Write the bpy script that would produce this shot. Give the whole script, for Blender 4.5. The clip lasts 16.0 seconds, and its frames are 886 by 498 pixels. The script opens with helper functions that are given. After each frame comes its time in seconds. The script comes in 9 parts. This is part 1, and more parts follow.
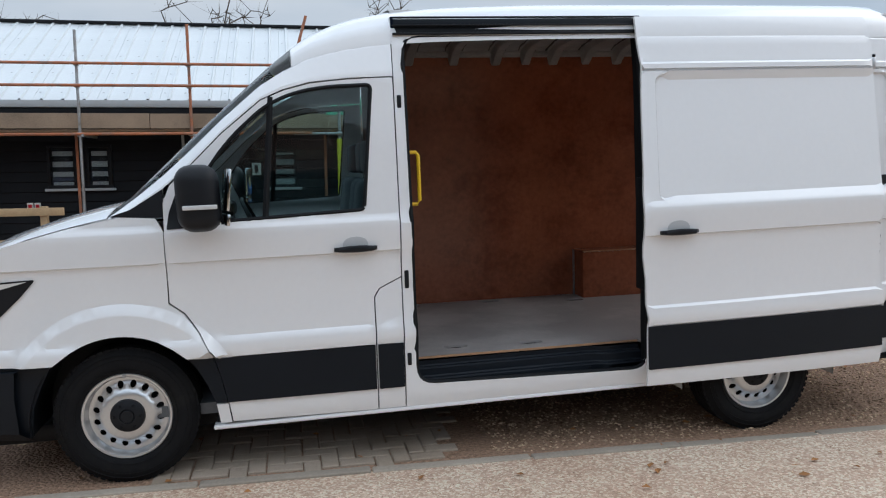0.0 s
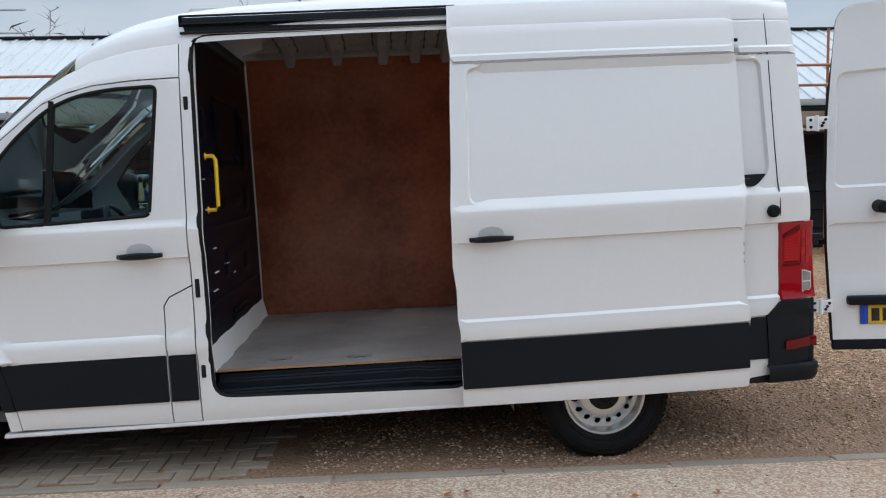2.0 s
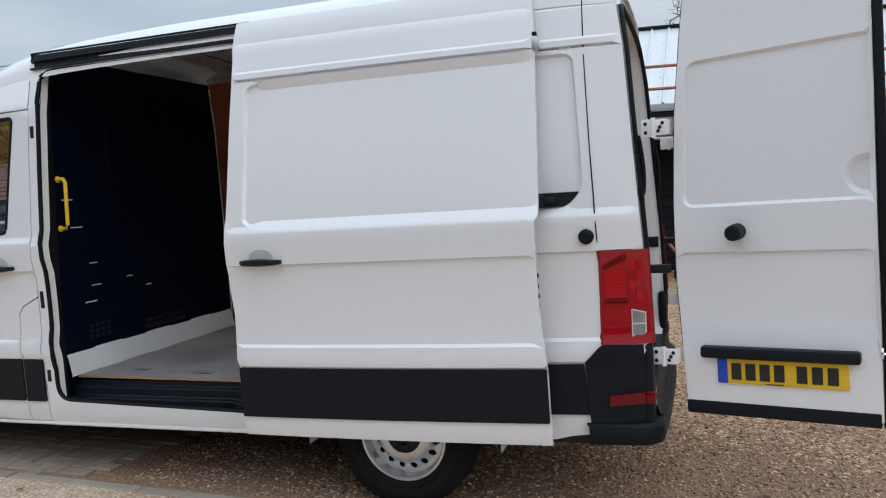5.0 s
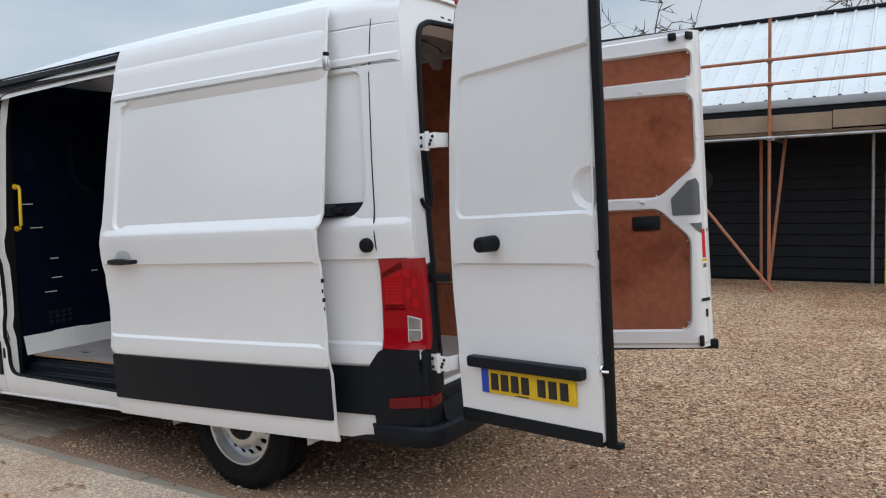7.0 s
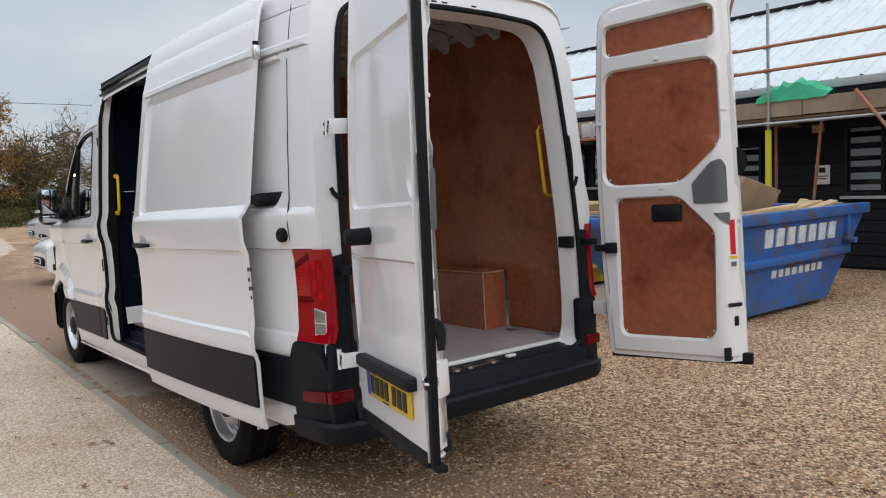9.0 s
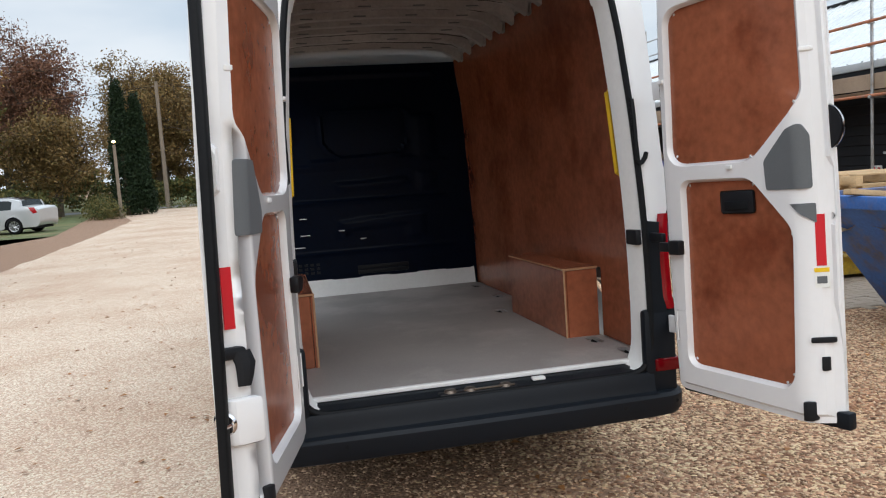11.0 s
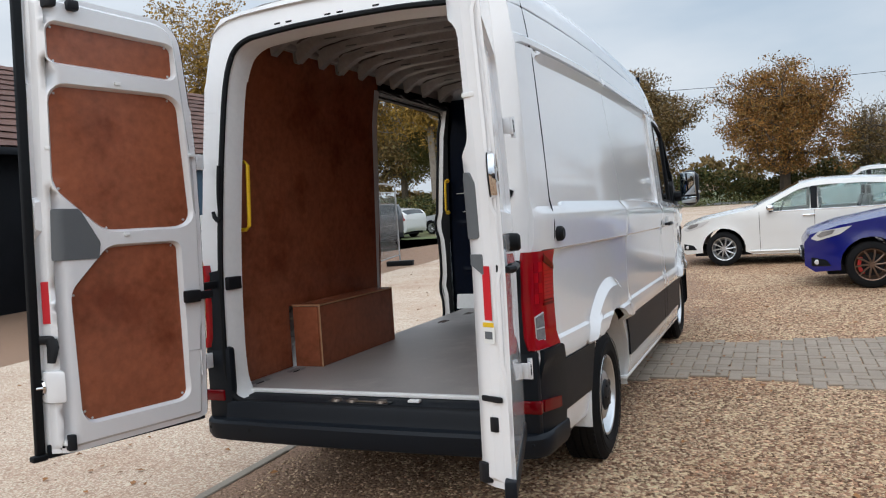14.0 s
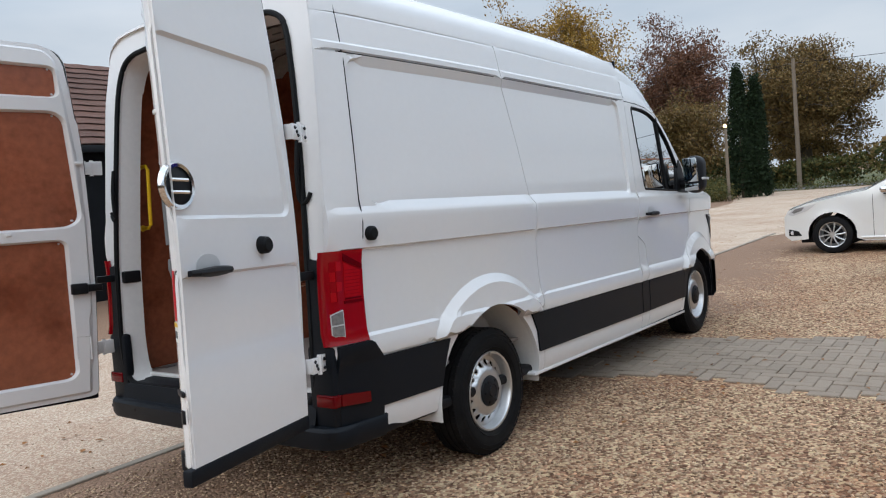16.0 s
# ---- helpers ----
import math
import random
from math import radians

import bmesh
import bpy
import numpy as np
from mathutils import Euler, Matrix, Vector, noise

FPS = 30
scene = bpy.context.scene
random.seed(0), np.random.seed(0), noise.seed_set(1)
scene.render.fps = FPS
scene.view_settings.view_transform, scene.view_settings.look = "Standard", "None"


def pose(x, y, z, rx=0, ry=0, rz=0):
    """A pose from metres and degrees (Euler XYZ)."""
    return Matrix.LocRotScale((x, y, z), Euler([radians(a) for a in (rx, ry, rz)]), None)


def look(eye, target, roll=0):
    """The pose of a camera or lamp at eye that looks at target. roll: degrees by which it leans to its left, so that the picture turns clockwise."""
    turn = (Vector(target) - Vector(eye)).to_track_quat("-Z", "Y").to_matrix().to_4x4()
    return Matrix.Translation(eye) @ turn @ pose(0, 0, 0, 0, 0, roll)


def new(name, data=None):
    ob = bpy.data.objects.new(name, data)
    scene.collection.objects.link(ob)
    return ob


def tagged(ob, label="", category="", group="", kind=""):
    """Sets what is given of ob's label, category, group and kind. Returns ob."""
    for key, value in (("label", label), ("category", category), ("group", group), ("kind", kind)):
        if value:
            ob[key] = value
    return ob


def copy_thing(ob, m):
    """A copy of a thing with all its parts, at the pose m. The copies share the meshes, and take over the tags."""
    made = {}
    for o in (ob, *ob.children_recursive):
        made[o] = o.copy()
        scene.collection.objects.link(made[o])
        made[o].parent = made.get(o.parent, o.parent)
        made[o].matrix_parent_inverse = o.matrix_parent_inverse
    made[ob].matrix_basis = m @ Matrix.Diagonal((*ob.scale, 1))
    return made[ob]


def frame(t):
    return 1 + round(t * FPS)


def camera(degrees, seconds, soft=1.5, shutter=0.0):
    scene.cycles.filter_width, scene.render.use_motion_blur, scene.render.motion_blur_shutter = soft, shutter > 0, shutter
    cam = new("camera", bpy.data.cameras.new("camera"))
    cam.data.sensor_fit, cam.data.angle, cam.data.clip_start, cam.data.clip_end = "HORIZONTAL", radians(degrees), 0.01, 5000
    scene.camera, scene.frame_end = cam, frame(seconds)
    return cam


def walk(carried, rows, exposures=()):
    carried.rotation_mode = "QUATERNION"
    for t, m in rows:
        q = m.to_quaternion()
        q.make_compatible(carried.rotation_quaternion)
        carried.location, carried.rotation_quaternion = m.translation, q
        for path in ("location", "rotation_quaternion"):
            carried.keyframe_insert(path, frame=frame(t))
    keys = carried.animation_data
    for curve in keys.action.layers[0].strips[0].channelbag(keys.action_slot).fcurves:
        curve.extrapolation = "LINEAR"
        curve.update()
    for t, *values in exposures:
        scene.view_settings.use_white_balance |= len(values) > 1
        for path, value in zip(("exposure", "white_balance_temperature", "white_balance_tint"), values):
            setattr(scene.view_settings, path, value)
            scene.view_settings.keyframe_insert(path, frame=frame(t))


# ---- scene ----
cam = camera(59.5, 16.0, soft=1.15)
PATH = [
    (0, (0.869, -5.198, 1.666), (1.255, -3.248, 1.452), -0.7),
    (0.5, (1.298, -5.131, 1.635), (1.641, -3.173, 1.422), -1.0),
    (1, (1.718, -5.07, 1.659), (2.006, -3.101, 1.451), -1.1),
    (1.5, (2.163, -5.152, 1.655), (2.358, -3.171, 1.454), -1.4),
    (2, (2.549, -5.139, 1.622), (2.669, -3.153, 1.427), -1.3),
    (2.5, (2.973, -5.031, 1.647), (3.013, -3.042, 1.443), -1.1),
    (3, (3.43, -5.03, 1.631), (3.351, -3.042, 1.432), -1.2),
    (3.5, (3.85, -4.955, 1.63), (3.667, -2.973, 1.432), -1.3),
    (3.7, (4.048, -4.874, 1.629), (3.798, -2.9, 1.429), -1.5),
    (5.8, (5.822, -4.387, 1.632), (5.02, -2.56, 1.49), -1.9),
    (6, (6.029, -4.349, 1.612), (5.186, -2.541, 1.471), -1.9),
    (6.5, (6.498, -4.233, 1.632), (5.56, -2.472, 1.488), -1.9),
    (7, (6.878, -3.948, 1.621), (5.841, -2.244, 1.471), -1.8),
    (7.5, (7.261, -3.715, 1.594), (6.092, -2.099, 1.435), -1.7),
    (8, (7.612, -3.453, 1.629), (6.322, -1.933, 1.461), -1.6),
    (8.5, (7.809, -3.037, 1.608), (6.375, -1.654, 1.437), -1.9),
    (9, (8.003, -2.615, 1.594), (6.427, -1.397, 1.42), -2.4),
    (9.5, (8.145, -2.181, 1.614), (6.447, -1.14, 1.431), -3.0),
    (9.7, (8.135, -2.006, 1.585), (6.394, -1.039, 1.396), -3.1),
    (11.8, (8.092, -0.136, 1.583), (6.103, -0.076, 1.381), -4.0),
    (12, (8.118, 0.036, 1.571), (6.128, 0.008, 1.375), -4.0),
    (12.5, (8.257, 0.515, 1.585), (6.278, 0.291, 1.409), -4.0),
    (13, (8.211, 0.955, 1.542), (6.263, 0.527, 1.387), -4.0),
    (13.5, (8.169, 1.396, 1.559), (6.273, 0.773, 1.419), -4.0),
    (14, (8.156, 1.895, 1.559), (6.323, 1.105, 1.436), -4.1),
    (14.5, (7.982, 2.305, 1.529), (6.207, 1.389, 1.417), -4.4),
    (15, (7.821, 2.712, 1.547), (6.106, 1.687, 1.452), -4.9),
    (15.5, (7.688, 3.143, 1.544), (6.031, 2.028, 1.438), -5.2),
    (16, (7.405, 3.417, 1.511), (5.797, 2.236, 1.378), -5.0),
]
walk(cam, [(t, look(eye, target, roll)) for t, eye, target, roll in PATH], exposures=[(0, 0.11, 6200, 10), (7, 0.15, 6350, 10), (9.3, 0.16, 6550, 10), (12.0, 0.64, 6450, 10), (13.5, 0.42, 6350, 10), (15, 0.18, 6400, 10), (16, 0.20, 6300, 10)])

# ---------------------------------------------------------------- light
world = bpy.data.worlds.new("overcast_sky")
scene.world = world
world.use_nodes = True
_wn, _wl = world.node_tree.nodes, world.node_tree.links
_sky = _wn.new("ShaderNodeTexSky")
_sky.sky_type = "NISHITA"
_sky.sun_disc = False
_sky.sun_elevation = radians(33)
_sky.sun_rotation = radians(94)
_sky.dust_density = 3.0
# a closed layer of thin cloud lies over the sky
_tc = _wn.new("ShaderNodeTexCoord")
_map = _wn.new("ShaderNodeMapping")
_map.inputs["Scale"].default_value = (1.0, 1.0, 3.2)
_wl.new(_tc.outputs["Generated"], _map.inputs[0])
_cn = _wn.new("ShaderNodeTexNoise")
_cn.inputs["Scale"].default_value = 2.2
_cn.inputs["Detail"].default_value = 5
_cn.inputs["Roughness"].default_value = 0.5
_wl.new(_map.outputs[0], _cn.inputs["Vector"])
_cr = _wn.new("ShaderNodeValToRGB")
_cr.color_ramp.elements[0].position, _cr.color_ramp.elements[0].color = 0.36, (0.45, 0.537, 0.628, 1)
_cr.color_ramp.elements[1].position, _cr.color_ramp.elements[1].color = 0.66, (0.665, 0.708, 0.752, 1)
_wl.new(_cn.outputs[0], _cr.inputs[0])
_sc = _wn.new("ShaderNodeVectorMath")
_sc.operation = "SCALE"
_sc.inputs["Scale"].default_value = 0.10
_wl.new(_sky.outputs[0], _sc.inputs[0])
_mx = _wn.new("ShaderNodeMix")
_mx.data_type = "RGBA"
_mx.inputs[0].default_value = 0.9
_wl.new(_sc.outputs[0], _mx.inputs[6])
_wl.new(_cr.outputs[0], _mx.inputs[7])
# an overcast sky is about three times as bright overhead as at its foot
_sx = _wn.new("ShaderNodeSeparateXYZ")
_wl.new(_tc.outputs["Generated"], _sx.inputs[0])
_gr = _wn.new("ShaderNodeMapRange")
_gr.inputs[1].default_value, _gr.inputs[2].default_value = 0.22, 0.75
_gr.inputs[3].default_value, _gr.inputs[4].default_value = 0.93, 2.15
_wl.new(_sx.outputs[2], _gr.inputs[0])
_bg = _wn["Background"]
_wl.new(_gr.outputs[0], _bg.inputs[1])
_wl.new(_mx.outputs[2], _bg.inputs[0])
sun_data = bpy.data.lights.new("sun", "SUN")
sun_data.energy = 0.65
sun_data.angle = radians(60)
sun_data.color = (1.0, 0.96, 0.9)
sun = new("sun", sun_data)
sun.matrix_world = look((0, 0, 18), (-28, 2, 0))

# ---------------------------------------------------------------- helpers
from mathutils.geometry import delaunay_2d_cdt


def mat(name, col, rough=0.6, metal=0.0, var=0.12, scale=6.0, fine=60.0, bump=0.0, bump_scale=80.0, coat=0.0, rand=0.0, stain=None, stain_scale=1.5, spec=0.5):
    m = bpy.data.materials.new(name)
    m.use_nodes = True
    nt = m.node_tree
    b = nt.nodes["Principled BSDF"]
    b.inputs["Roughness"].default_value = rough
    b.inputs["Metallic"].default_value = metal
    b.inputs["Coat Weight"].default_value = coat
    b.inputs["Coat Roughness"].default_value = 0.06
    b.inputs["Specular IOR Level"].default_value = spec
    tc = nt.nodes.new("ShaderNodeTexCoord")
    n1 = nt.nodes.new("ShaderNodeTexNoise")
    n1.inputs["Scale"].default_value = scale
    n1.inputs["Detail"].default_value = 4
    n2 = nt.nodes.new("ShaderNodeTexNoise")
    n2.inputs["Scale"].default_value = fine
    n2.inputs["Detail"].default_value = 3
    for n in (n1, n2):
        nt.links.new(tc.outputs["Object"], n.inputs["Vector"])
    add = nt.nodes.new("ShaderNodeMath")
    add.operation = "ADD"
    nt.links.new(n1.outputs[0], add.inputs[0])
    nt.links.new(n2.outputs[0], add.inputs[1])
    ramp = nt.nodes.new("ShaderNodeMapRange")
    ramp.inputs[1].default_value, ramp.inputs[2].default_value = 0.6, 1.4
    ramp.inputs[3].default_value, ramp.inputs[4].default_value = 1 - var, 1 + var
    nt.links.new(add.outputs[0], ramp.inputs[0])
    val = ramp.outputs[0]
    if rand:
        oi = nt.nodes.new("ShaderNodeObjectInfo")
        r2 = nt.nodes.new("ShaderNodeMapRange")
        r2.inputs[3].default_value, r2.inputs[4].default_value = 1 - rand, 1 + rand
        nt.links.new(oi.outputs["Random"], r2.inputs[0])
        mu = nt.nodes.new("ShaderNodeMath")
        mu.operation = "MULTIPLY"
        nt.links.new(val, mu.inputs[0])
        nt.links.new(r2.outputs[0], mu.inputs[1])
        val = mu.outputs[0]
    vm = nt.nodes.new("ShaderNodeVectorMath")
    vm.operation = "SCALE"
    nt.links.new(val, vm.inputs["Scale"])
    if stain:
        n3 = nt.nodes.new("ShaderNodeTexNoise")
        n3.inputs["Scale"].default_value = stain_scale
        n3.inputs["Detail"].default_value = 6
        n3.inputs["Roughness"].default_value = 0.65
        nt.links.new(tc.outputs["Object"], n3.inputs["Vector"])
        cr = nt.nodes.new("ShaderNodeMapRange")
        cr.inputs[1].default_value, cr.inputs[2].default_value = 0.48, 0.66
        nt.links.new(n3.outputs[0], cr.inputs[0])
        mx = nt.nodes.new("ShaderNodeMix")
        mx.data_type = "RGBA"
        mx.inputs[6].default_value = (*col, 1)
        mx.inputs[7].default_value = (*stain, 1)
        nt.links.new(cr.outputs[0], mx.inputs[0])
        nt.links.new(mx.outputs[2], vm.inputs[0])
    else:
        vm.inputs[0].default_value = col
    nt.links.new(vm.outputs[0], b.inputs["Base Color"])
    if bump:
        bp = nt.nodes.new("ShaderNodeBump")
        bp.inputs["Strength"].default_value = bump
        bp.inputs["Distance"].default_value = 0.01
        n4 = nt.nodes.new("ShaderNodeTexNoise")
        n4.inputs["Scale"].default_value = bump_scale
        n4.inputs["Detail"].default_value = 4
        nt.links.new(tc.outputs["Object"], n4.inputs["Vector"])
        nt.links.new(n4.outputs[0], bp.inputs["Height"])
        nt.links.new(bp.outputs[0], b.inputs["Normal"])
    return m


def node_of(m, kind):
    return next(n for n in m.node_tree.nodes if n.bl_idname == kind)


def finish(name, bm, material, smooth=None):
    me = bpy.data.meshes.new(name)
    bm.normal_update()
    bm.to_mesh(me)
    bm.free()
    me.materials.append(material)
    if smooth is not None:
        me.shade_smooth()
        me.set_sharp_from_angle(angle=radians(smooth))
    return me


def part(name, bm, material, parent=None, label="", smooth=35):
    ob = new(name, finish(name, bm, material, smooth))
    if parent:
        ob.parent = parent
    if label:
        tagged(ob, label)
    return ob


def pieces(name, bm, material, parent, label=""):
    """One part for each loose piece of bm."""
    left = set(bm.verts)
    while left:
        todo, own = [left.pop()], []
        while todo:
            v = todo.pop()
            own.append(v)
            for e in v.link_edges:
                o = e.other_vert(v)
                if o in left:
                    left.discard(o)
                    todo.append(o)
        b = bmesh.new()
        twin = {v: b.verts.new(v.co) for v in own}
        for f in {f for v in own for f in v.link_faces}:
            b.faces.new([twin[v] for v in f.verts])
        part(name, b, material, parent, label)
    bm.free()


def thing(name, loc, label, category, group="", rz=0.0, kind=""):
    e = new(name)
    e.empty_display_size = 0.1
    e.matrix_world = pose(*loc, 0, 0, rz)
    return tagged(e, label, category, group, kind)


def box(bm, x0, x1, y0, y1, z0, z1, bevel=0.0, m=None, seg=2):
    r = bmesh.ops.create_cube(bm, size=1, matrix=Matrix.Translation(((x0 + x1) / 2, (y0 + y1) / 2, (z0 + z1) / 2)) @ Matrix.Diagonal((abs(x1 - x0), abs(y1 - y0), abs(z1 - z0), 1)))
    vs = r["verts"]
    if bevel:
        es = list({e for v in vs for e in v.link_edges})
        rb = bmesh.ops.bevel(bm, geom=es, offset=bevel, segments=seg, affect="EDGES", profile=0.5)
        vs = list(set(rb["verts"]) | {v for v in vs if v.is_valid})
    if m is not None:
        bmesh.ops.transform(bm, matrix=m, verts=vs)
    return vs


def tube(bm, pts, r, seg=8, closed=False, caps=True):
    """A round bar along the points pts; r is one radius or one for each point."""
    pts = [Vector(p) for p in pts]
    n = len(pts)
    rad = r if isinstance(r, (list, tuple)) else [r] * n
    rings = []
    for i, p in enumerate(pts):
        a = pts[(i - 1) % n] if closed or i else p
        b = pts[(i + 1) % n] if closed or i < n - 1 else p
        d = (b - a)
        d = d.normalized() if d.length > 1e-9 else Vector((0, 0, 1))
        up = Vector((0, 0, 1)) if abs(d.z) < 0.9 else Vector((1, 0, 0))
        u = d.cross(up).normalized()
        w = u.cross(d)
        rings.append([bm.verts.new(p + rad[i] * (math.cos(2 * math.pi * k / seg) * u + math.sin(2 * math.pi * k / seg) * w)) for k in range(seg)])
    for i in range(n if closed else n - 1):
        A, B = rings[i], rings[(i + 1) % n]
        for k in range(seg):
            bm.faces.new((A[k], A[(k + 1) % seg], B[(k + 1) % seg], B[k]))
    if caps and not closed:
        bm.faces.new(rings[0][::-1])
        bm.faces.new(rings[-1])
    return rings


def lathe(bm, prof, centre, axis="y", seg=40, sign=1):
    """Turns the profile of (radius, depth) about an axis through centre."""
    c = Vector(centre)
    rings = []
    for r, d in prof:
        ring = []
        for k in range(seg):
            a = 2 * math.pi * k / seg
            if axis == "y":
                v = Vector((r * math.cos(a), sign * d, r * math.sin(a)))
            elif axis == "x":
                v = Vector((sign * d, r * math.cos(a), r * math.sin(a)))
            else:
                v = Vector((r * math.cos(a), r * math.sin(a), sign * d))
            ring.append(bm.verts.new(c + v))
        rings.append(ring)
    for A, B in zip(rings, rings[1:]):
        for k in range(seg):
            bm.faces.new((A[k], A[(k + 1) % seg], B[(k + 1) % seg], B[k]))
    bmesh.ops.recalc_face_normals(bm, faces=bm.faces)
    return rings


def rounded(pts, r, seg=5):
    """The polygon pts with its corners rounded by r (one value, or one for each corner)."""
    out = []
    n = len(pts)
    for i in range(n):
        p = Vector(pts[i])
        rr = r[i] if isinstance(r, (list, tuple)) else r
        a, b = Vector(pts[i - 1]) - p, Vector(pts[(i + 1) % n]) - p
        rr = min(rr, 0.49 * a.length, 0.49 * b.length)
        if rr < 1e-4:
            out.append(tuple(p))
            continue
        q0, q1 = p + a.normalized() * rr, p + b.normalized() * rr
        for k in range(seg + 1):
            t = k / seg
            out.append(tuple((1 - t) ** 2 * q0 + 2 * t * (1 - t) * p + t * t * q1))
    return out


def grown(pts, d):
    """The closed polygon pts with each point moved out by d (in, where d is below nought)."""
    area = sum(a[0] * b[1] - b[0] * a[1] for a, b in zip(pts, pts[1:] + pts[:1]))
    s = 1 if area > 0 else -1
    out = []
    for i, p in enumerate(pts):
        a, b = pts[i - 1], pts[(i + 1) % len(pts)]
        tx, ty = b[0] - a[0], b[1] - a[1]
        l = math.hypot(tx, ty) or 1.0
        out.append((p[0] + s * d * ty / l, p[1] - s * d * tx / l))
    return out + out[:1]


def inside(p, poly):
    c = False
    x, y = p
    j = len(poly) - 1
    for i in range(len(poly)):
        xi, yi = poly[i]
        xj, yj = poly[j]
        if (yi > y) != (yj > y) and x < (xj - xi) * (y - yi) / (yj - yi) + xi:
            c = not c
        j = i
    return c


def edge_dist(p, poly):
    d = 9e9
    x, y = p
    for i in range(len(poly)):
        x0, y0 = poly[i - 1]
        x1, y1 = poly[i]
        dx, dy = x1 - x0, y1 - y0
        t = max(0, min(1, ((x - x0) * dx + (y - y0) * dy) / (dx * dx + dy * dy + 1e-12)))
        d = min(d, (x - x0 - t * dx) ** 2 + (y - y0 - t * dy) ** 2)
    return math.sqrt(d)


def resample(poly, step):
    out = []
    for i in range(len(poly)):
        a, b = Vector(poly[i - 1]), Vector(poly[i])
        n = max(1, int((b - a).length / step))
        for k in range(n):
            out.append(tuple(a + (b - a) * (k / n)))
    return out


def sheet(outline, place, holes=(), us=None, vs=None, step=0.06, thick=0.0, flip=False, bm=None, lines=()):
    """A sheet with the 2D outline and holes; place(u, v, d) gives the 3D point d metres behind its face. us, vs: lines of extra points."""
    outline = resample(list(outline), step)
    holes = [resample(list(h), step) for h in holes]
    U = [p[0] for p in outline]
    V = [p[1] for p in outline]
    if us is None:
        us = list(np.arange(min(U), max(U), step))
    if vs is None:
        vs = list(np.arange(min(V), max(V), step))
    pts = list(outline)
    edges = [(i, (i + 1) % len(outline)) for i in range(len(outline))]
    for h in holes:
        o = len(pts)
        pts += h
        edges += [(o + i, o + (i + 1) % len(h)) for i in range(len(h))]
    for l in lines:
        prev = None
        for p in l:
            if inside(p, outline) and not any(inside(p, h) for h in holes) and edge_dist(p, outline) > 0.004:
                pts.append(p)
                if prev is not None:
                    edges.append((prev, len(pts) - 1))
                prev = len(pts) - 1
            else:
                prev = None
    for u in us:
        for v in vs:
            p = (float(u), float(v))
            if inside(p, outline) and not any(inside(p, h) for h in holes) and edge_dist(p, outline) > step * 0.2 and all(edge_dist(p, h) > step * 0.2 for h in holes) and all(edge_dist(p, l) > 0.011 for l in lines):
                pts.append(p)
    co, _e, faces, *_ = delaunay_2d_cdt([Vector(p) for p in pts], edges, [], 0, 1e-6)
    own = bm is None
    bm = bm or bmesh.new()
    front = [bm.verts.new(place(c[0], c[1], 0.0)) for c in co]
    back = [bm.verts.new(place(c[0], c[1], thick)) for c in co] if thick else None
    count = {}
    for f in faces:
        cx = sum(co[i][0] for i in f) / len(f)
        cy = sum(co[i][1] for i in f) / len(f)
        if not inside((cx, cy), outline) or any(inside((cx, cy), h) for h in holes):
            continue
        f = list(f)
        g = f[::-1] if flip else f
        bm.faces.new([front[i] for i in g])
        if back:
            bm.faces.new([back[i] for i in g[::-1]])
        for a, b in zip(f, f[1:] + f[:1]):
            k = (min(a, b), max(a, b))
            count.setdefault(k, []).append((a, b))
    if back:
        for k, l in count.items():
            if len(l) == 1:
                a, b = l[0]
                q = [front[b], front[a], back[a], back[b]]
                bm.faces.new(q[::-1] if flip else q)
    bmesh.ops.delete(bm, geom=[v for v in bm.verts if not v.link_faces], context="VERTS")
    return bm


def smoothstep(a, b, x):
    t = max(0.0, min(1.0, (x - a) / (b - a)))
    return t * t * (3 - 2 * t)


def table(xs, x):
    """Reads a table of (place, value) pairs at x."""
    if x <= xs[0][0]:
        return xs[0][1]
    for (a, va), (b, vb) in zip(xs, xs[1:]):
        if x <= b:
            return va + (vb - va) * (x - a) / (b - a)
    return xs[-1][1]

# ---------------------------------------------------------------- materials
white_paint = mat("white_van_paint", (0.79, 0.79, 0.795), 0.26, coat=1.0, var=0.015, scale=1.2, fine=30)
inner_white = mat("inner_white_paint", (0.75, 0.75, 0.74), 0.42, var=0.05, scale=3, fine=40)
black_trim = mat("black_grained_trim", (0.006, 0.0085, 0.0125), 0.47, var=0.15, scale=4, fine=200, bump=0.1, bump_scale=600, spec=0.20)
rubber = mat("black_rubber", (0.007, 0.008, 0.0095), 0.6, var=0.2, scale=8, fine=80, spec=0.16)
tyre_mat = mat("tyre_rubber", (0.008, 0.008, 0.009), 0.75, var=0.25, scale=5, fine=60, stain=(0.013, 0.0125, 0.012), stain_scale=6, spec=0.16)
bulk_mat = mat("blue_black_bulkhead", (0.002, 0.005, 0.014), 0.28, var=0.2, scale=3, fine=40, spec=0.07)
steel_mat = mat("silver_steel_wheel", (0.62, 0.63, 0.64), 0.33, metal=0.85, var=0.06, scale=6, fine=60)
mirror_mat = mat("mirror_glass", (0.55, 0.58, 0.59), 0.03, metal=1.0, var=0.02)
chrome = mat("chrome", (0.75, 0.75, 0.76), 0.12, metal=1.0, var=0.03)
zinc = mat("galvanised_tube", (0.42, 0.43, 0.44), 0.45, metal=0.8, var=0.18, scale=5, fine=50, stain=(0.3, 0.27, 0.24), stain_scale=4)
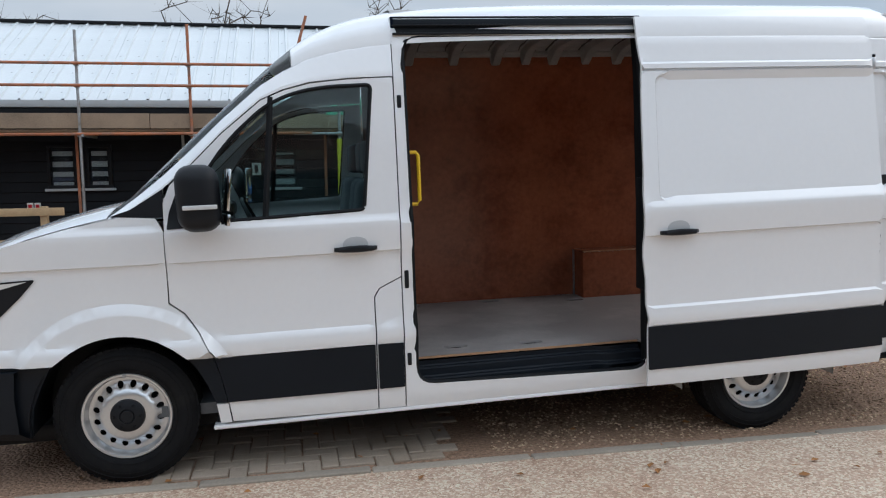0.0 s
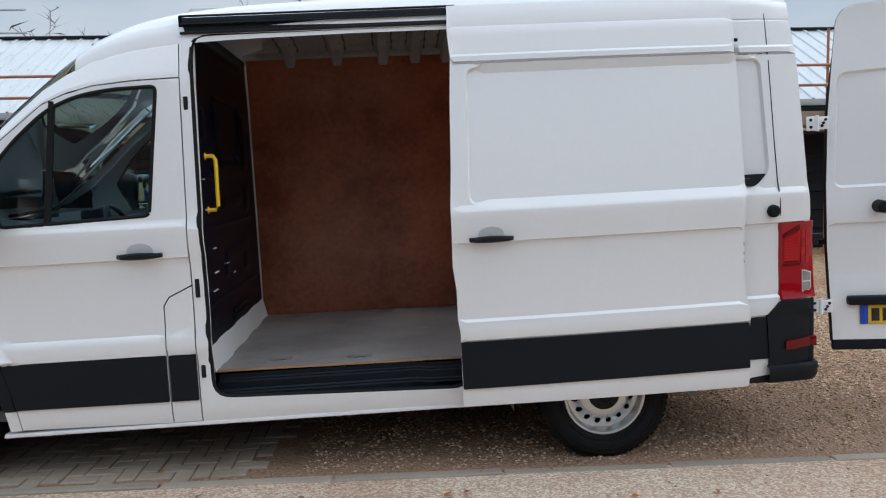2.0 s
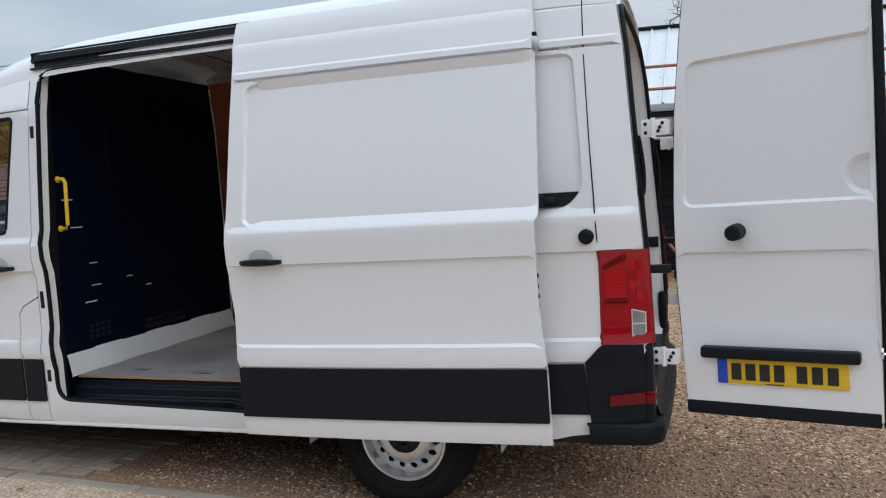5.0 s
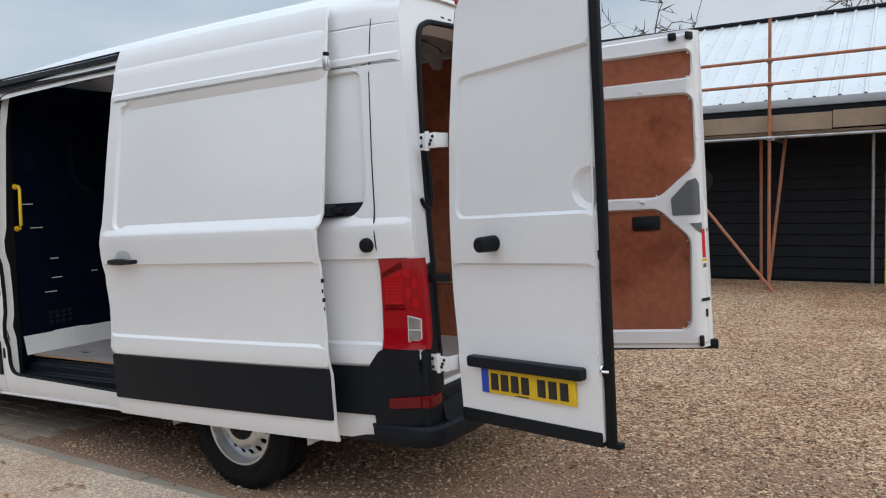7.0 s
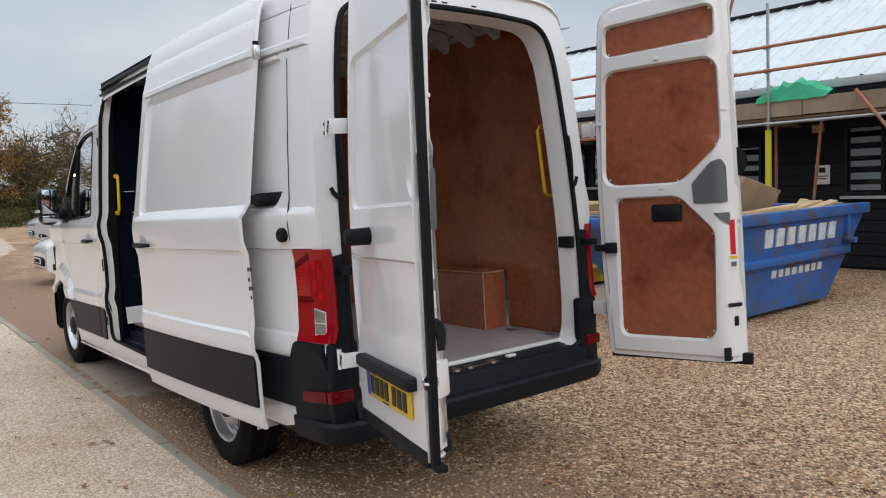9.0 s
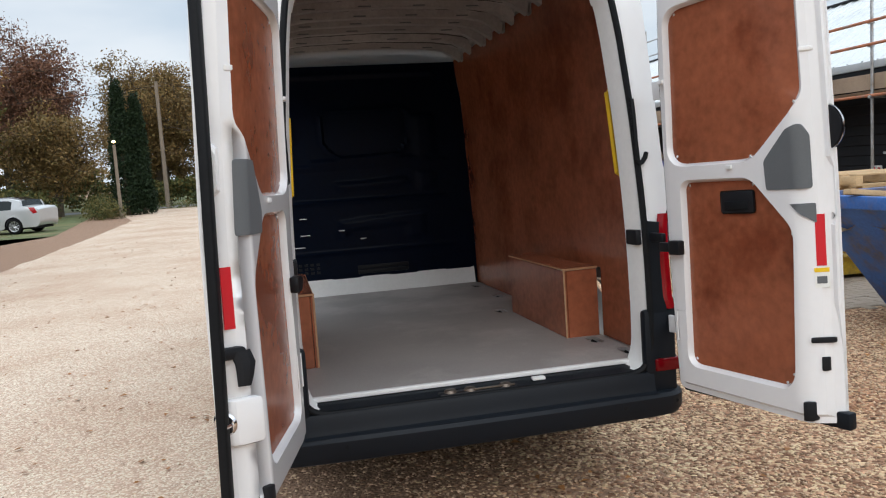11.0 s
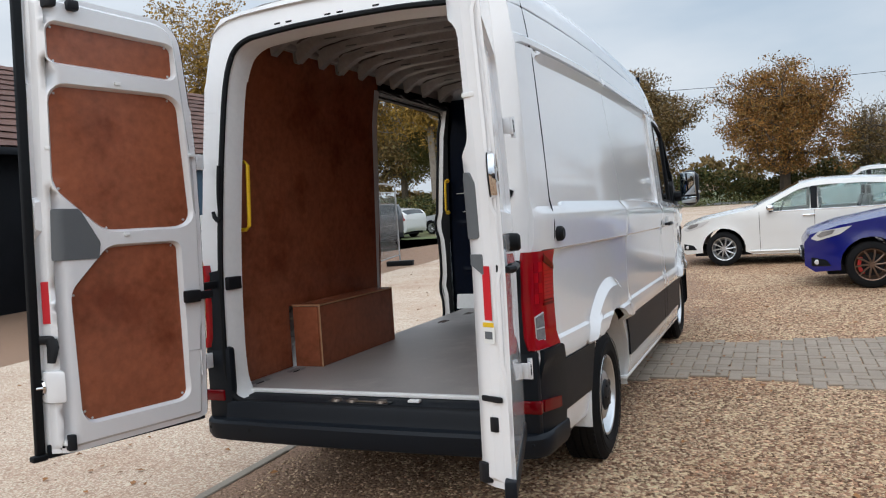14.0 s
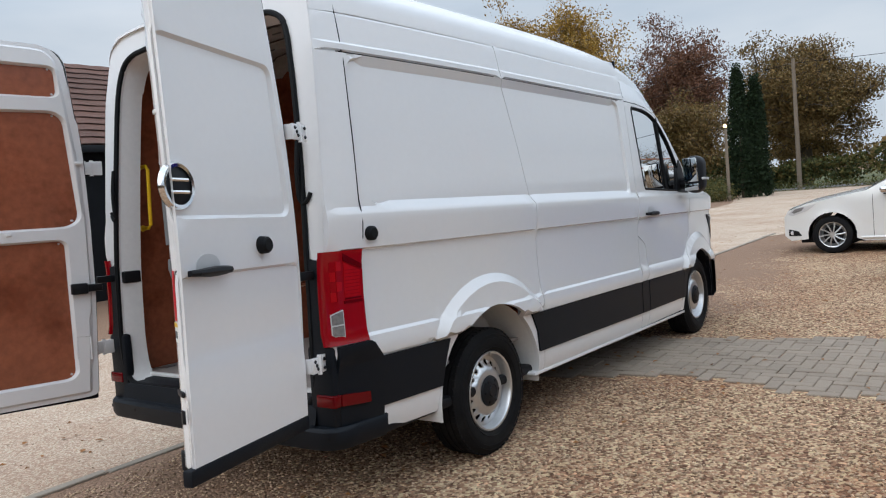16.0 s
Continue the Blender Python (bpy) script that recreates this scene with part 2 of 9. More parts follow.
rust = mat("rusty_orange_tube", (0.42, 0.15, 0.07), 0.7, var=0.25, scale=6, fine=60, stain=(0.25, 0.16, 0.12), stain_scale=5)
ply_mat = mat("varnished_plywood", (0.300, 0.094, 0.046), 0.27, var=0.28, scale=3, fine=25, stain=(0.19, 0.049, 0.022), stain_scale=2.2)
ply_edge = mat("raw_plywood_edge", (0.42, 0.24, 0.13), 0.7, var=0.2, scale=20, fine=90)
floor_mat = mat("grey_phenolic_floor", (0.29, 0.265, 0.25), 0.45, var=0.16, scale=2, fine=120, stain=(0.41, 0.38, 0.36), stain_scale=1.3)
yellow_mat = mat("yellow_powder_coat", (0.80, 0.50, 0.01), 0.4, var=0.05)
grey_patch = mat("grey_felt_patch", (0.11, 0.118, 0.125), 0.8, var=0.06, fine=200)
red_refl = mat("red_reflective_tape", (0.55, 0.01, 0.02), 0.35, var=0.08, fine=300)
lamp_red = mat("red_lamp_lens", (0.31, 0.004, 0.009), 0.08, coat=0.0, var=0.10, scale=12, fine=200, spec=0.42)
lamp_dark = mat("dark_red_lamp_lens", (0.13, 0.0015, 0.004), 0.10, coat=0.0, var=0.12, scale=12, fine=200, spec=0.30)
lamp_bright = mat("bright_red_lamp_reflector", (0.45, 0.006, 0.011), 0.12, coat=0.0, var=0.12, scale=20, fine=200, spec=0.30)
lamp_cell = mat("smoky_lamp_reflector", (0.30, 0.29, 0.285), 0.15, metal=0.35, var=0.35, scale=25)
lamp_clear = mat("clear_lamp_lens", (0.66, 0.66, 0.66), 0.10, metal=0.15, var=0.08)
plate_yellow = mat("yellow_number_plate", (0.75, 0.48, 0.015), 0.35, var=0.03)
plate_blue = mat("blue_plate_band", (0.01, 0.06, 0.45), 0.4, var=0.03)
plate_black = mat("black_plate_mark", (0.012, 0.012, 0.012), 0.4, var=0.03)
dark_plastic = mat("dark_plastic", (0.010, 0.011, 0.0135), 0.45, var=0.1, spec=0.22)
cab_grey = mat("cab_grey_plastic", (0.11, 0.115, 0.12), 0.6, var=0.1)
paper = mat("white_paper", (0.75, 0.75, 0.72), 0.7, var=0.04)


def glass_material(name, tint, rough=0.02):
    m = bpy.data.materials.new(name)
    m.use_nodes = True
    nt = m.node_tree
    out = node_of(m, "ShaderNodeOutputMaterial")
    tr = nt.nodes.new("ShaderNodeBsdfTransparent")
    tr.inputs[0].default_value = (*tint, 1)
    gl = nt.nodes.new("ShaderNodeBsdfGlossy")
    gl.inputs["Roughness"].default_value = rough
    fr = nt.nodes.new("ShaderNodeFresnel")
    fr.inputs[0].default_value = 1.5
    mx = nt.nodes.new("ShaderNodeMixShader")
    nt.links.new(fr.outputs[0], mx.inputs[0])
    nt.links.new(tr.outputs[0], mx.inputs[1])
    nt.links.new(gl.outputs[0], mx.inputs[2])
    nt.links.new(mx.outputs[0], out.inputs[0])
    return m


glass = glass_material("green_tinted_glass", (0.80, 0.90, 0.90))
clear_glass = glass_material("clear_glass", (0.85, 0.87, 0.87))
paver_mat = mat("grey_block_paver", (0.31, 0.25, 0.195), 0.9, var=0.2, scale=1.5, fine=120, bump=0.4, bump_scale=150, rand=0.10, stain=(0.24, 0.185, 0.135), stain_scale=0.9)
barn_mat = mat("black_stained_weatherboard", (0.010, 0.011, 0.0135), 0.65, var=0.3, scale=3, fine=60, bump=0.3, bump_scale=50, spec=0.2)
roof_white = mat("white_metal_roof_sheet", (0.62, 0.65, 0.66), 0.4, var=0.06, scale=1.5, fine=30)
timber = mat("weathered_scaffold_board", (0.33, 0.24, 0.165), 0.8, var=0.25, scale=4, fine=50, stain=(0.22, 0.16, 0.11), stain_scale=2)
new_timber = mat("pale_pallet_timber", (0.52, 0.36, 0.20), 0.75, var=0.2, scale=5, fine=60, rand=0.2)
skip_blue = mat("chipped_blue_skip_paint", (0.025, 0.11, 0.36), 0.5, var=0.3, scale=2, fine=40, stain=(0.09, 0.085, 0.11), stain_scale=5)
car_blue = mat("deep_blue_car_paint", (0.004, 0.008, 0.15), 0.25, coat=0.5, var=0.03)
car_white = mat("white_car_paint", (0.75, 0.75, 0.73), 0.25, coat=0.8, var=0.02)
car_silver = mat("silver_car_paint", (0.50, 0.51, 0.52), 0.3, metal=0.3, coat=0.8, var=0.02)
car_grey = mat("dark_grey_car_paint", (0.06, 0.063, 0.067), 0.25, coat=0.9, var=0.02)
car_red = mat("red_car_paint", (0.42, 0.015, 0.03), 0.22, coat=1.0, var=0.03)
car_glass = mat("dark_car_window", (0.016, 0.022, 0.024), 0.04, var=0.1, coat=0.0, spec=0.25)

# ---------------------------------------------------------------- ground
def stone_material(name, scale, c_lo, c_hi, dirt, bump, rough=0.9, soil=None):
    """Loose stones: one tint for each cell, with a rounded relief, and dirt in patches."""
    m = bpy.data.materials.new(name)
    m.use_nodes = True
    nt = m.node_tree
    b = nt.nodes["Principled BSDF"]
    b.inputs["Roughness"].default_value = rough
    b.inputs["Specular IOR Level"].default_value = 0.25
    tc = nt.nodes.new("ShaderNodeTexCoord")
    wob = nt.nodes.new("ShaderNodeTexNoise")
    wob.inputs["Scale"].default_value = scale * 0.7
    nt.links.new(tc.outputs["Object"], wob.inputs["Vector"])
    mixv = nt.nodes.new("ShaderNodeVectorMath")
    mixv.operation = "MULTIPLY_ADD"
    mixv.inputs[1].default_value = (0.55 / scale,) * 3
    nt.links.new(wob.outputs["Color"], mixv.inputs[0])
    nt.links.new(tc.outputs["Object"], mixv.inputs[2])
    vo = nt.nodes.new("ShaderNodeTexVoronoi")
    vo.inputs["Scale"].default_value = scale
    nt.links.new(mixv.outputs[0], vo.inputs["Vector"])
    sep = nt.nodes.new("ShaderNodeSeparateColor")
    nt.links.new(vo.outputs["Color"], sep.inputs[0])
    ramp = nt.nodes.new("ShaderNodeValToRGB")
    e = ramp.color_ramp.elements
    e[0].position, e[0].color = 0.0, (*c_lo, 1)
    e[1].position, e[1].color = 1.0, (*c_hi, 1)
    mid = e.new(0.55)
    mid.color = (*[0.5 * (p + q) for p, q in zip(c_lo, c_hi)], 1)
    pale = e.new(0.93)
    pale.color = (*[min(0.7, q * 1.12) for q in c_hi], 1)
    nt.links.new(sep.outputs[0], ramp.inputs[0])
    pn = nt.nodes.new("ShaderNodeTexNoise")
    pn.inputs["Scale"].default_value = 0.55
    pn.inputs["Detail"].default_value = 7
    pn.inputs["Roughness"].default_value = 0.62
    nt.links.new(tc.outputs["Object"], pn.inputs["Vector"])
    pr = nt.nodes.new("ShaderNodeMapRange")
    pr.inputs[1].default_value, pr.inputs[2].default_value = 0.42, 0.68
    nt.links.new(pn.outputs[0], pr.inputs[0])
    mx = nt.nodes.new("ShaderNodeMix")
    mx.data_type, mx.blend_type = "RGBA", "MULTIPLY"
    nt.links.new(pr.outputs[0], mx.inputs[0])
    nt.links.new(ramp.outputs[0], mx.inputs[6])
    mx.inputs[7].default_value = (*dirt, 1)
    last = mx.outputs[2]
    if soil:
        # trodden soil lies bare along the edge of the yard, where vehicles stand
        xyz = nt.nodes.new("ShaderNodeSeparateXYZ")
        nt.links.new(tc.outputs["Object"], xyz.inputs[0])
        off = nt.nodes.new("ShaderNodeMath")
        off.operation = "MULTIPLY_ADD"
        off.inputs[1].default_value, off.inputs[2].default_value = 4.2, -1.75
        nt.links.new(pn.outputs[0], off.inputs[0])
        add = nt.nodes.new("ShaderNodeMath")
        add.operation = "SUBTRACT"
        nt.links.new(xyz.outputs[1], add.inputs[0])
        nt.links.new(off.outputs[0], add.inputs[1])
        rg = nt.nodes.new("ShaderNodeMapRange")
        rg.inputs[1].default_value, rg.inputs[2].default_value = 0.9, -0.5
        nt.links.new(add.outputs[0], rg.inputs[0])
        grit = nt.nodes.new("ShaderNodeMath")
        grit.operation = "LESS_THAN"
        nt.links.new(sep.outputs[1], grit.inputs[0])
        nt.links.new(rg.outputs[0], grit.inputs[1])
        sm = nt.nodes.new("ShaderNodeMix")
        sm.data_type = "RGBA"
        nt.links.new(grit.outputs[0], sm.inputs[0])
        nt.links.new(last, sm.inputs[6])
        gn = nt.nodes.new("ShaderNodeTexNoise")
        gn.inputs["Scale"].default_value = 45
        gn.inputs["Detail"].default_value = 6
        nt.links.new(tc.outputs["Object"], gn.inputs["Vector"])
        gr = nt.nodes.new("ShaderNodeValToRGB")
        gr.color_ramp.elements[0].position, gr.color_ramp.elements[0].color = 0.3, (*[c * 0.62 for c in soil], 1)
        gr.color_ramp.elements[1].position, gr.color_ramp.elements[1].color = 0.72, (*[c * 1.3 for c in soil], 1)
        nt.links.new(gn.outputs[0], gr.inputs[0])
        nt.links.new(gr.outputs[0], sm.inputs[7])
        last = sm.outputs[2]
    nt.links.new(last, b.inputs["Base Color"])
    bp = nt.nodes.new("ShaderNodeBump")
    bp.inputs["Strength"].default_value = bump
    bp.inputs["Distance"].default_value = 0.6 / scale
    inv = nt.nodes.new("ShaderNodeMath")
    inv.operation = "MULTIPLY_ADD"
    inv.inputs[1].default_value, inv.inputs[2].default_value = -1.0, 1.0
    nt.links.new(vo.outputs["Distance"], inv.inputs[0])
    nt.links.new(inv.outputs[0], bp.inputs["Height"])
    nt.links.new(bp.outputs[0], b.inputs["Normal"])
    return m


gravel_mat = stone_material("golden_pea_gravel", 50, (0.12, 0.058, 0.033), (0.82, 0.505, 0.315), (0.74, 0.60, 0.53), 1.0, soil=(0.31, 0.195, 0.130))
road_mat = stone_material("worn_concrete_track", 85, (0.39, 0.275, 0.200), (0.76, 0.575, 0.45), (0.82, 0.73, 0.68), 0.35)
grass_mat = mat("autumn_grass", (0.09, 0.11, 0.035), 0.9, var=0.4, scale=0.8, fine=8, stain=(0.17, 0.13, 0.055), stain_scale=0.3)
tarmac_mat = mat("grey_tarmac", (0.16, 0.16, 0.165), 0.85, var=0.1, scale=0.5, fine=10)


def flat(name, poly, z, material, label, category):
    bm = bmesh.new()
    bm.faces.new([bm.verts.new((x, y, z)) for x, y in poly])
    bmesh.ops.triangulate(bm, faces=bm.faces)
    bm.normal_update()
    bm.faces.ensure_lookup_table()
    if bm.faces[0].normal.z < 0:
        bmesh.ops.reverse_faces(bm, faces=bm.faces)
    return tagged(part(name, bm, material), label, category, kind="structure")


def sq(r):
    return [(-r, -r), (r, -r), (r, r), (-r, r)]


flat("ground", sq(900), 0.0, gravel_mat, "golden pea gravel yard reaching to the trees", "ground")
rng = random.Random(5)


def wavy(pts, step, amp):
    out = []
    for p, q in zip(pts, pts[1:]):
        n = max(1, int(math.dist(p, q) / step))
        for k in range(n):
            t = k / n
            out.append((p[0] + (q[0] - p[0]) * t + rng.uniform(-amp, amp), p[1] + (q[1] - p[1]) * t + rng.uniform(-amp, amp)))
    return out


track = wavy([(-11.0, -0.92), (-14, 0.1), (-20, 1.8), (-30, 2.6), (-44.5, 3.2), (-44.5, -10.5), (-30, -7.2), (-16, -6.6), (-6, -6.3), (22, -6.6)], 0.8, 0.10) + [(22, -1.135), (6, -1.132), (-10.5, -1.03)]
flat("driveway", track, 0.006, road_mat, "pale worn concrete driveway with embedded stones", "driveway")
flat("verge", [(-44.5, -60), (-44.5, -10.6), (-46, -9.5), (-46, 3.5), (-44.5, 3.6), (-44.5, 60), (-140, 60), (-140, -60)], 0.004, grass_mat, "rough autumn grass verge", "verge")
flat("lane", [(-47, -60), (-47, 60), (-51.5, 60), (-51.5, -60)], 0.010, tarmac_mat, "grey tarmac lane beyond the verge", "road")
flat("rough_lawn", [(-22, -8.5), (-44.4, -11.5), (-44.4, -60), (20, -60), (20, -19), (-22, -19)], 0.004, grass_mat, "leaf-strewn rough lawn behind the yard", "lawn")

# loose stones lying proud of the gravel
def stones(n, x0, x1, y0, y1, size, seed, z=0.0, keep=lambda x, y: True):
    r = np.random.RandomState(seed)
    V, F = [], []
    base = np.array([(1, 0, 0), (0, 1, 0), (-1, 0, 0), (0, -1, 0), (0, 0, 0.75), (0, 0, -0.3)], float)
    tri = [(0, 1, 4), (1, 2, 4), (2, 3, 4), (3, 0, 4), (1, 0, 5), (2, 1, 5), (3, 2, 5), (0, 3, 5)]
    for _ in range(n):
        x, y = r.uniform(x0, x1), r.uniform(y0, y1)
        if not keep(x, y):
            continue
        s = size * r.uniform(0.5, 1.5)
        a = r.uniform(0, 6.28)
        p = base * (s, s * r.uniform(0.5, 0.9), s * 0.7) + r.uniform(-0.18, 0.18, (6, 3)) * s
        c, q = math.cos(a), math.sin(a)
        o = len(V)
        for v in p:
            V.append((x + v[0] * c - v[1] * q, y + v[0] * q + v[1] * c, z + v[2] + s * 0.12))
        F += [(o + i, o + j, o + k) for i, j, k in tri]
    me = bpy.data.meshes.new("loose_gravel")
    me.from_pydata(V, [], F)
    me.shade_smooth()
    return me


pebble_mat = bpy.data.materials.new("mixed_pebbles")
pebble_mat.use_nodes = True
_nt = pebble_mat.node_tree
_g = _nt.nodes.new("ShaderNodeNewGeometry")
_r = _nt.nodes.new("ShaderNodeValToRGB")
_r.color_ramp.elements[0].color = (0.16, 0.09, 0.05, 1)
_r.color_ramp.elements[1].color = (0.74, 0.54, 0.36, 1)
_nt.links.new(_g.outputs["Random Per Island"], _r.inputs[0])
_nt.links.new(_r.outputs[0], _nt.nodes["Principled BSDF"].inputs["Base Color"])
_nt.nodes["Principled BSDF"].inputs["Roughness"].default_value = 0.8


def on_gravel(x, y):
    return y > -1.02 and not (0.25 < x < 1.85 and -1.1 < y < 6)


for n, box4, size, seed in ((42000, (2.0, 9.0, -1.0, 4.2), 0.0105, 1), (18000, (-4, 9, 1.0, 8.5), 0.012, 2)):
    me = stones(n, *box4, size, seed, keep=on_gravel)
    me.materials.append(pebble_mat)
    tagged(new("loose_gravel", me), "loose golden pea stones on the yard", "gravel", kind="stuff")
me = stones(2600, -3, 10, -5.6, -1.15, 0.007, 3, 0.006)
me.materials.append(pebble_mat)
tagged(new("loose_grit", me), "scattered small stones on the driveway", "gravel", kind="stuff")

# fallen leaves
leaf_litter = mat("fallen_leaf", (0.30, 0.13, 0.04), 0.8, var=0.5, scale=1.0, fine=5)
r = np.random.RandomState(9)
V, F = [], []
for _ in range(1600):
    x, y = r.uniform(-16, 10), r.uniform(-6, 8)
    s, a = r.uniform(0.015, 0.035), r.uniform(0, 6.28)
    c, q = math.cos(a) * s, math.sin(a) * s
    o = len(V)
    zz = 0.016
    V += [(x + c, y + q, zz), (x - q * 0.6, y + c * 0.6, zz + r.uniform(0, 0.015)), (x - c, y - q, zz + 0.004), (x + q * 0.6, y - c * 0.6, zz + r.uniform(0, 0.015))]
    F.append((o, o + 1, o + 2, o + 3))
me = bpy.data.meshes.new("fallen_leaves")
me.from_pydata(V, [], F)
me.materials.append(leaf_litter)
tagged(new("fallen_leaves", me), "brown fallen leaves strewn over the yard", "leaves", kind="stuff")

# ---------------------------------------------------------------- barn with scaffold
BX0, BX1, WALL = -23.5, 13.0, 9.53
bm = bmesh.new()
box(bm, BX0, BX1, WALL, 15.9, 0, 2.82)
barn_wall = tagged(part("wall_barn", bm, barn_mat), "black stained weatherboard barn wall", "wall", kind="structure")


ROOF_RUN, ROOF_RISE = 3.60, 1.88


def roof_sheet_mesh():
    """One ribbed sheet, 1 m wide, from eave to ridge."""
    bm = bmesh.new()
    prof = []
    for k in range(3):
        o = k / 3
        prof += [(o, 0.0), (o + 0.12, 0.0), (o + 0.135, 0.032), (o + 0.165, 0.032), (o + 0.18, 0.0)]
    prof.append((1.0, 0.0))
    L, H = ROOF_RUN, ROOF_RISE
    n = Vector((0, -H, L)).normalized()
    ends = []
    for f in (0.0, 1.0):
        ends.append([bm.verts.new(Vector((x, L * f, H * f)) + n * h) for x, h in prof])
    for k in range(len(prof) - 1):
        bm.faces.new((ends[0][k], ends[0][k + 1], ends[1][k + 1], ends[1][k]))
    me = finish("roof_sheet", bm, roof_white)
    return me


roof = tagged(new("barn_roof"), "white ribbed metal barn roof", "roof", kind="structure")
roof.matrix_world = pose(0, 8.86, 2.82)
me = roof_sheet_mesh()
for k in range(36):
    o = new("roof_sheet", me)
    o.parent = roof
    o.matrix_local = pose(BX0 + k * 1.003 + 0.2, 0, 0.0)
bm = bmesh.new()
box(bm, BX0 + 0.2, BX1 - 0.3, ROOF_RUN - 0.12, ROOF_RUN + 0.14, ROOF_RISE - 0.02, ROOF_RISE + 0.04, 0.02)
part("ridge_cap", bm, dark_plastic, roof)
bm = bmesh.new()
v = [bm.verts.new(p) for p in ((BX0 + 0.2, 3.62, 1.87), (BX1 - 0.3, 3.62, 1.87), (BX1 - 0.3, 7.1, 0.1), (BX0 + 0.2, 7.1, 0.1))]
bm.faces.new(v)
part("back_slope", bm, roof_white, roof)
for x in (BX0 + 0.3, BX1 - 0.4):
    bm = bmesh.new()
    bm.faces.new([bm.verts.new(p) for p in ((x, 0.1, -0.02), (x, 7.0, -0.02), (x, 3.60, 1.84))])
    part("gable", bm, barn_mat, roof)
bm = bmesh.new()
r = np.random.RandomState(4)
for k in range(34):
    for i in range(3):
        for f in (0.08, 0.30, 0.52, 0.74, 0.94):
            x, y, z = BX0 + 0.2 + k * 1.003 + i / 3 + 0.06, ROOF_RUN * f, ROOF_RISE * f + 0.004
            q = 0.014
            bm.faces.new([bm.verts.new((x + a * q, y + b * q, z + b * q * 0.52 + 0.004)) for a, b in ((-1, -1), (1, -1), (1, 1), (-1, 1))])
sc = part("roof_screws", bm, zinc, roof)
tagged(sc, kind="stuff")
fascia_mat = mat("grey_white_fascia", (0.45, 0.47, 0.48), 0.5, var=0.06)
bm = bmesh.new()
box(bm, BX0 + 0.2, BX1 - 0.3, 8.80, 8.87, 2.705, 2.825, 0.006)
tagged(part("trim_fascia", bm, fascia_mat), "pale grey metal eaves fascia", "fascia", kind="structure")
bm = bmesh.new()
box(bm, BX0 + 0.2, BX1 - 0.3, 8.83, 9.53, 2.55, 2.70, 0.006)
tagged(part("trim_soffit", bm, barn_mat), "black boarded eaves soffit", "soffit", kind="structure")

# weatherboards, each its own board
bm = bmesh.new()
vs = [bm.verts.new(p) for p in ((0, -0.012, 0), (4.0, -0.012, 0), (4.0, -0.030, 0.015), (0, -0.030, 0.015), (0, -0.008, 0.178), (4.0, -0.008, 0.178), (4.0, 0, 0.178), (0, 0, 0.178))]
for f in ((0, 1, 2, 3), (3, 2, 5, 4), (4, 5, 6, 7)):
    bm.faces.new([vs[i] for i in f])
board_me = finish("weatherboard", bm, barn_mat)
for row in range(14):
    for k in range(9):
        x = BX0 + 4.005 * k + (1.9 if row % 2 else 0)
        if x + 4 > BX1:
            continue
        o = new("weatherboard", board_me)
        o.parent = barn_wall
        o.matrix_local = pose(x, WALL, 0.03 + row * 0.178)


def window(n, x0, x1, z0, z1, panes=2):
    w = tagged(new(f"window_{n}"), "dark-framed barn window with closed white blinds", "window", kind="structure")
    w.matrix_world = pose(0, WALL - 0.035, 0)
    bm = bmesh.new()
    for a, b, c, d in ((x0 - 0.05, x1 + 0.05, z0 - 0.05, z0), (x0 - 0.05, x1 + 0.05, z1, z1 + 0.05), (x0 - 0.05, x0, z0, z1), (x1, x1 + 0.05, z0, z1)):
        box(bm, a, b, -0.03, 0.03, c, d, 0.004)
    step = (x1 - x0) / panes
    for k in range(1, panes):
        box(bm, x0 + k * step - 0.03, x0 + k * step + 0.03, -0.03, 0.03, z0, z1, 0.004)
    part("window_frame", bm, dark_plastic, w)
    bm = bmesh.new()
    box(bm, x0 - 0.10, x1 + 0.10, -0.07, 0.0, z0 - 0.10, z0 - 0.055, 0.006)
    part("window_sill", bm, fascia_mat, w)
    for k in range(panes):
        a, b = x0 + k * step + 0.03, x0 + (k + 1) * step - 0.03
        bm = bmesh.new()
        box(bm, a, b, -0.006, 0.0, z0, z1)
        part("pane", bm, clear_glass, w).visible_shadow = False
        bm = bmesh.new()
        m = int((z1 - z0) / 0.032)
        for i in range(m):
            z = z0 + 0.032 * i
            bm.faces.new([bm.verts.new(p) for p in ((a, 0.014, z), (b, 0.014, z), (b, 0.017, z + 0.033), (a, 0.017, z + 0.033))])
        part("blind", bm, blind_mat, w)
    return w


blind_mat = mat("white_slatted_blind", (0.74, 0.75, 0.75), 0.6, var=0.06, fine=30)
window(1, 2.46, 3.47, 1.17, 2.16)
window(2, -3.19, -2.80, 1.40, 2.055, 1)
window(3, -2.55, -2.23, 1.40, 2.05, 1)
window(4, 0.62, 1.02, 1.36, 1.95, 1)
window(5, -7.6, -6.6, 1.3, 2.2)
window(6, 8.2, 9.2, 1.3, 2.2)


def wall_panel(name, x0, x1, z0, z1, material, label, category, bars=()):
    bm = bmesh.new()
    box(bm, x0, x1, WALL - 0.05, WALL - 0.032, z0, z1, 0.002)
    p = tagged(part(name, bm, material), label, category)
    for a, b, c, d in bars:
        bm = bmesh.new()
        box(bm, a, b, WALL - 0.054, WALL - 0.049, c, d)
        part("printed_bar", bm, dark_plastic, p)
    return p


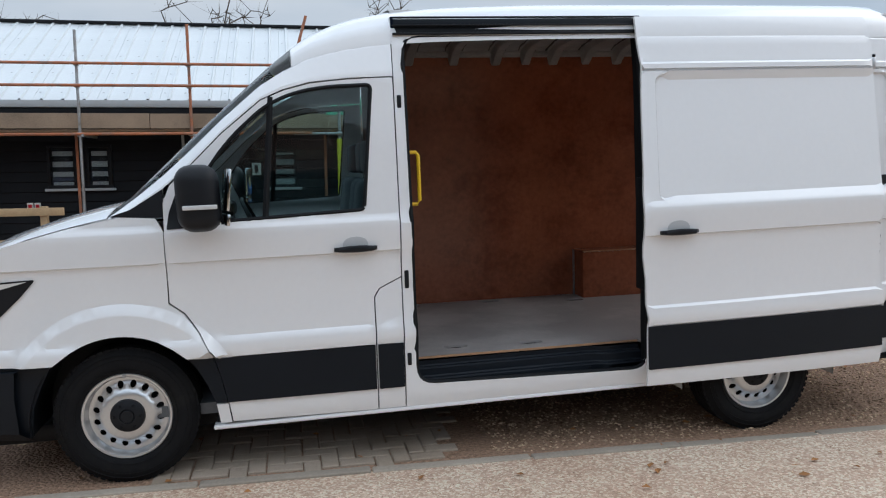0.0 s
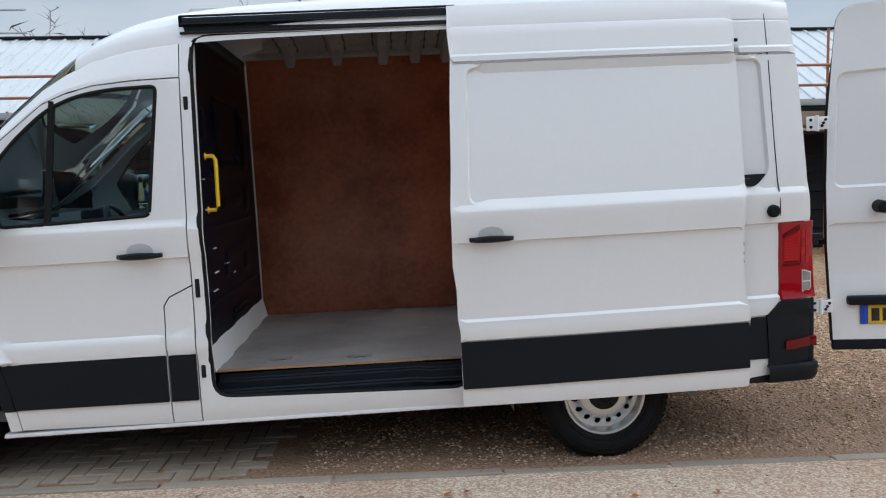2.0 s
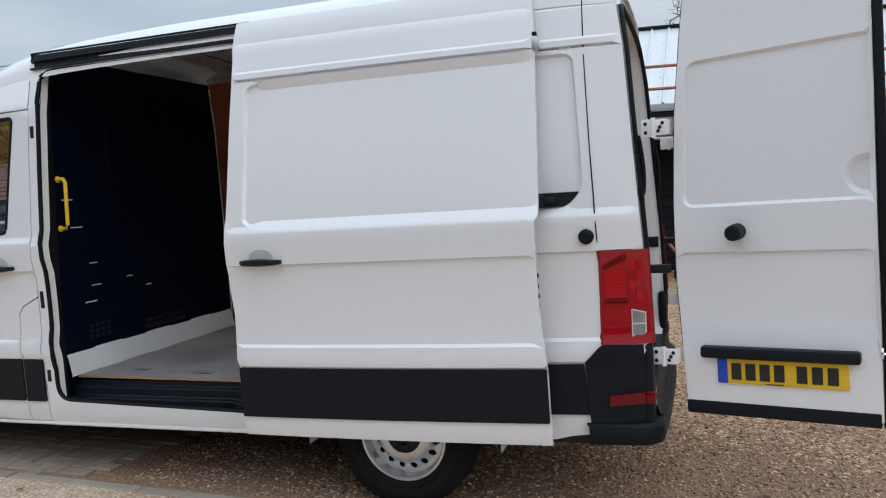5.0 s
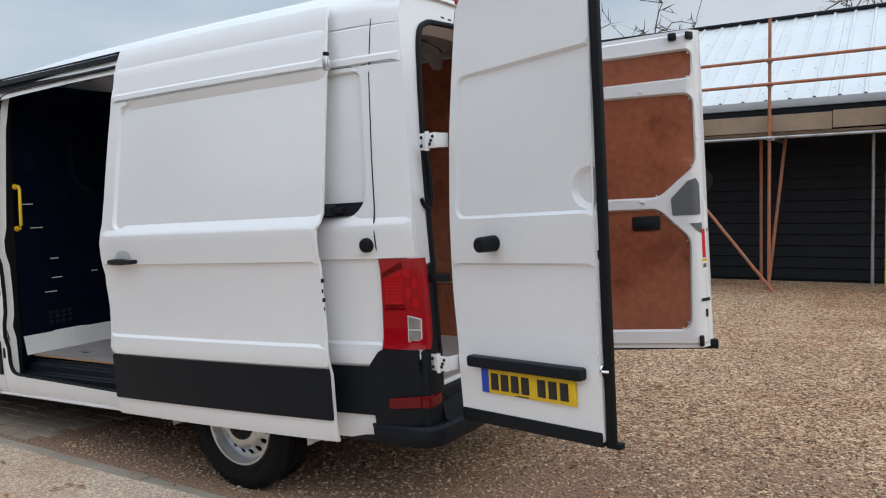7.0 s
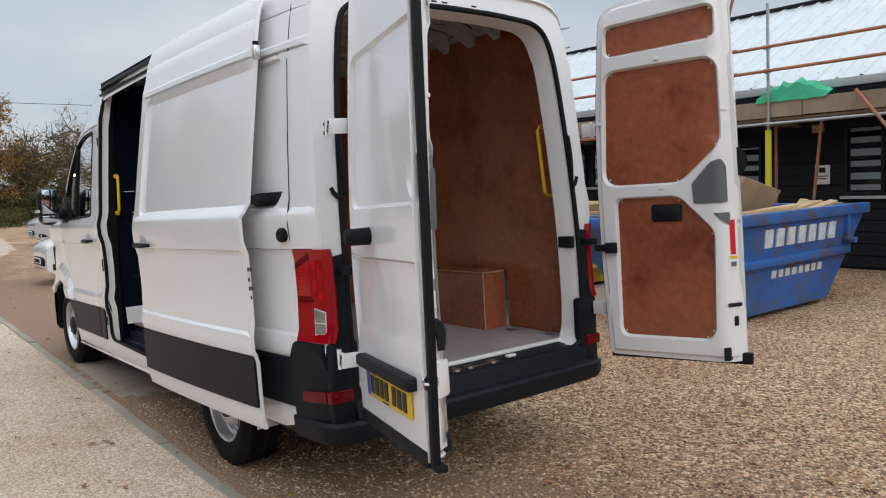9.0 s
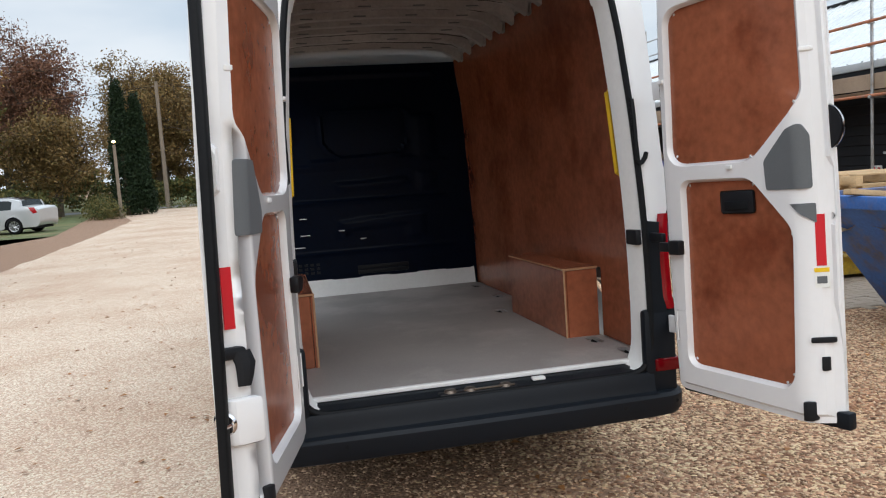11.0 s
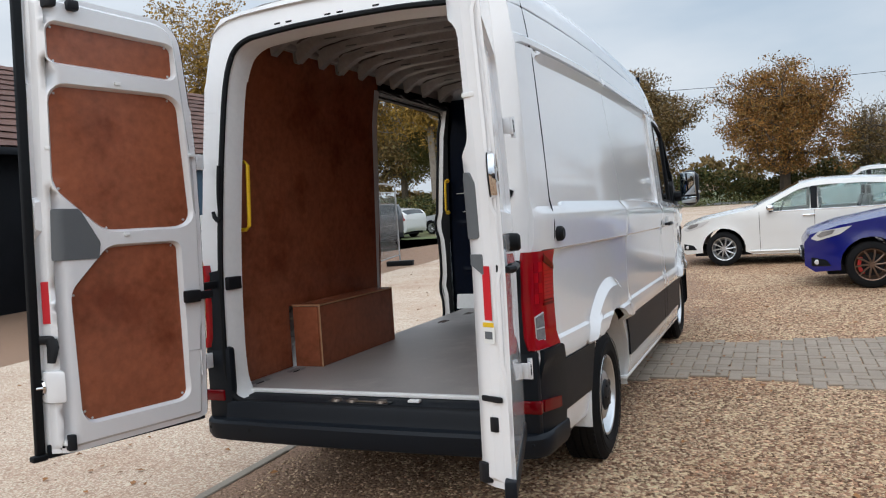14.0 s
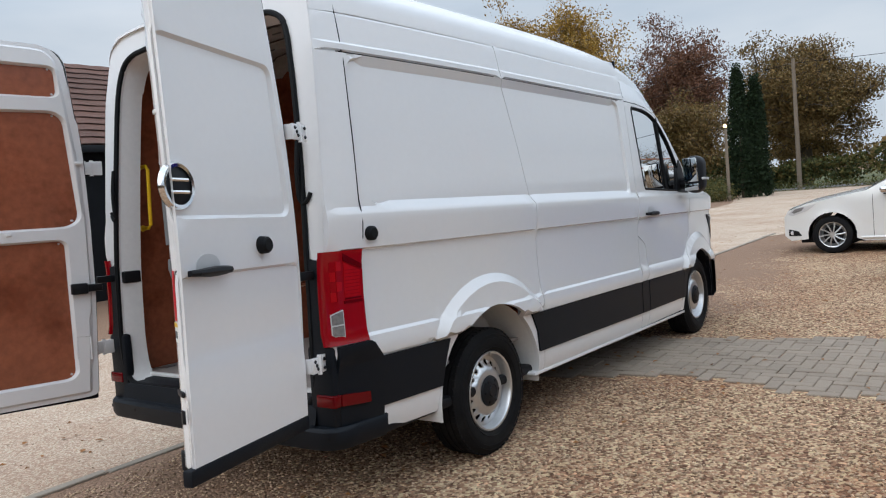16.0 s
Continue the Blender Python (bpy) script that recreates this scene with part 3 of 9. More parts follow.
wall_panel("notice", 1.956, 2.185, 1.30, 1.595, paper, "white laminated notice fixed to the black wall", "notice", ((2.02, 2.12, 1.48, 1.56), (1.99, 2.16, 1.42, 1.435), (1.99, 2.14, 1.38, 1.395)))
wall_panel("door_sign", 0.227, 0.388, 1.536, 1.757, paper, "small white door sign on the black wall", "sign", ((0.275, 0.34, 1.575, 1.72),))
wall_panel("meter_box", 1.907, 2.10, 2.10, 2.224, timber, "small tan box high on the black wall", "box")
for x in (-3.61, -3.49):
    sk = wall_panel("socket", x, x + 0.10, 0.985, 1.105, paper, "white outdoor socket with a red mark", "socket")
    bm = bmesh.new()
    box(bm, x + 0.02, x + 0.08, WALL - 0.06, WALL - 0.05, 1.015, 1.075, 0.004)
    part("socket_cover", bm, red_refl, sk)

# scaffold: one thing, each tube a part
scaf = thing("scaffold", (0, 0, 0), "galvanised and rust-orange tube scaffold along the barn", "scaffold")
SY = 8.45
sleeve_mat = mat("yellow_foam_sleeve", (0.62, 0.58, 0.03), 0.7, var=0.08)
post_x = [10.3, 8.4, 6.59, 5.05, 3.48, 1.767, -0.687, -2.42, -4.4, -6.3, -8.1, -9.9, -11.8, -13.3, -14.3, -15.9, -18.0, -20.2, -22.2]
yellow = (6.59, 1.767, -13.3, -15.9, -20.2, -22.2, -18.0)
for i, x in enumerate(post_x):
    bm = bmesh.new()
    rr = random.Random(i)
    tube(bm, [(x + rr.uniform(-0.03, 0.03), SY, 0.0), (x, SY, 3.97 + rr.uniform(-0.09, 0.09))], 0.024, 8)
    part("standard", bm, zinc if i % 3 else rust, scaf)
    if x in yellow:
        bm = bmesh.new()
        tube(bm, [(x, SY, 0.08), (x, SY, 2.15)], 0.046, 10)
        part("foam_sleeve", bm, sleeve_mat, scaf, "yellow foam safety sleeve")
    bm = bmesh.new()
    tube(bm, [(x - 0.22, SY + 0.62, 0.0), (x - 0.22, SY + 0.62, 2.35)], 0.024, 8)
    part("inner_standard", bm, rust if i % 2 else zinc, scaf)
    bm = bmesh.new()
    tube(bm, [(x + 0.06, SY - 0.12, 2.22), (x + 0.06, SY + 0.80, 2.22)], 0.024, 8)
    part("transom", bm, zinc, scaf)
    for z in (2.24, 3.02, 3.37):
        bm = bmesh.new()
        box(bm, x - 0.04, x + 0.04, SY - 0.055, SY + 0.02, z - 0.035, z + 0.035, 0.01)
        part("coupler", bm, zinc, scaf)
for k in range(6):
    x0, x1 = -23 + 6.0 * k, -23 + 6.0 * k + 6.3
    for z, m in ((3.02, rust), (3.37, rust), (2.24, zinc if k > 3 else rust)):
        bm = bmesh.new()
        tube(bm, [(x0, SY - 0.05 - 0.02 * (k % 2), z), (x1, SY - 0.05 - 0.02 * (k % 2), z + 0.01)], 0.024, 8)
        part("ledger", bm, m, scaf)
    if k < 3:
        for dz in (0.0, 0.45):
            bm = bmesh.new()
            tube(bm, [(x0, 11.2, 4.6 + dz), (x1, 11.2, 4.6 + dz)], 0.024, 6)
            part("ridge_rail", bm, zinc, scaf)
for x in (-22, -19.8, -17.5, -15.0, -12.5, -10):
    bm = bmesh.new()
    tube(bm, [(x, 11.2, 3.5), (x, 11.2, 5.4)], 0.024, 6)
    part("ridge_standard", bm, zinc, scaf)
    bm = bmesh.new()
    tube(bm, [(x, 8.5, 2.3), (x + 1.0, 9.1, 0.1)], 0.022, 6)
    part("brace", bm, timber, scaf)
for a, b in (((3.08, SY - 0.11, 2.60), (5.15, SY - 0.42, 0.02)), ((1.25, SY - 0.06, 4.2), (1.10, SY - 0.06, 3.7)), ((2.42, SY + 0.3, 2.25), (2.10, SY + 0.55, 0.3)), ((5.2, SY + 0.5, 2.25), (5.0, SY + 0.2, 0.02))):
    bm = bmesh.new()
    tube(bm, [a, b], 0.024, 8)
    part("brace", bm, rust, scaf)
bm = bmesh.new()
box(bm, 0, 3.6, -0.02, 0.02, 0, 0.245, 0.004)
toe_me = finish("toe_board", bm, timber)
bm = bmesh.new()
box(bm, 0, 3.6, -0.11, 0.11, 0, 0.038, 0.004)
deck_me = finish("deck_board", bm, timber)
for k in range(10):
    o = new("toe_board", toe_me)
    o.parent = scaf
    o.matrix_local = pose(-23 + 3.61 * k, SY + 0.05 + 0.006 * (k % 2), 2.335 + 0.006 * (k % 3), 0, 0.15 * (k % 2), 0)
    for j in range(3):
        o = new("deck_board", deck_me)
        o.parent = scaf
        o.matrix_local = pose(-23 + 3.61 * k, SY + 0.20 + 0.225 * j, 2.29)
# green debris net bundled on the deck
net_mat = mat("green_debris_net", (0.05, 0.42, 0.22), 0.8, var=0.25, scale=6, fine=60)
bm = bmesh.new()
r = random.Random(3)
rows = []
for i in range(18):
    t = i / 17
    x = 1.55 + 1.08 * t
    h = (0.10 + 0.22 * math.sin(math.pi * t) * (0.7 + 0.5 * r.random()))
    rows.append([bm.verts.new((x + r.uniform(-0.03, 0.03), SY + 0.06 + y, 2.56 + h * q + r.uniform(-0.015, 0.015))) for y, q in ((-0.05, 0.0), (0.0, 0.75), (0.12, 1.0), (0.28, 0.7), (0.38, 0.0))])
for A, B in zip(rows, rows[1:]):
    for k in range(4):
        bm.faces.new((A[k], B[k], B[k + 1], A[k + 1]))
tagged(part("debris_net", bm, net_mat), "bundle of green debris netting on the scaffold deck", "netting")

# ---------------------------------------------------------------- the van
van = new("cargo_van")
tagged(van, "white high-roof cargo van with its side and rear doors open", "van")
van.matrix_world = pose(0, 0, -0.036, 0, -1.17, 0)
REAR = 3.70
SHEAR = 0.008
WIDTH = [(0.30, 0.975), (0.37, 0.995), (0.445, 1.0), (0.70, 1.004), (0.704, 1.020), (0.745, 1.026), (0.80, 1.020), (0.815, 1.007), (1.0, 1.002), (1.19, 1.007), (1.214, 1.010), (1.222, 1.026), (1.34, 1.032), (1.378, 1.032), (1.386, 1.030), (1.416, 1.013), (1.75, 0.988), (2.10, 0.958), (2.15, 0.955), (2.154, 0.936), (2.162, 0.936), (2.166, 0.954), (2.192, 0.952), (2.204, 0.942), (2.338, 0.920), (2.352, 0.912), (2.40, 0.906), (2.46, 0.888), (2.50, 0.86)]
CROWN = [(2.158, 0.950), (2.192, 0.948), (2.204, 0.942), (2.338, 0.920), (2.352, 0.912), (2.42, 0.902), (2.47, 0.884), (2.485, 0.866), (2.52, 0.838), (2.56, 0.775), (2.585, 0.68), (2.60, 0.55), (2.612, 0.38), (2.618, 0.2), (2.618, 0.0)]
TOP = [(-0.02, 1.50), (0.10, 1.60), (0.35, 1.84), (0.70, 2.15), (0.84, 2.275), (0.95, 2.365), (1.05, 2.435), (1.18, 2.495), (1.32, 2.54), (1.5, 2.572), (1.8, 2.60), (2.4, 2.618), (5.0, 2.618)]
GUTTER = [(-0.02, 1.44), (0.10, 1.50), (0.272, 1.61), (0.42, 1.735), (0.575, 1.885), (0.78, 2.05), (0.90, 2.10), (1.04, 2.135), (1.25, 2.153), (1.5, 2.158), (5, 2.158)]


def half_width(x, z):
    w = table(WIDTH, z)
    if x < 0.6:
        w -= 0.05 * smoothstep(0.6, -0.6, x) ** 1.5 + 0.30 * max(0.0, (-0.42 - x) / 0.58) ** 2.2
    if x > 3.0:
        w -= 0.067 * min(1.0, (x - 3.0) / 1.7) ** 2
    if x > 4.70:
        w -= 0.16 * (x - 4.70) + 0.9 * max(0.0, x - 4.84) ** 1.6
    return w


def arch_flare(x, z, cx):
    cz, r0 = (0.39, 0.625) if cx < 1 else (0.30, 0.69)
    r = math.hypot(x - cx, z - cz)
    if z < 0.70 or r > r0 + 0.05:
        return 0.0
    return 0.034 * min(1.0, max(0.0, (r0 + 0.005 - r) / 0.05)) * min(1.0, max(0.0, (z - 0.70) / 0.012))


def body_point(s, inset=None, depth=0.019, out=0.0, flares=(), pull=0.0):
    def place(x, z, d):
        w = half_width(x, z) + (out(z) if callable(out) else out)
        for cx in flares:
            w += arch_flare(x, z, cx)
        if inset:
            e = edge_dist((x, z), inset) * (1 if inside((x, z), inset) else -1)
            w -= depth * min(1.0, max(0.0, (e + 0.004) / 0.012))
        return (x, s * (w - d), z)
    return place


ZLINES = [0.33, 0.36, 0.40, 0.445, 0.5, 0.57, 0.64, 0.69, 0.700, 0.704, 0.72, 0.745, 0.77, 0.80, 0.815, 0.84, 0.9, 0.96, 1.02, 1.08, 1.14, 1.19, 1.214, 1.222, 1.25, 1.31, 1.345, 1.378, 1.386, 1.40, 1.416, 1.424, 1.44, 1.48, 1.54, 1.62, 1.70, 1.78, 1.86, 1.94, 2.02, 2.07, 2.10, 2.118, 2.126, 2.134, 2.142, 2.15, 2.154, 2.162, 2.166, 2.18, 2.192, 2.204, 2.24, 2.30, 2.338, 2.352, 2.38, 2.42, 2.45]


def flare_lines(cx):
    cz, r0 = (0.39, 0.625) if cx < 1 else (0.30, 0.69)
    return [[(cx + r * math.cos(radians(a)), cz + r * math.sin(radians(a))) for a in range(22, 160, 3)] for r in (r0 + 0.012, r0 + 0.005, r0 - 0.045, r0 - 0.055)]


def xlines(a, b, step=0.06):
    return list(np.arange(a, b, step))


def arc(cx, cz, r, a0, a1, n=18):
    return [(cx + r * math.cos(radians(a0 + (a1 - a0) * i / n)), cz + r * math.sin(radians(a0 + (a1 - a0) * i / n))) for i in range(n + 1)]


FENDER = [(-0.93, 0.725), (-0.33, 0.725)] + arc(0, 0.39, 0.465, 134, 46)[1:-1] + [(0.335, 0.715), (0.47, 0.70), (0.40, 0.84), (0.33, 0.945), (0.255, 1.005), (0.258, 1.39), (0.22, 1.455), (0.05, 1.468), (-0.2, 1.425), (-0.53, 1.345), (-0.75, 1.25), (-0.88, 1.15)]
DOOR = [(0.262, 1.53), (0.262, 1.01), (0.337, 0.95), (0.405, 0.845), (0.475, 0.70), (0.53, 0.455), (0.545, 0.338), (1.330, 0.325), (1.330, 0.965), (1.36, 1.012), (1.484, 1.07), (1.484, 2.152), (1.25, 2.145), (1.04, 2.127), (0.90, 2.092), (0.78, 2.042), (0.575, 1.877), (0.42, 1.727), (0.30, 1.62)]
WINDOW = rounded([(1.365, 2.115), (1.298, 1.447), (0.545, 1.422), (0.45, 1.63), (0.595, 1.835), (0.80, 2.015), (0.95, 2.08), (1.12, 2.108)], [0.03, 0.03, 0.02, 0.03, 0.2, 0.1, 0.1, 0.1])
FLAP = [(1.337, 0.325), (1.484, 0.325), (1.484, 1.062), (1.365, 1.007), (1.337, 0.962)]
for s, tag in ((-1, "left"), (1, "right")):
    part("front_fender", sheet(FENDER, body_point(s, flares=(0.0,)), lines=flare_lines(0.0), us=xlines(-0.95, 0.48, 0.05), vs=ZLINES, step=0.05, thick=0.02, flip=s < 0), white_paint, van)
    door = part("front_door", sheet(DOOR, body_point(s, flares=(0.0,)), lines=flare_lines(0.0), holes=[WINDOW], us=xlines(0.27, 1.5, 0.06), vs=ZLINES, step=0.05, thick=0.03, flip=s < 0), white_paint, van)
    part("door_window", sheet(rounded(WINDOW, 0), body_point(s, out=-0.012), step=0.1, thick=0.004, flip=s < 0), glass, door, "green-tinted side window")
    part("fuel_flap" if s < 0 else "door_corner", sheet(FLAP, body_point(s), us=[1.4], vs=ZLINES, step=0.05, thick=0.03, flip=s < 0), white_paint, van)
OPENING = rounded([(1.545, 2.372), (1.556, 0.453), (2.945, 0.415), (2.93, 2.372)], [0.10, 0.10, 0.10, 0.05])
TAIL = [(4.90, 0.32), (4.925, 0.75), (4.91, 1.2), (4.872, 1.75), (4.845, 2.15), (4.80, 2.47)]
ARCH = [(3.19, 0.30), (3.195, 0.40)] + arc(REAR, 0.30, 0.515, 162, 18) + [(4.21, 0.40), (4.22, 0.32)]
SIDE_L = [(1.491, 2.47), (1.491, 0.315)] + ARCH + TAIL
INSET_L = rounded([(3.0, 2.128), (3.0, 1.420), (4.575, 1.420), (4.655, 1.505), (4.625, 2.10), (4.60, 2.128)], 0.06)
part("side_panel", sheet(SIDE_L, body_point(-1, INSET_L, flares=(REAR,)), lines=flare_lines(REAR) + [grown(INSET_L, 0.004), grown(INSET_L, -0.008)], holes=[OPENING], us=xlines(1.5, 4.95, 0.06), vs=ZLINES, step=0.05, thick=0.03, flip=True), white_paint, van, smooth=20)
SIDE_R1 = [(1.491, 2.47), (1.491, 0.315), (3.12, 0.30), (3.12, 0.70), (3.14, 0.95), (3.16, 1.38), (3.24, 1.75), (3.34, 2.15), (3.355, 2.47)]
SIDE_R2 = [(3.361, 2.47), (3.346, 2.15), (3.246, 1.75), (3.166, 1.38), (3.146, 0.95), (3.126, 0.70), (3.126, 0.30)] + ARCH + TAIL
INSET_R1 = rounded([(1.63, 2.128), (1.60, 1.420), (4.0, 1.420), (4.0, 2.128)], 0.06)
INSET_R2 = rounded([(2.5, 2.128), (2.5, 1.420), (4.60, 1.420), (4.68, 1.505), (4.66, 2.09), (4.62, 2.128)], 0.06)
part("side_panel", sheet(SIDE_R1, body_point(1, INSET_R1), lines=[grown(INSET_R1, 0.004), grown(INSET_R1, -0.008)], us=xlines(1.5, 3.4), vs=ZLINES, step=0.05, thick=0.03), white_paint, van, smooth=20)
part("side_panel", sheet(SIDE_R2, body_point(1, INSET_R2, flares=(REAR,)), lines=flare_lines(REAR) + [grown(INSET_R2, 0.004), grown(INSET_R2, -0.008)], us=xlines(3.1, 4.95), vs=ZLINES, step=0.05, thick=0.03), white_paint, van, smooth=20)


def crown_point(x, k, d=0.0):
    """Point k of the upper section at x: 0 is the gutter, the last is the middle of the roof."""
    z, y = CROWN[k]
    g, t = table(GUTTER, x), table(TOP, x)
    f = (z - 2.158) / 0.46
    zz = g + (t - g) * f - 0.10 * smoothstep(4.55, 4.86, x) * f ** 3
    side = half_width(x, min(g, 2.145)) if x < 1.5 else half_width(x, 2.148)
    yy = y / 0.953 * side
    return yy, zz - d


def roof_mesh(s_list, xs, k0, k1, d=0.0):
    bm = bmesh.new()
    for s in s_list:
        rows = []
        for x in xs:
            rows.append([bm.verts.new((x, s * crown_point(x, k, d)[0], crown_point(x, k, d)[1])) for k in range(k0, k1)])
        for A, B in zip(rows, rows[1:]):
            for k in range(len(A) - 1):
                f = (A[k], A[k + 1], B[k + 1], B[k])
                bm.faces.new(f if s < 0 else f[::-1])
    bmesh.ops.remove_doubles(bm, verts=bm.verts, dist=1e-4)
    bmesh.ops.recalc_face_normals(bm, faces=bm.faces)
    return bm


NK = len(CROWN)
part("roof", roof_mesh((-1, 1), [0.95, 1.0, 1.05, 1.12, 1.2, 1.3, 1.4, 1.5] + xlines(1.6, 4.3, 0.15) + [4.4, 4.5, 4.6, 4.66, 4.72, 4.76, 4.80, 4.82], 4, NK), white_paint, van)
for s in (-1, 1):
    part("cab_upper_side", roof_mesh((s,), [-0.02, 0.05, 0.15, 0.272, 0.42, 0.575, 0.7, 0.78, 0.9, 1.04, 1.15, 1.25, 1.36, 1.486], 0, 5), white_paint, van)
part("windscreen", roof_mesh((-1, 1), [-0.02, 0.1, 0.25, 0.4, 0.55, 0.7, 0.84, 0.95], 4, NK, 0.004), glass, van, "sloping green-tinted windscreen")
# bonnet and nose
bm = bmesh.new()
rows = []
for x in (-1.0, -0.985, -0.95, -0.88, -0.75, -0.6, -0.4, -0.2, -0.02):
    z = table([(-1.0, 1.0), (-0.985, 1.05), (-0.95, 1.10), (-0.88, 1.165), (-0.75, 1.255), (-0.53, 1.349), (-0.2, 1.43), (0.0, 1.47)], x)
    w = half_width(x, 1.1) - 0.004
    rows.append([bm.verts.new((x, w * u, z + 0.07 * (1 - abs(u) ** 3) * smoothstep(-1.0, -0.8, x))) for u in (-1, -0.97, -0.9, -0.75, -0.5, -0.25, 0, 0.25, 0.5, 0.75, 0.9, 0.97, 1)])
for A, B in zip(rows, rows[1:]):
    for k in range(len(A) - 1):
        bm.faces.new((A[k], A[k + 1], B[k + 1], B[k]))
low = [bm.verts.new((-1.01, v.co.y, 0.72)) for v in rows[0]]
for k in range(len(low) - 1):
    bm.faces.new((low[k], low[k + 1], rows[0][k + 1], rows[0][k]))
bmesh.ops.recalc_face_normals(bm, faces=bm.faces)
part("bonnet", bm, white_paint, van)

# ---- trim strips, sills and arches
def strip(outline, s, out=0.012, parent=van, name="trim_strip", material=black_trim, step=0.06, thick=0.02, flares=()):
    return part(name, sheet(outline, body_point(s, out=out, flares=flares), us=xlines(min(p[0] for p in outline), max(p[0] for p in outline), 0.08), vs=[0.44, 0.5, 0.56, 0.62, 0.66, 0.675, 0.7, 0.75, 0.8], step=step, thick=thick, flip=s < 0), material, parent)


for s in (-1, 1):
    strip(rounded([(0.335, 0.713), (0.466, 0.697), (0.500, 0.58), (0.522, 0.455), (0.465, 0.455), (0.425, 0.56), (0.385, 0.64)], 0.006), s, name="arch_trim")
    strip(rounded([(0.473, 0.697), (1.326, 0.698), (1.326, 0.448), (0.530, 0.453), (0.507, 0.56)], 0.006), s)
    strip(rounded([(1.341, 0.698), (1.482, 0.698), (1.482, 0.447), (1.341, 0.447)], 0.006), s)
    strip([(0.465, 0.445), (0.525, 0.445), (0.538, 0.335), (0.48, 0.335)], s, 0.002, name="sill_end", material=white_paint)
    # sill rail under the doors
    bm = bmesh.new()
    box(bm, 0.44, 3.24, min(s * 0.90, s * 0.985), max(s * 0.90, s * 0.985), 0.298, 0.322, 0.008)
    part("sill_rail", bm, white_paint, van)
    # wheel arch liners
    for cx in (0.0, REAR):
        bm = bmesh.new()
        rows = []
        for a in range(-5, 186, 10):
            c, q = math.cos(radians(a)), math.sin(radians(a))
            R, cz, yi = (0.475, 0.39, 0.58) if cx == 0 else (0.52, 0.30, 0.70)
            rows.append([bm.verts.new((cx + R * c, s * y, cz + R * q)) for y in (0.975, 0.82, yi)] + [bm.verts.new((cx + 0.15 * c, s * (yi - 0.005), cz + 0.1 * q))])
        for A, B in zip(rows, rows[1:]):
            for k in range(3):
                bm.faces.new((A[k], A[k + 1], B[k + 1], B[k]))
        part("wheel_arch_liner", bm, dark_plastic if cx == 0 else inner_white, van)
strip(rounded([(1.497, 0.698), (3.27, 0.695), (3.21, 0.58), (3.195, 0.45), (1.497, 0.447)], 0.006), 1)
strip(rounded([(4.15, 0.60), (4.11, 0.69), (4.68, 0.69), (4.70, 0.45), (4.20, 0.45)], 0.006), 1, name="rear_arch_trim")
strip(rounded([(4.15, 0.60), (4.11, 0.69), (4.63, 0.69), (4.65, 0.45), (4.20, 0.45)], 0.006), -1, name="rear_arch_trim")

# underside, chassis and cab floor keep the van closed from below
bm = bmesh.new()
box(bm, -0.9, 4.75, -0.72, 0.72, 0.24, 0.34, 0.02)
box(bm, 0.45, 4.85, -0.93, 0.93, 0.30, 0.36, 0.02)
part("chassis", bm, dark_plastic, van)

# front bumper, grille and headlights
bm = bmesh.new()
rows = []
for u in np.linspace(-1, 1, 41):
    a = abs(u)
    x = -1.045 + 0.10 * a ** 3 + (0.0 if a < 0.8 else 2.3 * (a - 0.8) ** 1.05)
    y = math.copysign(min(0.985, 0.93 * a ** 0.9 + (0.06 if a > 0.85 else 0.07 * a)), u)
    rows.append([bm.verts.new(p) for p in ((x + 0.06, y * 0.97, 0.33), (x, y, 0.38), (x - 0.01, y, 0.56), (x, y, 0.70), (x + 0.05, y * 0.97, 0.718))])
for A, B in zip(rows, rows[1:]):
    for k in range(4):
        bm.faces.new((A[k], B[k], B[k + 1], A[k + 1]))
fb = part("front_bumper", bm, black_trim, van)
for s in (-1, 1):
    part("bumper_side", sheet(rounded([(-0.95, 0.72), (-0.345, 0.72), (-0.40, 0.62), (-0.45, 0.5), (-0.47, 0.34), (-0.95, 0.34)], 0.008), body_point(s, out=0.006), step=0.05, thick=0.03, flip=s < 0), black_trim, fb)
bm = bmesh.new()
for k in range(4):
    box(bm, -1.03, -0.99, -0.55, 0.55, 0.75 + 0.065 * k, 0.785 + 0.065 * k, 0.008)
part("grille", bm, black_trim, van)
HEADLIGHT = rounded([(-0.385, 1.172), (-0.60, 1.165), (-0.86, 1.08), (-0.90, 0.85), (-0.80, 0.84), (-0.60, 0.965), (-0.47, 1.08)], 0.02)
for s in (-1, 1):
    hl = part("headlight", sheet(HEADLIGHT, body_point(s, out=0.007), step=0.05, thick=0.02, flip=s < 0), dark_plastic, van, "dark wrap-round headlight")
    part("lens", sheet(rounded([(-0.42, 1.165), (-0.60, 1.155), (-0.84, 1.065), (-0.82, 1.03), (-0.60, 1.12)], 0.008), body_point(s, out=0.012), step=0.05, thick=0.006, flip=s < 0), lamp_clear, hl)
    part("amber_marker", sheet(rounded([(-0.66, 1.06), (-0.70, 1.04), (-0.71, 0.96), (-0.66, 0.99)], 0.006), body_point(s, out=0.012), step=0.05, thick=0.006, flip=s < 0), mat("amber_lens", (0.5, 0.16, 0.02), 0.2) if s < 0 else bpy.data.materials["amber_lens"], hl)


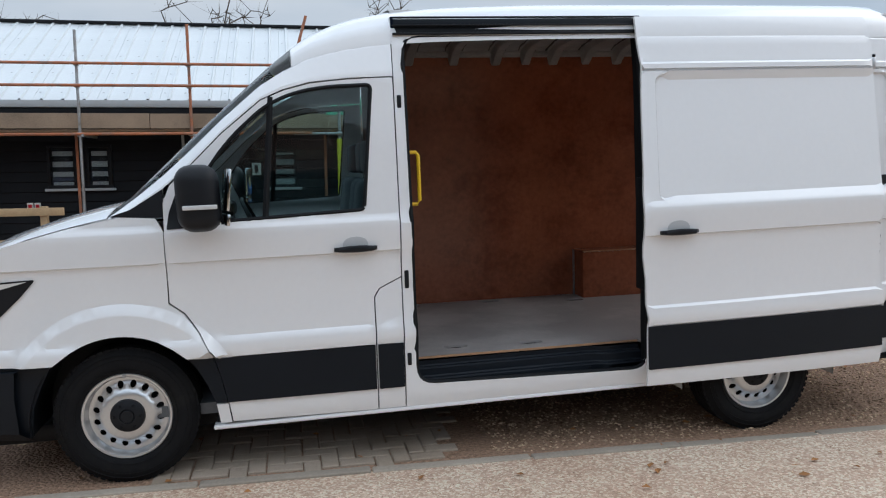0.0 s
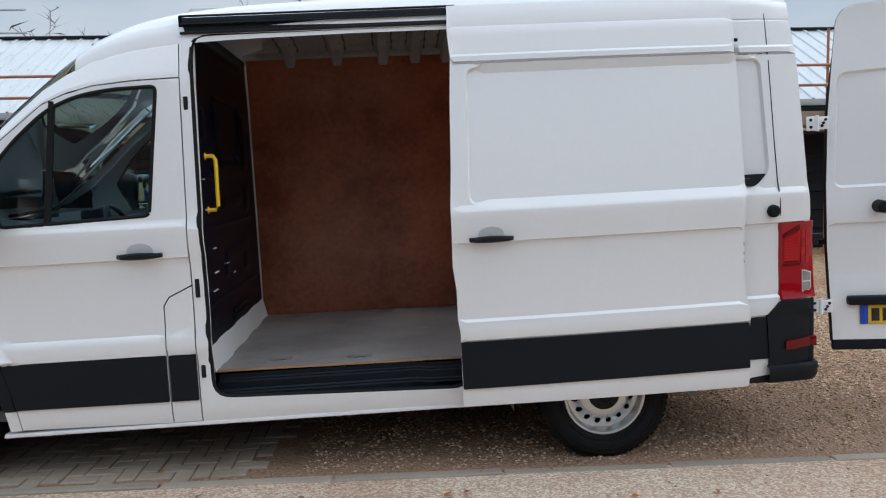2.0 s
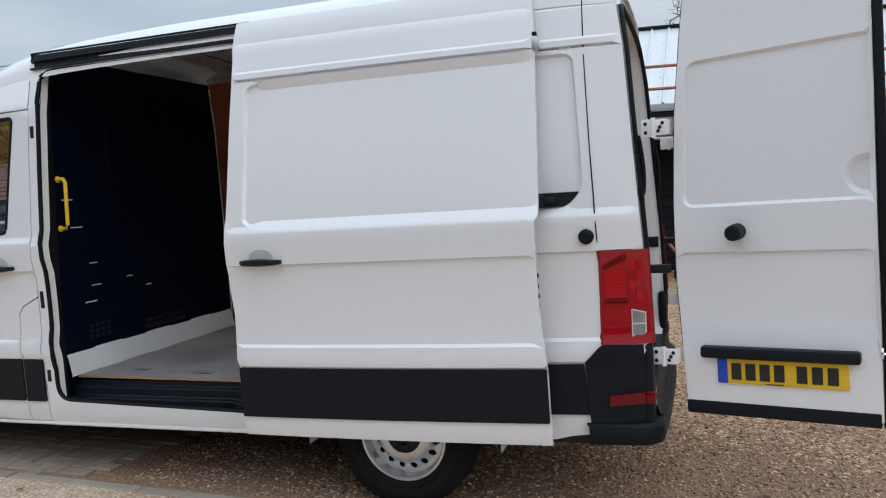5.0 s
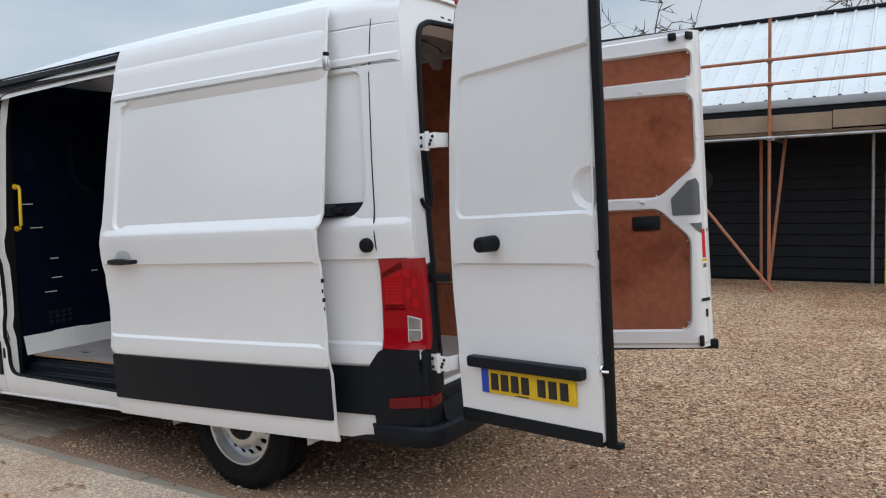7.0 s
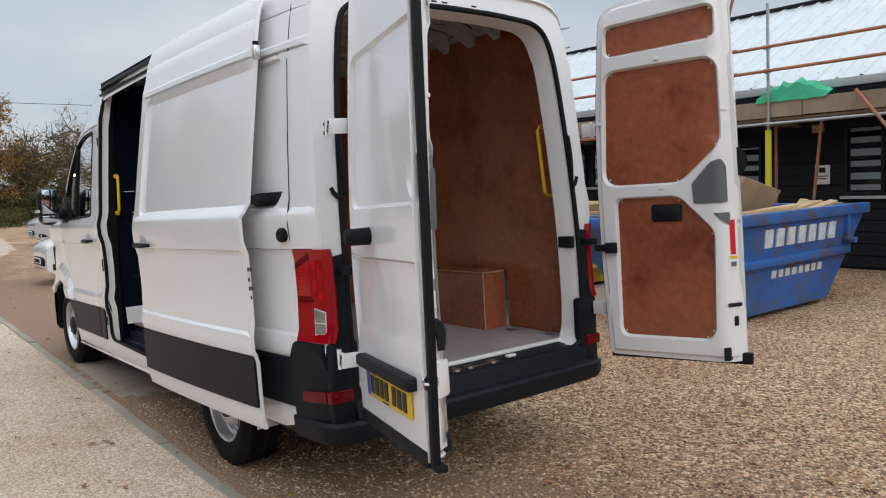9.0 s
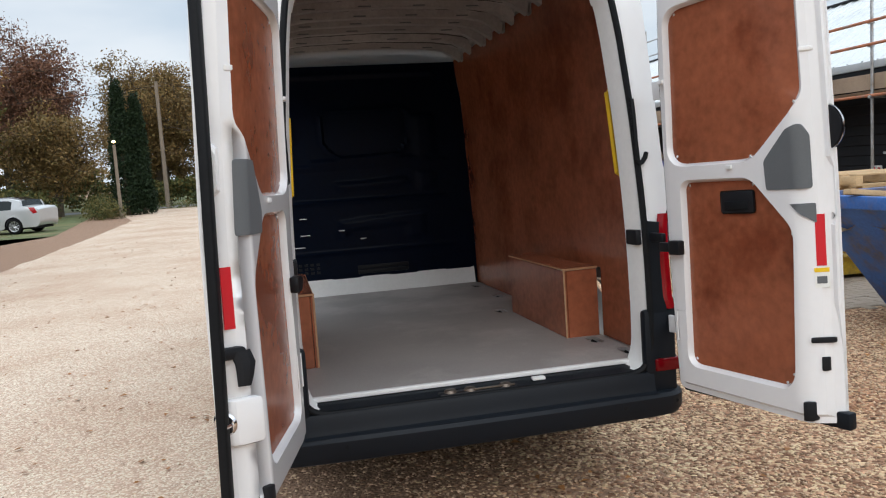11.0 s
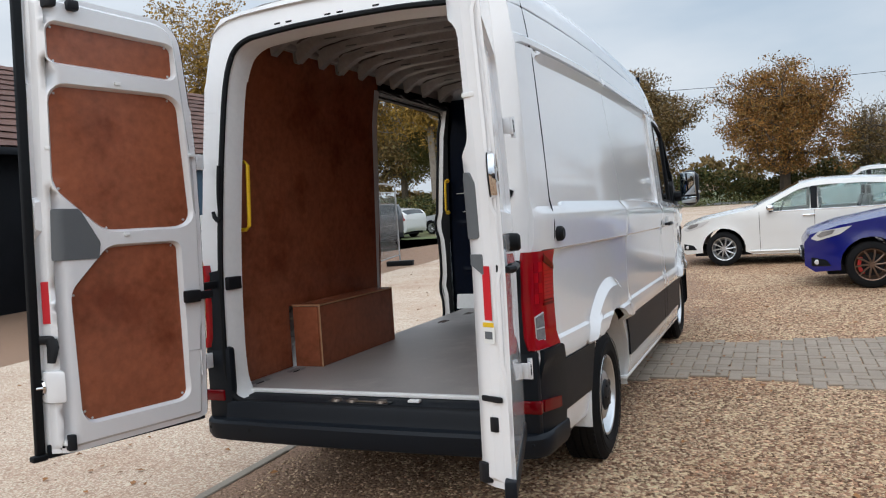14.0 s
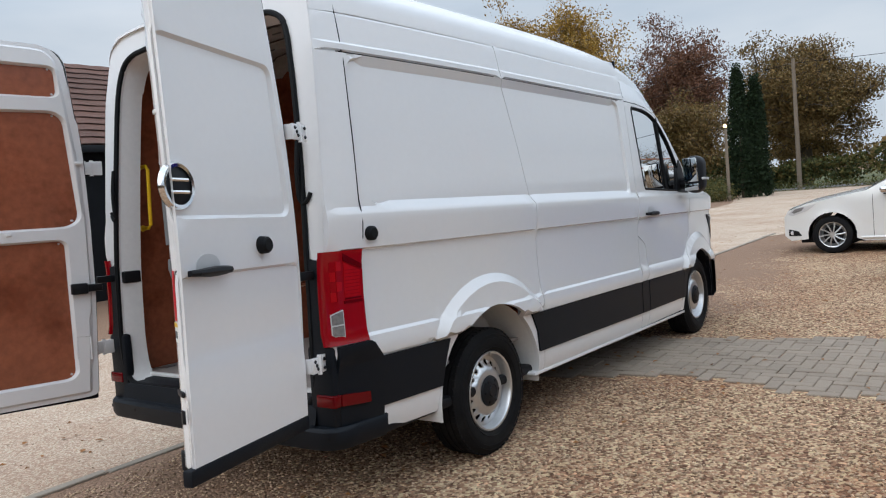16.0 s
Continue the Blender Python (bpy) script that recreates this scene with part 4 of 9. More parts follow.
# ---- door furniture
def bow_handle(parent, s, x0, x1, z, place):
    """A pull handle on the outer skin; place(x, z, d) gives points on the skin, d metres in."""
    bm = bmesh.new()
    n = 10
    ring = []
    for i in range(n + 1):
        t = i / n
        x = x0 + (x1 - x0) * t
        e = 0.034 * min(1.0, math.sin(math.pi * min(max(t, 0.0), 1.0)) * 2.2 + 0.25)
        h = 0.016 * (0.7 + 0.5 * math.sin(math.pi * t))
        row = []
        for k in range(8):
            a = 2 * math.pi * k / 8
            row.append(bm.verts.new(place(x, z + h * math.sin(a), -e - 0.013 * math.cos(a))))
        ring.append(row)
    for A, B in zip(ring, ring[1:]):
        for k in range(8):
            bm.faces.new((A[k], A[(k + 1) % 8], B[(k + 1) % 8], B[k]))
    bm.faces.new(ring[0])
    bm.faces.new(ring[-1])
    bmesh.ops.recalc_face_normals(bm, faces=bm.faces)
    h = part("handle", bm, dark_plastic, parent, "black pull handle")
    # the cup is a flat patch; the hollow's shade is put into its grey
    cup = [(x0 + (x1 - x0) * (0.5 + 0.30 * math.cos(a)), z + 0.01 + 0.055 * max(0.0, math.sin(a)) ** 0.7) for a in np.linspace(0, math.pi, 14)]
    part("handle_cup", sheet(cup + [(x0 + (x1 - x0) * 0.2, z - 0.012), (x0 + (x1 - x0) * 0.8, z - 0.012)], lambda x, zz, d: place(x, zz, d - 0.002), step=0.02, thick=0.004, flip=s < 0), cup_mat, h, "flat handle cup with the hollow's shade as grey")


cup_mat = mat("shaded_handle_cup", (0.50, 0.51, 0.52), 0.5, var=0.03)
front_doors = [o for o in van.children if o.name.startswith("front_door")]
for s, door in zip((-1, 1), front_doors):
    P = body_point(s)
    bow_handle(door, s, 1.125, 1.355, 1.240, P)
    part("pillar_corner", sheet([(-0.01, 1.472), (0.258, 1.458), (0.262, 1.602), (0.10, 1.505)], body_point(s, out=-0.002), step=0.05, thick=0.02, flip=s < 0), dark_plastic, van)
    # mirror sail and mirror
    part("mirror_sail", sheet(rounded([(0.275, 1.395), (0.545, 1.405), (0.465, 1.63), (0.415, 1.705), (0.35, 1.63), (0.29, 1.48)], 0.01), body_point(s, out=0.006), step=0.05, thick=0.02, flip=s < 0), dark_plastic, door)
    bm = bmesh.new()
    box(bm, 0.34, 0.555, s * 1.10 - 0.085, s * 1.10 + 0.085, 1.385, 1.72, 0.08, seg=5)
    for v in bm.verts:
        v.co.x += 0.09 * (1.72 - v.co.z) * 0.3 + 0.05 * abs(v.co.y - s * 1.01)
        v.co.y += s * 0.06
    tube(bm, [(0.41, s * 1.0, 1.48), (0.44, s * 1.10, 1.48)], 0.05, 10)
    mir = part("door_mirror", bm, dark_plastic, door, "black door mirror with a chrome-grey band")
    bm = bmesh.new()
    box(bm, 0.566, 0.582, s * 1.165 - 0.075, s * 1.165 + 0.065, 1.485, 1.695, 0.006)
    bmesh.ops.rotate(bm, verts=bm.verts, cent=(0.575, s * 1.165, 1.55), matrix=Matrix.Rotation(radians(-16 * s), 3, "Z") @ Matrix.Rotation(radians(6), 3, "Y"))
    bmesh.ops.translate(bm, verts=bm.verts, vec=(0.016, 0, 0))
    part("mirror_glass", bm, mirror_mat, mir)
    bm = bmesh.new()
    box(bm, 0.570, 0.588, s * 1.165 - 0.075, s * 1.165 + 0.065, 1.41, 1.47, 0.006)
    bmesh.ops.rotate(bm, verts=bm.verts, cent=(0.575, s * 1.165, 1.55), matrix=Matrix.Rotation(radians(-16 * s), 3, "Z") @ Matrix.Rotation(radians(6), 3, "Y"))
    bmesh.ops.translate(bm, verts=bm.verts, vec=(0.016, 0, 0))
    part("mirror_glass", bm, mirror_mat, mir)
    bm = bmesh.new()
    box(bm, 0.39, 0.555, s * 1.250 - 0.008, s * 1.250 + 0.008, 1.50, 1.522, 0.004)
    part("indicator_strip", bm, lamp_clear, mir)
    # window frame line and divider
    bm = bmesh.new()
    tube(bm, [P(x, z, 0.004) for x, z in WINDOW], 0.011, 6, closed=True)
    part("window_seal", bm, rubber, door)
    bm = bmesh.new()
    a, b = P(0.775, 1.43, 0.01), P(0.832, 2.06, 0.01)
    tube(bm, [a, b], 0.018, 6)
    part("window_divider", bm, rubber, door)

# ---- sliding door, slid back along the side
def door_out(z):
    """How far the slid door stands off the body: further at its foot than at its head."""
    return table([(0.3, 0.116), (1.4, 0.112), (2.2, 0.066), (2.47, 0.052)], z)


SLIDE = [(2.900, 2.47), (2.893, 2.33), (2.902, 2.19), (2.888, 1.95), (2.876, 1.60), (2.864, 1.40), (2.864, 1.10), (2.880, 0.97), (2.880, 0.82), (2.890, 0.74), (2.893, 0.338), (4.487, 0.328), (4.482, 0.72), (4.462, 0.86), (4.452, 1.02), (4.450, 1.20), (4.452, 1.375), (4.468, 1.40), (4.466, 1.60), (4.462, 2.12), (4.470, 2.16), (4.456, 2.33), (4.441, 2.47)]
INSET_S = rounded([(2.985, 2.128), (2.965, 1.420), (4.9, 1.420), (4.9, 2.128)], 0.05)
PS = body_point(-1, INSET_S, out=door_out)
sd = part("sliding_door", sheet(SLIDE, PS, lines=[grown(INSET_S, 0.004), grown(INSET_S, -0.008)], us=xlines(2.87, 4.5, 0.05), vs=ZLINES, step=0.05, thick=0.018, flip=True), white_paint, van, "white sliding door slid fully back", smooth=20)
strip(rounded([(2.891, 0.693), (4.477, 0.693), (4.482, 0.440), (2.895, 0.440)], 0.006), -1, lambda z: door_out(z) + 0.012, sd)
bow_handle(sd, -1, 2.955, 3.185, 1.236, PS)
bm = bmesh.new()
for dx, z in ((0.0, 1.125), (0.012, 1.125), (0.0, 1.075), (0.0, 1.03), (0.012, 1.03), (0.004, 0.985)):
    y = PS(4.450, z, 0.006)[1]
    box(bm, 4.448, 4.456, y + dx - 0.004, y + dx + 0.004, z - 0.010, z + 0.010, 0.002)
pieces("lock_bolt", bm, dark_plastic, sd)
bm = bmesh.new()
y = PS(4.45, 2.20, 0.012)[1]
box(bm, 4.450, 4.476, y - 0.012, y + 0.022, 2.145, 2.215, 0.005)
box(bm, 4.469, 4.484, y - 0.004, y + 0.016, 2.160, 2.200, 0.004)
part("door_buffer", bm, steel_mat, sd, "grey metal buffer plate")
bm = bmesh.new()
box(bm, 4.454, 4.474, y - 0.010, y + 0.018, 2.217, 2.235, 0.004)
part("buffer_cap", bm, rubber, sd)
bm = bmesh.new()
box(bm, 2.885, 2.90, -1.06, -0.97, 0.90, 1.55, 0.006)
part("door_seal", bm, rubber, sd)
# rails that carry it
bm = bmesh.new()
box(bm, 1.50, 2.95, -0.90, -0.84, 2.385, 2.47, 0.01)
rail = part("upper_rail", bm, black_trim, van)
for y0, y1, z0, z1 in ((-0.90, -0.885, 2.472, 2.482), (-0.925, -0.902, 2.380, 2.392), (-0.918, -0.902, 2.428, 2.436)):
    bm = bmesh.new()
    box(bm, 1.50, 2.95, y0, y1, z0, z1, 0.003)
    part("rail_lip", bm, dark_plastic, rail)
part("rail_cover", sheet(rounded([(1.497, 2.468), (1.525, 2.388), (2.96, 2.388), (2.96, 2.468)], 0.01), body_point(-1, out=0.003), step=0.06, thick=0.02, flip=True), rubber, van, "black upper rail recess")
part("middle_rail", sheet(rounded([(4.36, 1.43), (4.36, 1.495), (4.64, 1.495), (4.60, 1.450), (4.57, 1.43)], 0.008), body_point(-1, out=-0.006), step=0.05, thick=0.02, flip=True), dark_plastic, van, "black mid rail in the quarter panel")
bm = bmesh.new()
box(bm, 4.42, 4.53, -0.985, -0.94, 1.447, 1.475, 0.006)
box(bm, 4.44, 4.48, -1.02, -0.94, 1.437, 1.487, 0.006)
part("door_roller", bm, dark_plastic, van)
# opening seal, striker plates and hinges on the pillar
bm = bmesh.new()
PB = body_point(-1)
tube(bm, [PB(x, z, 0.012) for x, z in resample(OPENING, 0.08)], 0.014, 6, closed=True)
part("opening_seal", bm, rubber, van)
for z, h in ((2.02, 0.07), (1.05, 0.10), (0.60, 0.07)):
    bm = bmesh.new()
    x, y, _ = PB(1.515, z, 0)
    box(bm, x - 0.012, x + 0.012, y - 0.006, y + 0.01, z - h / 2, z + h / 2, 0.005)
    part("striker", bm, dark_plastic, van)
# step well inside the side door: tray, riser with two pressed ledges, a moulded end, pale brackets and bolts
bm = bmesh.new()
rows = []
prof = [(-0.965, 0.405), (-0.955, 0.392), (-0.915, 0.388), (-0.905, 0.400), (-0.900, 0.440), (-0.892, 0.447), (-0.862, 0.447), (-0.855, 0.455), (-0.850, 0.492), (-0.842, 0.499), (-0.815, 0.499), (-0.808, 0.506), (-0.806, 0.530)]
for x in np.linspace(1.55, 2.96, 25):
    k = smoothstep(2.66, 2.74, x)
    rows.append([bm.verts.new((x, y - (0.035 * k if z > 0.43 else 0.0), z)) for y, z in prof])
for A, B in zip(rows, rows[1:]):
    for k in range(len(A) - 1):
        bm.faces.new((A[k], B[k], B[k + 1], A[k + 1]))
well = part("step_well", bm, black_trim, van, smooth=30)
for x, w in ((1.60, 0.17), (2.12, 0.07), (2.70, 0.05)):
    bm = bmesh.new()
    box(bm, x, x + w, -0.952, -0.915, 0.389, 0.408, 0.006)
    part("step_bracket", bm, steel_mat, well, "pale metal bracket")
for x in (1.72, 2.02, 2.32, 2.62, 2.88):
    bm = bmesh.new()
    lathe(bm, [(0.0, 0.006), (0.008, 0.006), (0.010, 0.0)], (x, -0.902, 0.42), "y", 10, -1)
    part("trim_bolt", bm, rubber, well)

# ---- rear quarter: lock buttons, tail lamps, bumper
for s in (-1, 1):
    P = body_point(s)
    bm = bmesh.new()
    x, y, z = P(4.665, 1.287, 0)
    lathe(bm, [(0.0, 0.03), (0.024, 0.03), (0.034, 0.02), (0.036, -0.01)], (x, y, z), "y", 20, s)
    part("door_buffer", bm, rubber, van)
    # pillar seam
    seam = [(4.67, 2.46), (4.675, 2.13), (4.69, 1.7), (4.715, 1.218)]
    bm = bmesh.new()
    tube(bm, [P(table([(q[1], q[0]) for q in seam[::-1]], zz), zz, 0.001) for zz in np.linspace(1.218, 2.46, 22)], 0.0035, 5)
    part("pillar_seam", bm, rubber, van)
    bm = bmesh.new()
    tube(bm, [P(4.25 + 0.10 * i if s < 0 else 1.5 + 0.20 * i, 2.158, 0.003) for i in range(5 if s < 0 else 17)], 0.004, 5)
    part("gutter_seam", bm, rubber, van)
    # lamp body wrapping from the side to the rear
    lampz = [0.775, 0.80, 0.9, 1.0, 1.1, 1.185, 1.21]

    def lamp_ring(x0, z0, z1, proud):
        bm = bmesh.new()
        rows = []
        for z in np.linspace(z0, z1, 9):
            xe = table([(0.75, 4.938), (1.2, 4.922)], z) + proud
            we = half_width(4.90, z)
            row = []
            for k in range(5):
                x = x0 + (4.87 - x0) * k / 4
                row.append((x, s * (half_width(x, z) + proud), z))
            row += [(4.90, s * (we + proud), z), (xe - 0.012, s * (we + proud * 0.3), z), (xe, s * (we - 0.012), z), (xe + 0.002, s * (we - 0.030), z)]
            rows.append([bm.verts.new(p) for p in row])
        for A, B in zip(rows, rows[1:]):
            for k in range(len(A) - 1):
                bm.faces.new((A[k], A[k + 1], B[k + 1], B[k]))
        edge = [v for v in bm.verts if v.is_boundary]
        r = bmesh.ops.extrude_edge_only(bm, edges=[e for e in bm.edges if e.is_boundary])
        for v in [g for g in r["geom"] if isinstance(g, bmesh.types.BMVert)]:
            v.co.x -= 0.02
            v.co.y -= s * 0.02
        bmesh.ops.recalc_face_normals(bm, faces=bm.faces)
        return bm

    lamp = part("tail_lamp", lamp_ring(4.722, 0.785, 1.217, 0.012), lamp_red, van, "red wrap-round tail lamp")
    # bright stop panel with fine ribs, slanted cover above, dark frame, clear two-cell reversing lens at the rear edge
    def lens(name, outline, out, material, label="", thick=0.004):
        return part(name, sheet(outline, body_point(s, out=out), step=0.03, thick=thick, flip=s < 0), material, lamp, label)

    lens("stop_panel", [(4.740, 1.000), (4.832, 1.000), (4.832, 1.165), (4.740, 1.120)], 0.0150, lamp_bright, "bright red stop lamp panel", 0.006)
    for k in range(8):
        z = 1.012 + 0.016 * k
        lens("lens_rib", [(4.744, z), (4.828, z), (4.828, z + 0.004), (4.744, z + 0.004)], 0.0165, lamp_red)
    lens("lens_cover", [(4.730, 1.128), (4.734, 1.150), (4.836, 1.205), (4.836, 1.172)], 0.0190, lamp_dark, "", 0.010)
    lens("lens_frame", [(4.735, 0.972), (4.840, 0.972), (4.840, 0.984), (4.735, 0.984)], 0.0165, lamp_dark, "", 0.006)
    lens("lens_cell", [(4.740, 0.990), (4.832, 0.990), (4.832, 0.996), (4.740, 0.996)], 0.0150, lamp_dark)
    # dark and bright cells in turn along the rear half
    for i in range(2):
        for j in range(4):
            z = 0.985 + 0.047 * j
            x = 4.848 + 0.030 * i
            lens("lens_cell", rounded([(x, z), (x + 0.026, z), (x + 0.026, z + 0.043), (x, z + 0.043)], 0.003), 0.0155, lamp_bright if (i + j) % 2 else lamp_red)
    frame_of = [(4.852, 0.818), (4.916, 0.824), (4.916, 0.928), (4.852, 0.946)]
    rv = lens("reversing_lens", rounded(frame_of, 0.004), 0.0165, lamp_clear, "clear reversing lens in a bright frame")
    for pts in ([(4.857, 0.824), (4.911, 0.829), (4.911, 0.872), (4.857, 0.874)], [(4.857, 0.881), (4.911, 0.879), (4.911, 0.924), (4.857, 0.940)]):
        part("reflector_cell", sheet(rounded(pts, 0.003), body_point(s, out=0.0190), step=0.03, thick=0.003, flip=s < 0), lamp_cell, rv, "smoky grey reflector cell")

# bumper: side corners and the step across the rear
def bumper_plan(n=60):
    pts = []
    for i in range(n + 1):
        u = -1 + 2 * i / n
        a = abs(u)
        if a < 0.70:
            y, x = u / 0.70 * 0.83, 4.985 + 0.02 * (1 - (a / 0.7) ** 2)
        elif a < 0.84:
            t = (a - 0.70) / 0.14 * math.pi / 2
            y, x = math.copysign(0.83 + 0.12 * math.sin(t), u), 4.865 + 0.12 * math.cos(t)
        else:
            y, x = math.copysign(0.95 + 0.015 * (a - 0.84) / 0.16, u), 4.865 - 0.22 * (a - 0.84) / 0.16
        pts.append((x, y))
    return pts


bm = bmesh.new()
rows = []
for x, y in bumper_plan():
    ins = 0.97
    rows.append([bm.verts.new(p) for p in ((4.70 + (x - 4.70) * 0.9, y * 0.93, 0.298), (4.70 + (x - 4.70) * 0.97, y * 0.985, 0.308), (x, y, 0.335), (x, y * 1.002, 0.393), (x - 0.012, y * 0.995, 0.409), (x - 0.06 if abs(y) < 0.9 else x - 0.01, y * 0.985, 0.413))])
for A, B in zip(rows, rows[1:]):
    for k in range(5):
        bm.faces.new((A[k], B[k], B[k + 1], A[k + 1]))
bumper = part("rear_bumper", bm, black_trim, van, "black plastic rear bumper with a step")
for y in (-0.62, -0.25, 0.25, 0.62, -0.88, 0.88):
    bm = bmesh.new()
    lathe(bm, [(0.0, 0.003), (0.009, 0.003), (0.011, 0.0)], (4.992 if abs(y) < 0.8 else 4.972, y, 0.368), "x", 12)
    part("parking_sensor", bm, rubber, bumper)
for s in (-1, 1):
    CORNER = [(4.635, 0.70), (4.70, 0.770), (4.72, 0.783), (4.90, 0.778), (4.915, 0.385), (4.655, 0.385)]
    strip(CORNER, s, 0.02, bumper, "bumper_corner")
    strip(rounded([(4.745, 0.495), (4.745, 0.545), (4.90, 0.558), (4.905, 0.505)], 0.006), s, 0.034, bumper, "reflector", lamp_dark)
    bm = bmesh.new()
    w = half_width(4.90, 0.6)
    box(bm, 4.885, 4.94, min(s * 0.755, s * (w + 0.018)), max(s * 0.755, s * (w + 0.018)), 0.385, 0.785, 0.02)
    part("bumper_corner_back", bm, black_trim, bumper)
    bm = bmesh.new()
    box(bm, 4.90, 4.947, min(s * 0.80, s * (w + 0.028)), max(s * 0.80, s * (w + 0.028)), 0.50, 0.56, 0.008)
    part("reflector", bm, lamp_dark, bumper)
bm = bmesh.new()
rows = []
for y in np.linspace(-0.79, 0.79, 17):
    rows.append([bm.verts.new(p) for p in ((4.98, y, 0.410), (4.958, y, 0.418), (4.948, y, 0.45), (4.944, y, 0.482), (4.936, y, 0.500), (4.915, y, 0.507), (4.86, y, 0.509), (4.845, y, 0.515), (4.80, y, 0.517), (4.78, y, 0.518))])
for A, B in zip(rows, rows[1:]):
    for k in range(9):
        bm.faces.new((A[k], A[k + 1], B[k + 1], B[k]))
bmesh.ops.recalc_face_normals(bm, faces=bm.faces)
sill = part("rear_sill_cover", bm, black_trim, van, "black plastic loading sill")
bm = bmesh.new()
box(bm, 4.865, 4.92, -0.20, 0.15, 0.504, 0.515, 0.004)
part("latch_plate", bm, dark_plastic, sill)
bm = bmesh.new()
for y in (-0.15, -0.06, 0.10):
    lathe(bm, [(0.0, 0.014), (0.024, 0.012), (0.03, 0.0)], (4.892, y, 0.514), "z", 14)
box(bm, 4.905, 4.912, -0.09, 0.14, 0.516, 0.524, 0.002)
pieces("latch_striker", bm, mat("oily_steel", (0.14, 0.115, 0.095), 0.4, metal=0.7, var=0.3), sill)
bm = bmesh.new()
box(bm, 4.845, 4.88, 0.235, 0.295, 0.514, 0.528, 0.004)
part("striker_tag", bm, inner_white, sill)

# rear frame with its opening
def frame_x(z):
    return table([(0.32, 4.905), (0.75, 4.928), (1.2, 4.913), (1.75, 4.875), (2.15, 4.848), (2.60, 4.79)], z)


def frame_y(z):
    return half_width(table([(0.32, 4.90), (0.75, 4.925), (1.2, 4.91), (1.75, 4.872), (2.15, 4.845), (2.47, 4.80)], z), z)


half = [(frame_y(z) - 0.002, z) for z in (0.40, 0.6, 0.9, 1.2, 1.5, 1.8, 2.1, 2.3, 2.40, 2.46)] + [(0.76, 2.515), (0.62, 2.535), (0.4, 2.55), (0.0, 2.555)]
FRAME = half + [(-y, z) for y, z in half[-2::-1]]
hole = [(0.66, 0.495), (0.725, 0.515), (0.758, 0.60), (0.760, 1.0), (0.752, 1.35), (0.735, 1.7), (0.705, 2.05), (0.68, 2.22), (0.64, 2.33), (0.56, 2.375), (0.3, 2.395), (0.0, 2.40)]
HOLE = hole + [(-y, z) for y, z in hole[-2::-1]]
HOLE = rounded([(y * 1.03, z) for y, z in HOLE], 0.09)
rear_frame = part("rear_frame", sheet(FRAME, lambda y, z, d: (frame_x(z) - d, y, z), holes=[HOLE], step=0.05, thick=0.02), white_paint, van)
bm = bmesh.new()
rows = []
for y, z in resample(HOLE, 0.06):
    ny = y * 0.985
    rows.append([bm.verts.new(p) for p in ((frame_x(z) - 0.018, y, z), (frame_x(z) - 0.05, y * 0.985, z - (0.008 if z > 2.2 else 0)), (frame_x(z) - 0.13, y * 0.972, z - (0.02 if z > 2.2 else 0)))])
for A, B in zip(rows, rows[1:] + rows[:1]):
    for k in range(2):
        bm.faces.new((A[k], B[k], B[k + 1], A[k + 1]))
part("door_jamb", bm, inner_white, van)
bm = bmesh.new()
tube(bm, [(frame_x(z) + 0.006, y * 1.012, z + (0.006 if z > 2.2 else 0)) for y, z in resample(HOLE, 0.06)], 0.015, 7, closed=True)
part("opening_seal", bm, rubber, van)
for s in (-1, 1):
    lf, rt = 0.022, 0.0
    tr = [(s * (0.775 + lf), 0.46), (s * (frame_y(0.6) - 0.01 - rt), 0.46), (s * (frame_y(1.2) - 0.012 - rt), 1.175), (s * (0.772 + lf), 1.19)]
    part("pillar_trim", sheet(tr, lambda y, z, d: (frame_x(z) + 0.012 - d, y, z), step=0.08, thick=0.015, flip=s < 0), black_trim, van)
    # grab strap on the pillar
    bm = bmesh.new()
    pts = []
    for i in range(15):
        t = i / 14
        pts.append((frame_x(1.5) + 0.004 + 0.020 * math.sin(math.pi * t), s * (0.766 + 0.060 * smoothstep(0.70, 1.0, t)), 1.735 - 0.30 * min(1, t * 1.25) + (0.06 * max(0, (t - 0.8) / 0.2))))
    tube(bm, pts, 0.0115, 8)
    part("grab_strap", bm, rubber, van)
    # door check strap
    bm = bmesh.new()
    box(bm, 4.80, 5.03, s * (0.80 + lf) - 0.012, s * (0.80 + lf) + 0.012, 1.095, 1.135, 0.006)
    box(bm, 4.79, 4.90, s * 0.775 - 0.02, s * 0.775 + 0.02, 1.08, 1.15, 0.008)
    part("door_check", bm, dark_plastic, van)
# high brake lamp
bm = bmesh.new()
box(bm, 4.775, 4.805, -0.24, 0.24, 2.535, 2.565, 0.008)
part("high_brake_lamp", bm, lamp_red, van, "slim red high-level brake lamp")
bm = bmesh.new()
for y in (-0.42, -0.35, -0.12, -0.05, 0.15):
    box(bm, 4.79, 4.812, y, y + 0.04, 2.425, 2.44, 0.003)
part("header_slot", bm, rubber, van)

for o in list(van.children_recursive):
    if o.type == "MESH":
        sh = Matrix.Identity(4)
        sh[2][0], sh[2][3] = SHEAR, -1.5 * SHEAR
        o.data.transform(sh)

# ---- rear doors, both folded back
def door_mesh(outline, holes, out, thick, lean=0.048, **kw):
    return sheet(outline, lambda u, z, d: (u, out - lean * (z - 0.75) - d, z), holes=holes, flip=True, **kw, thick=thick)


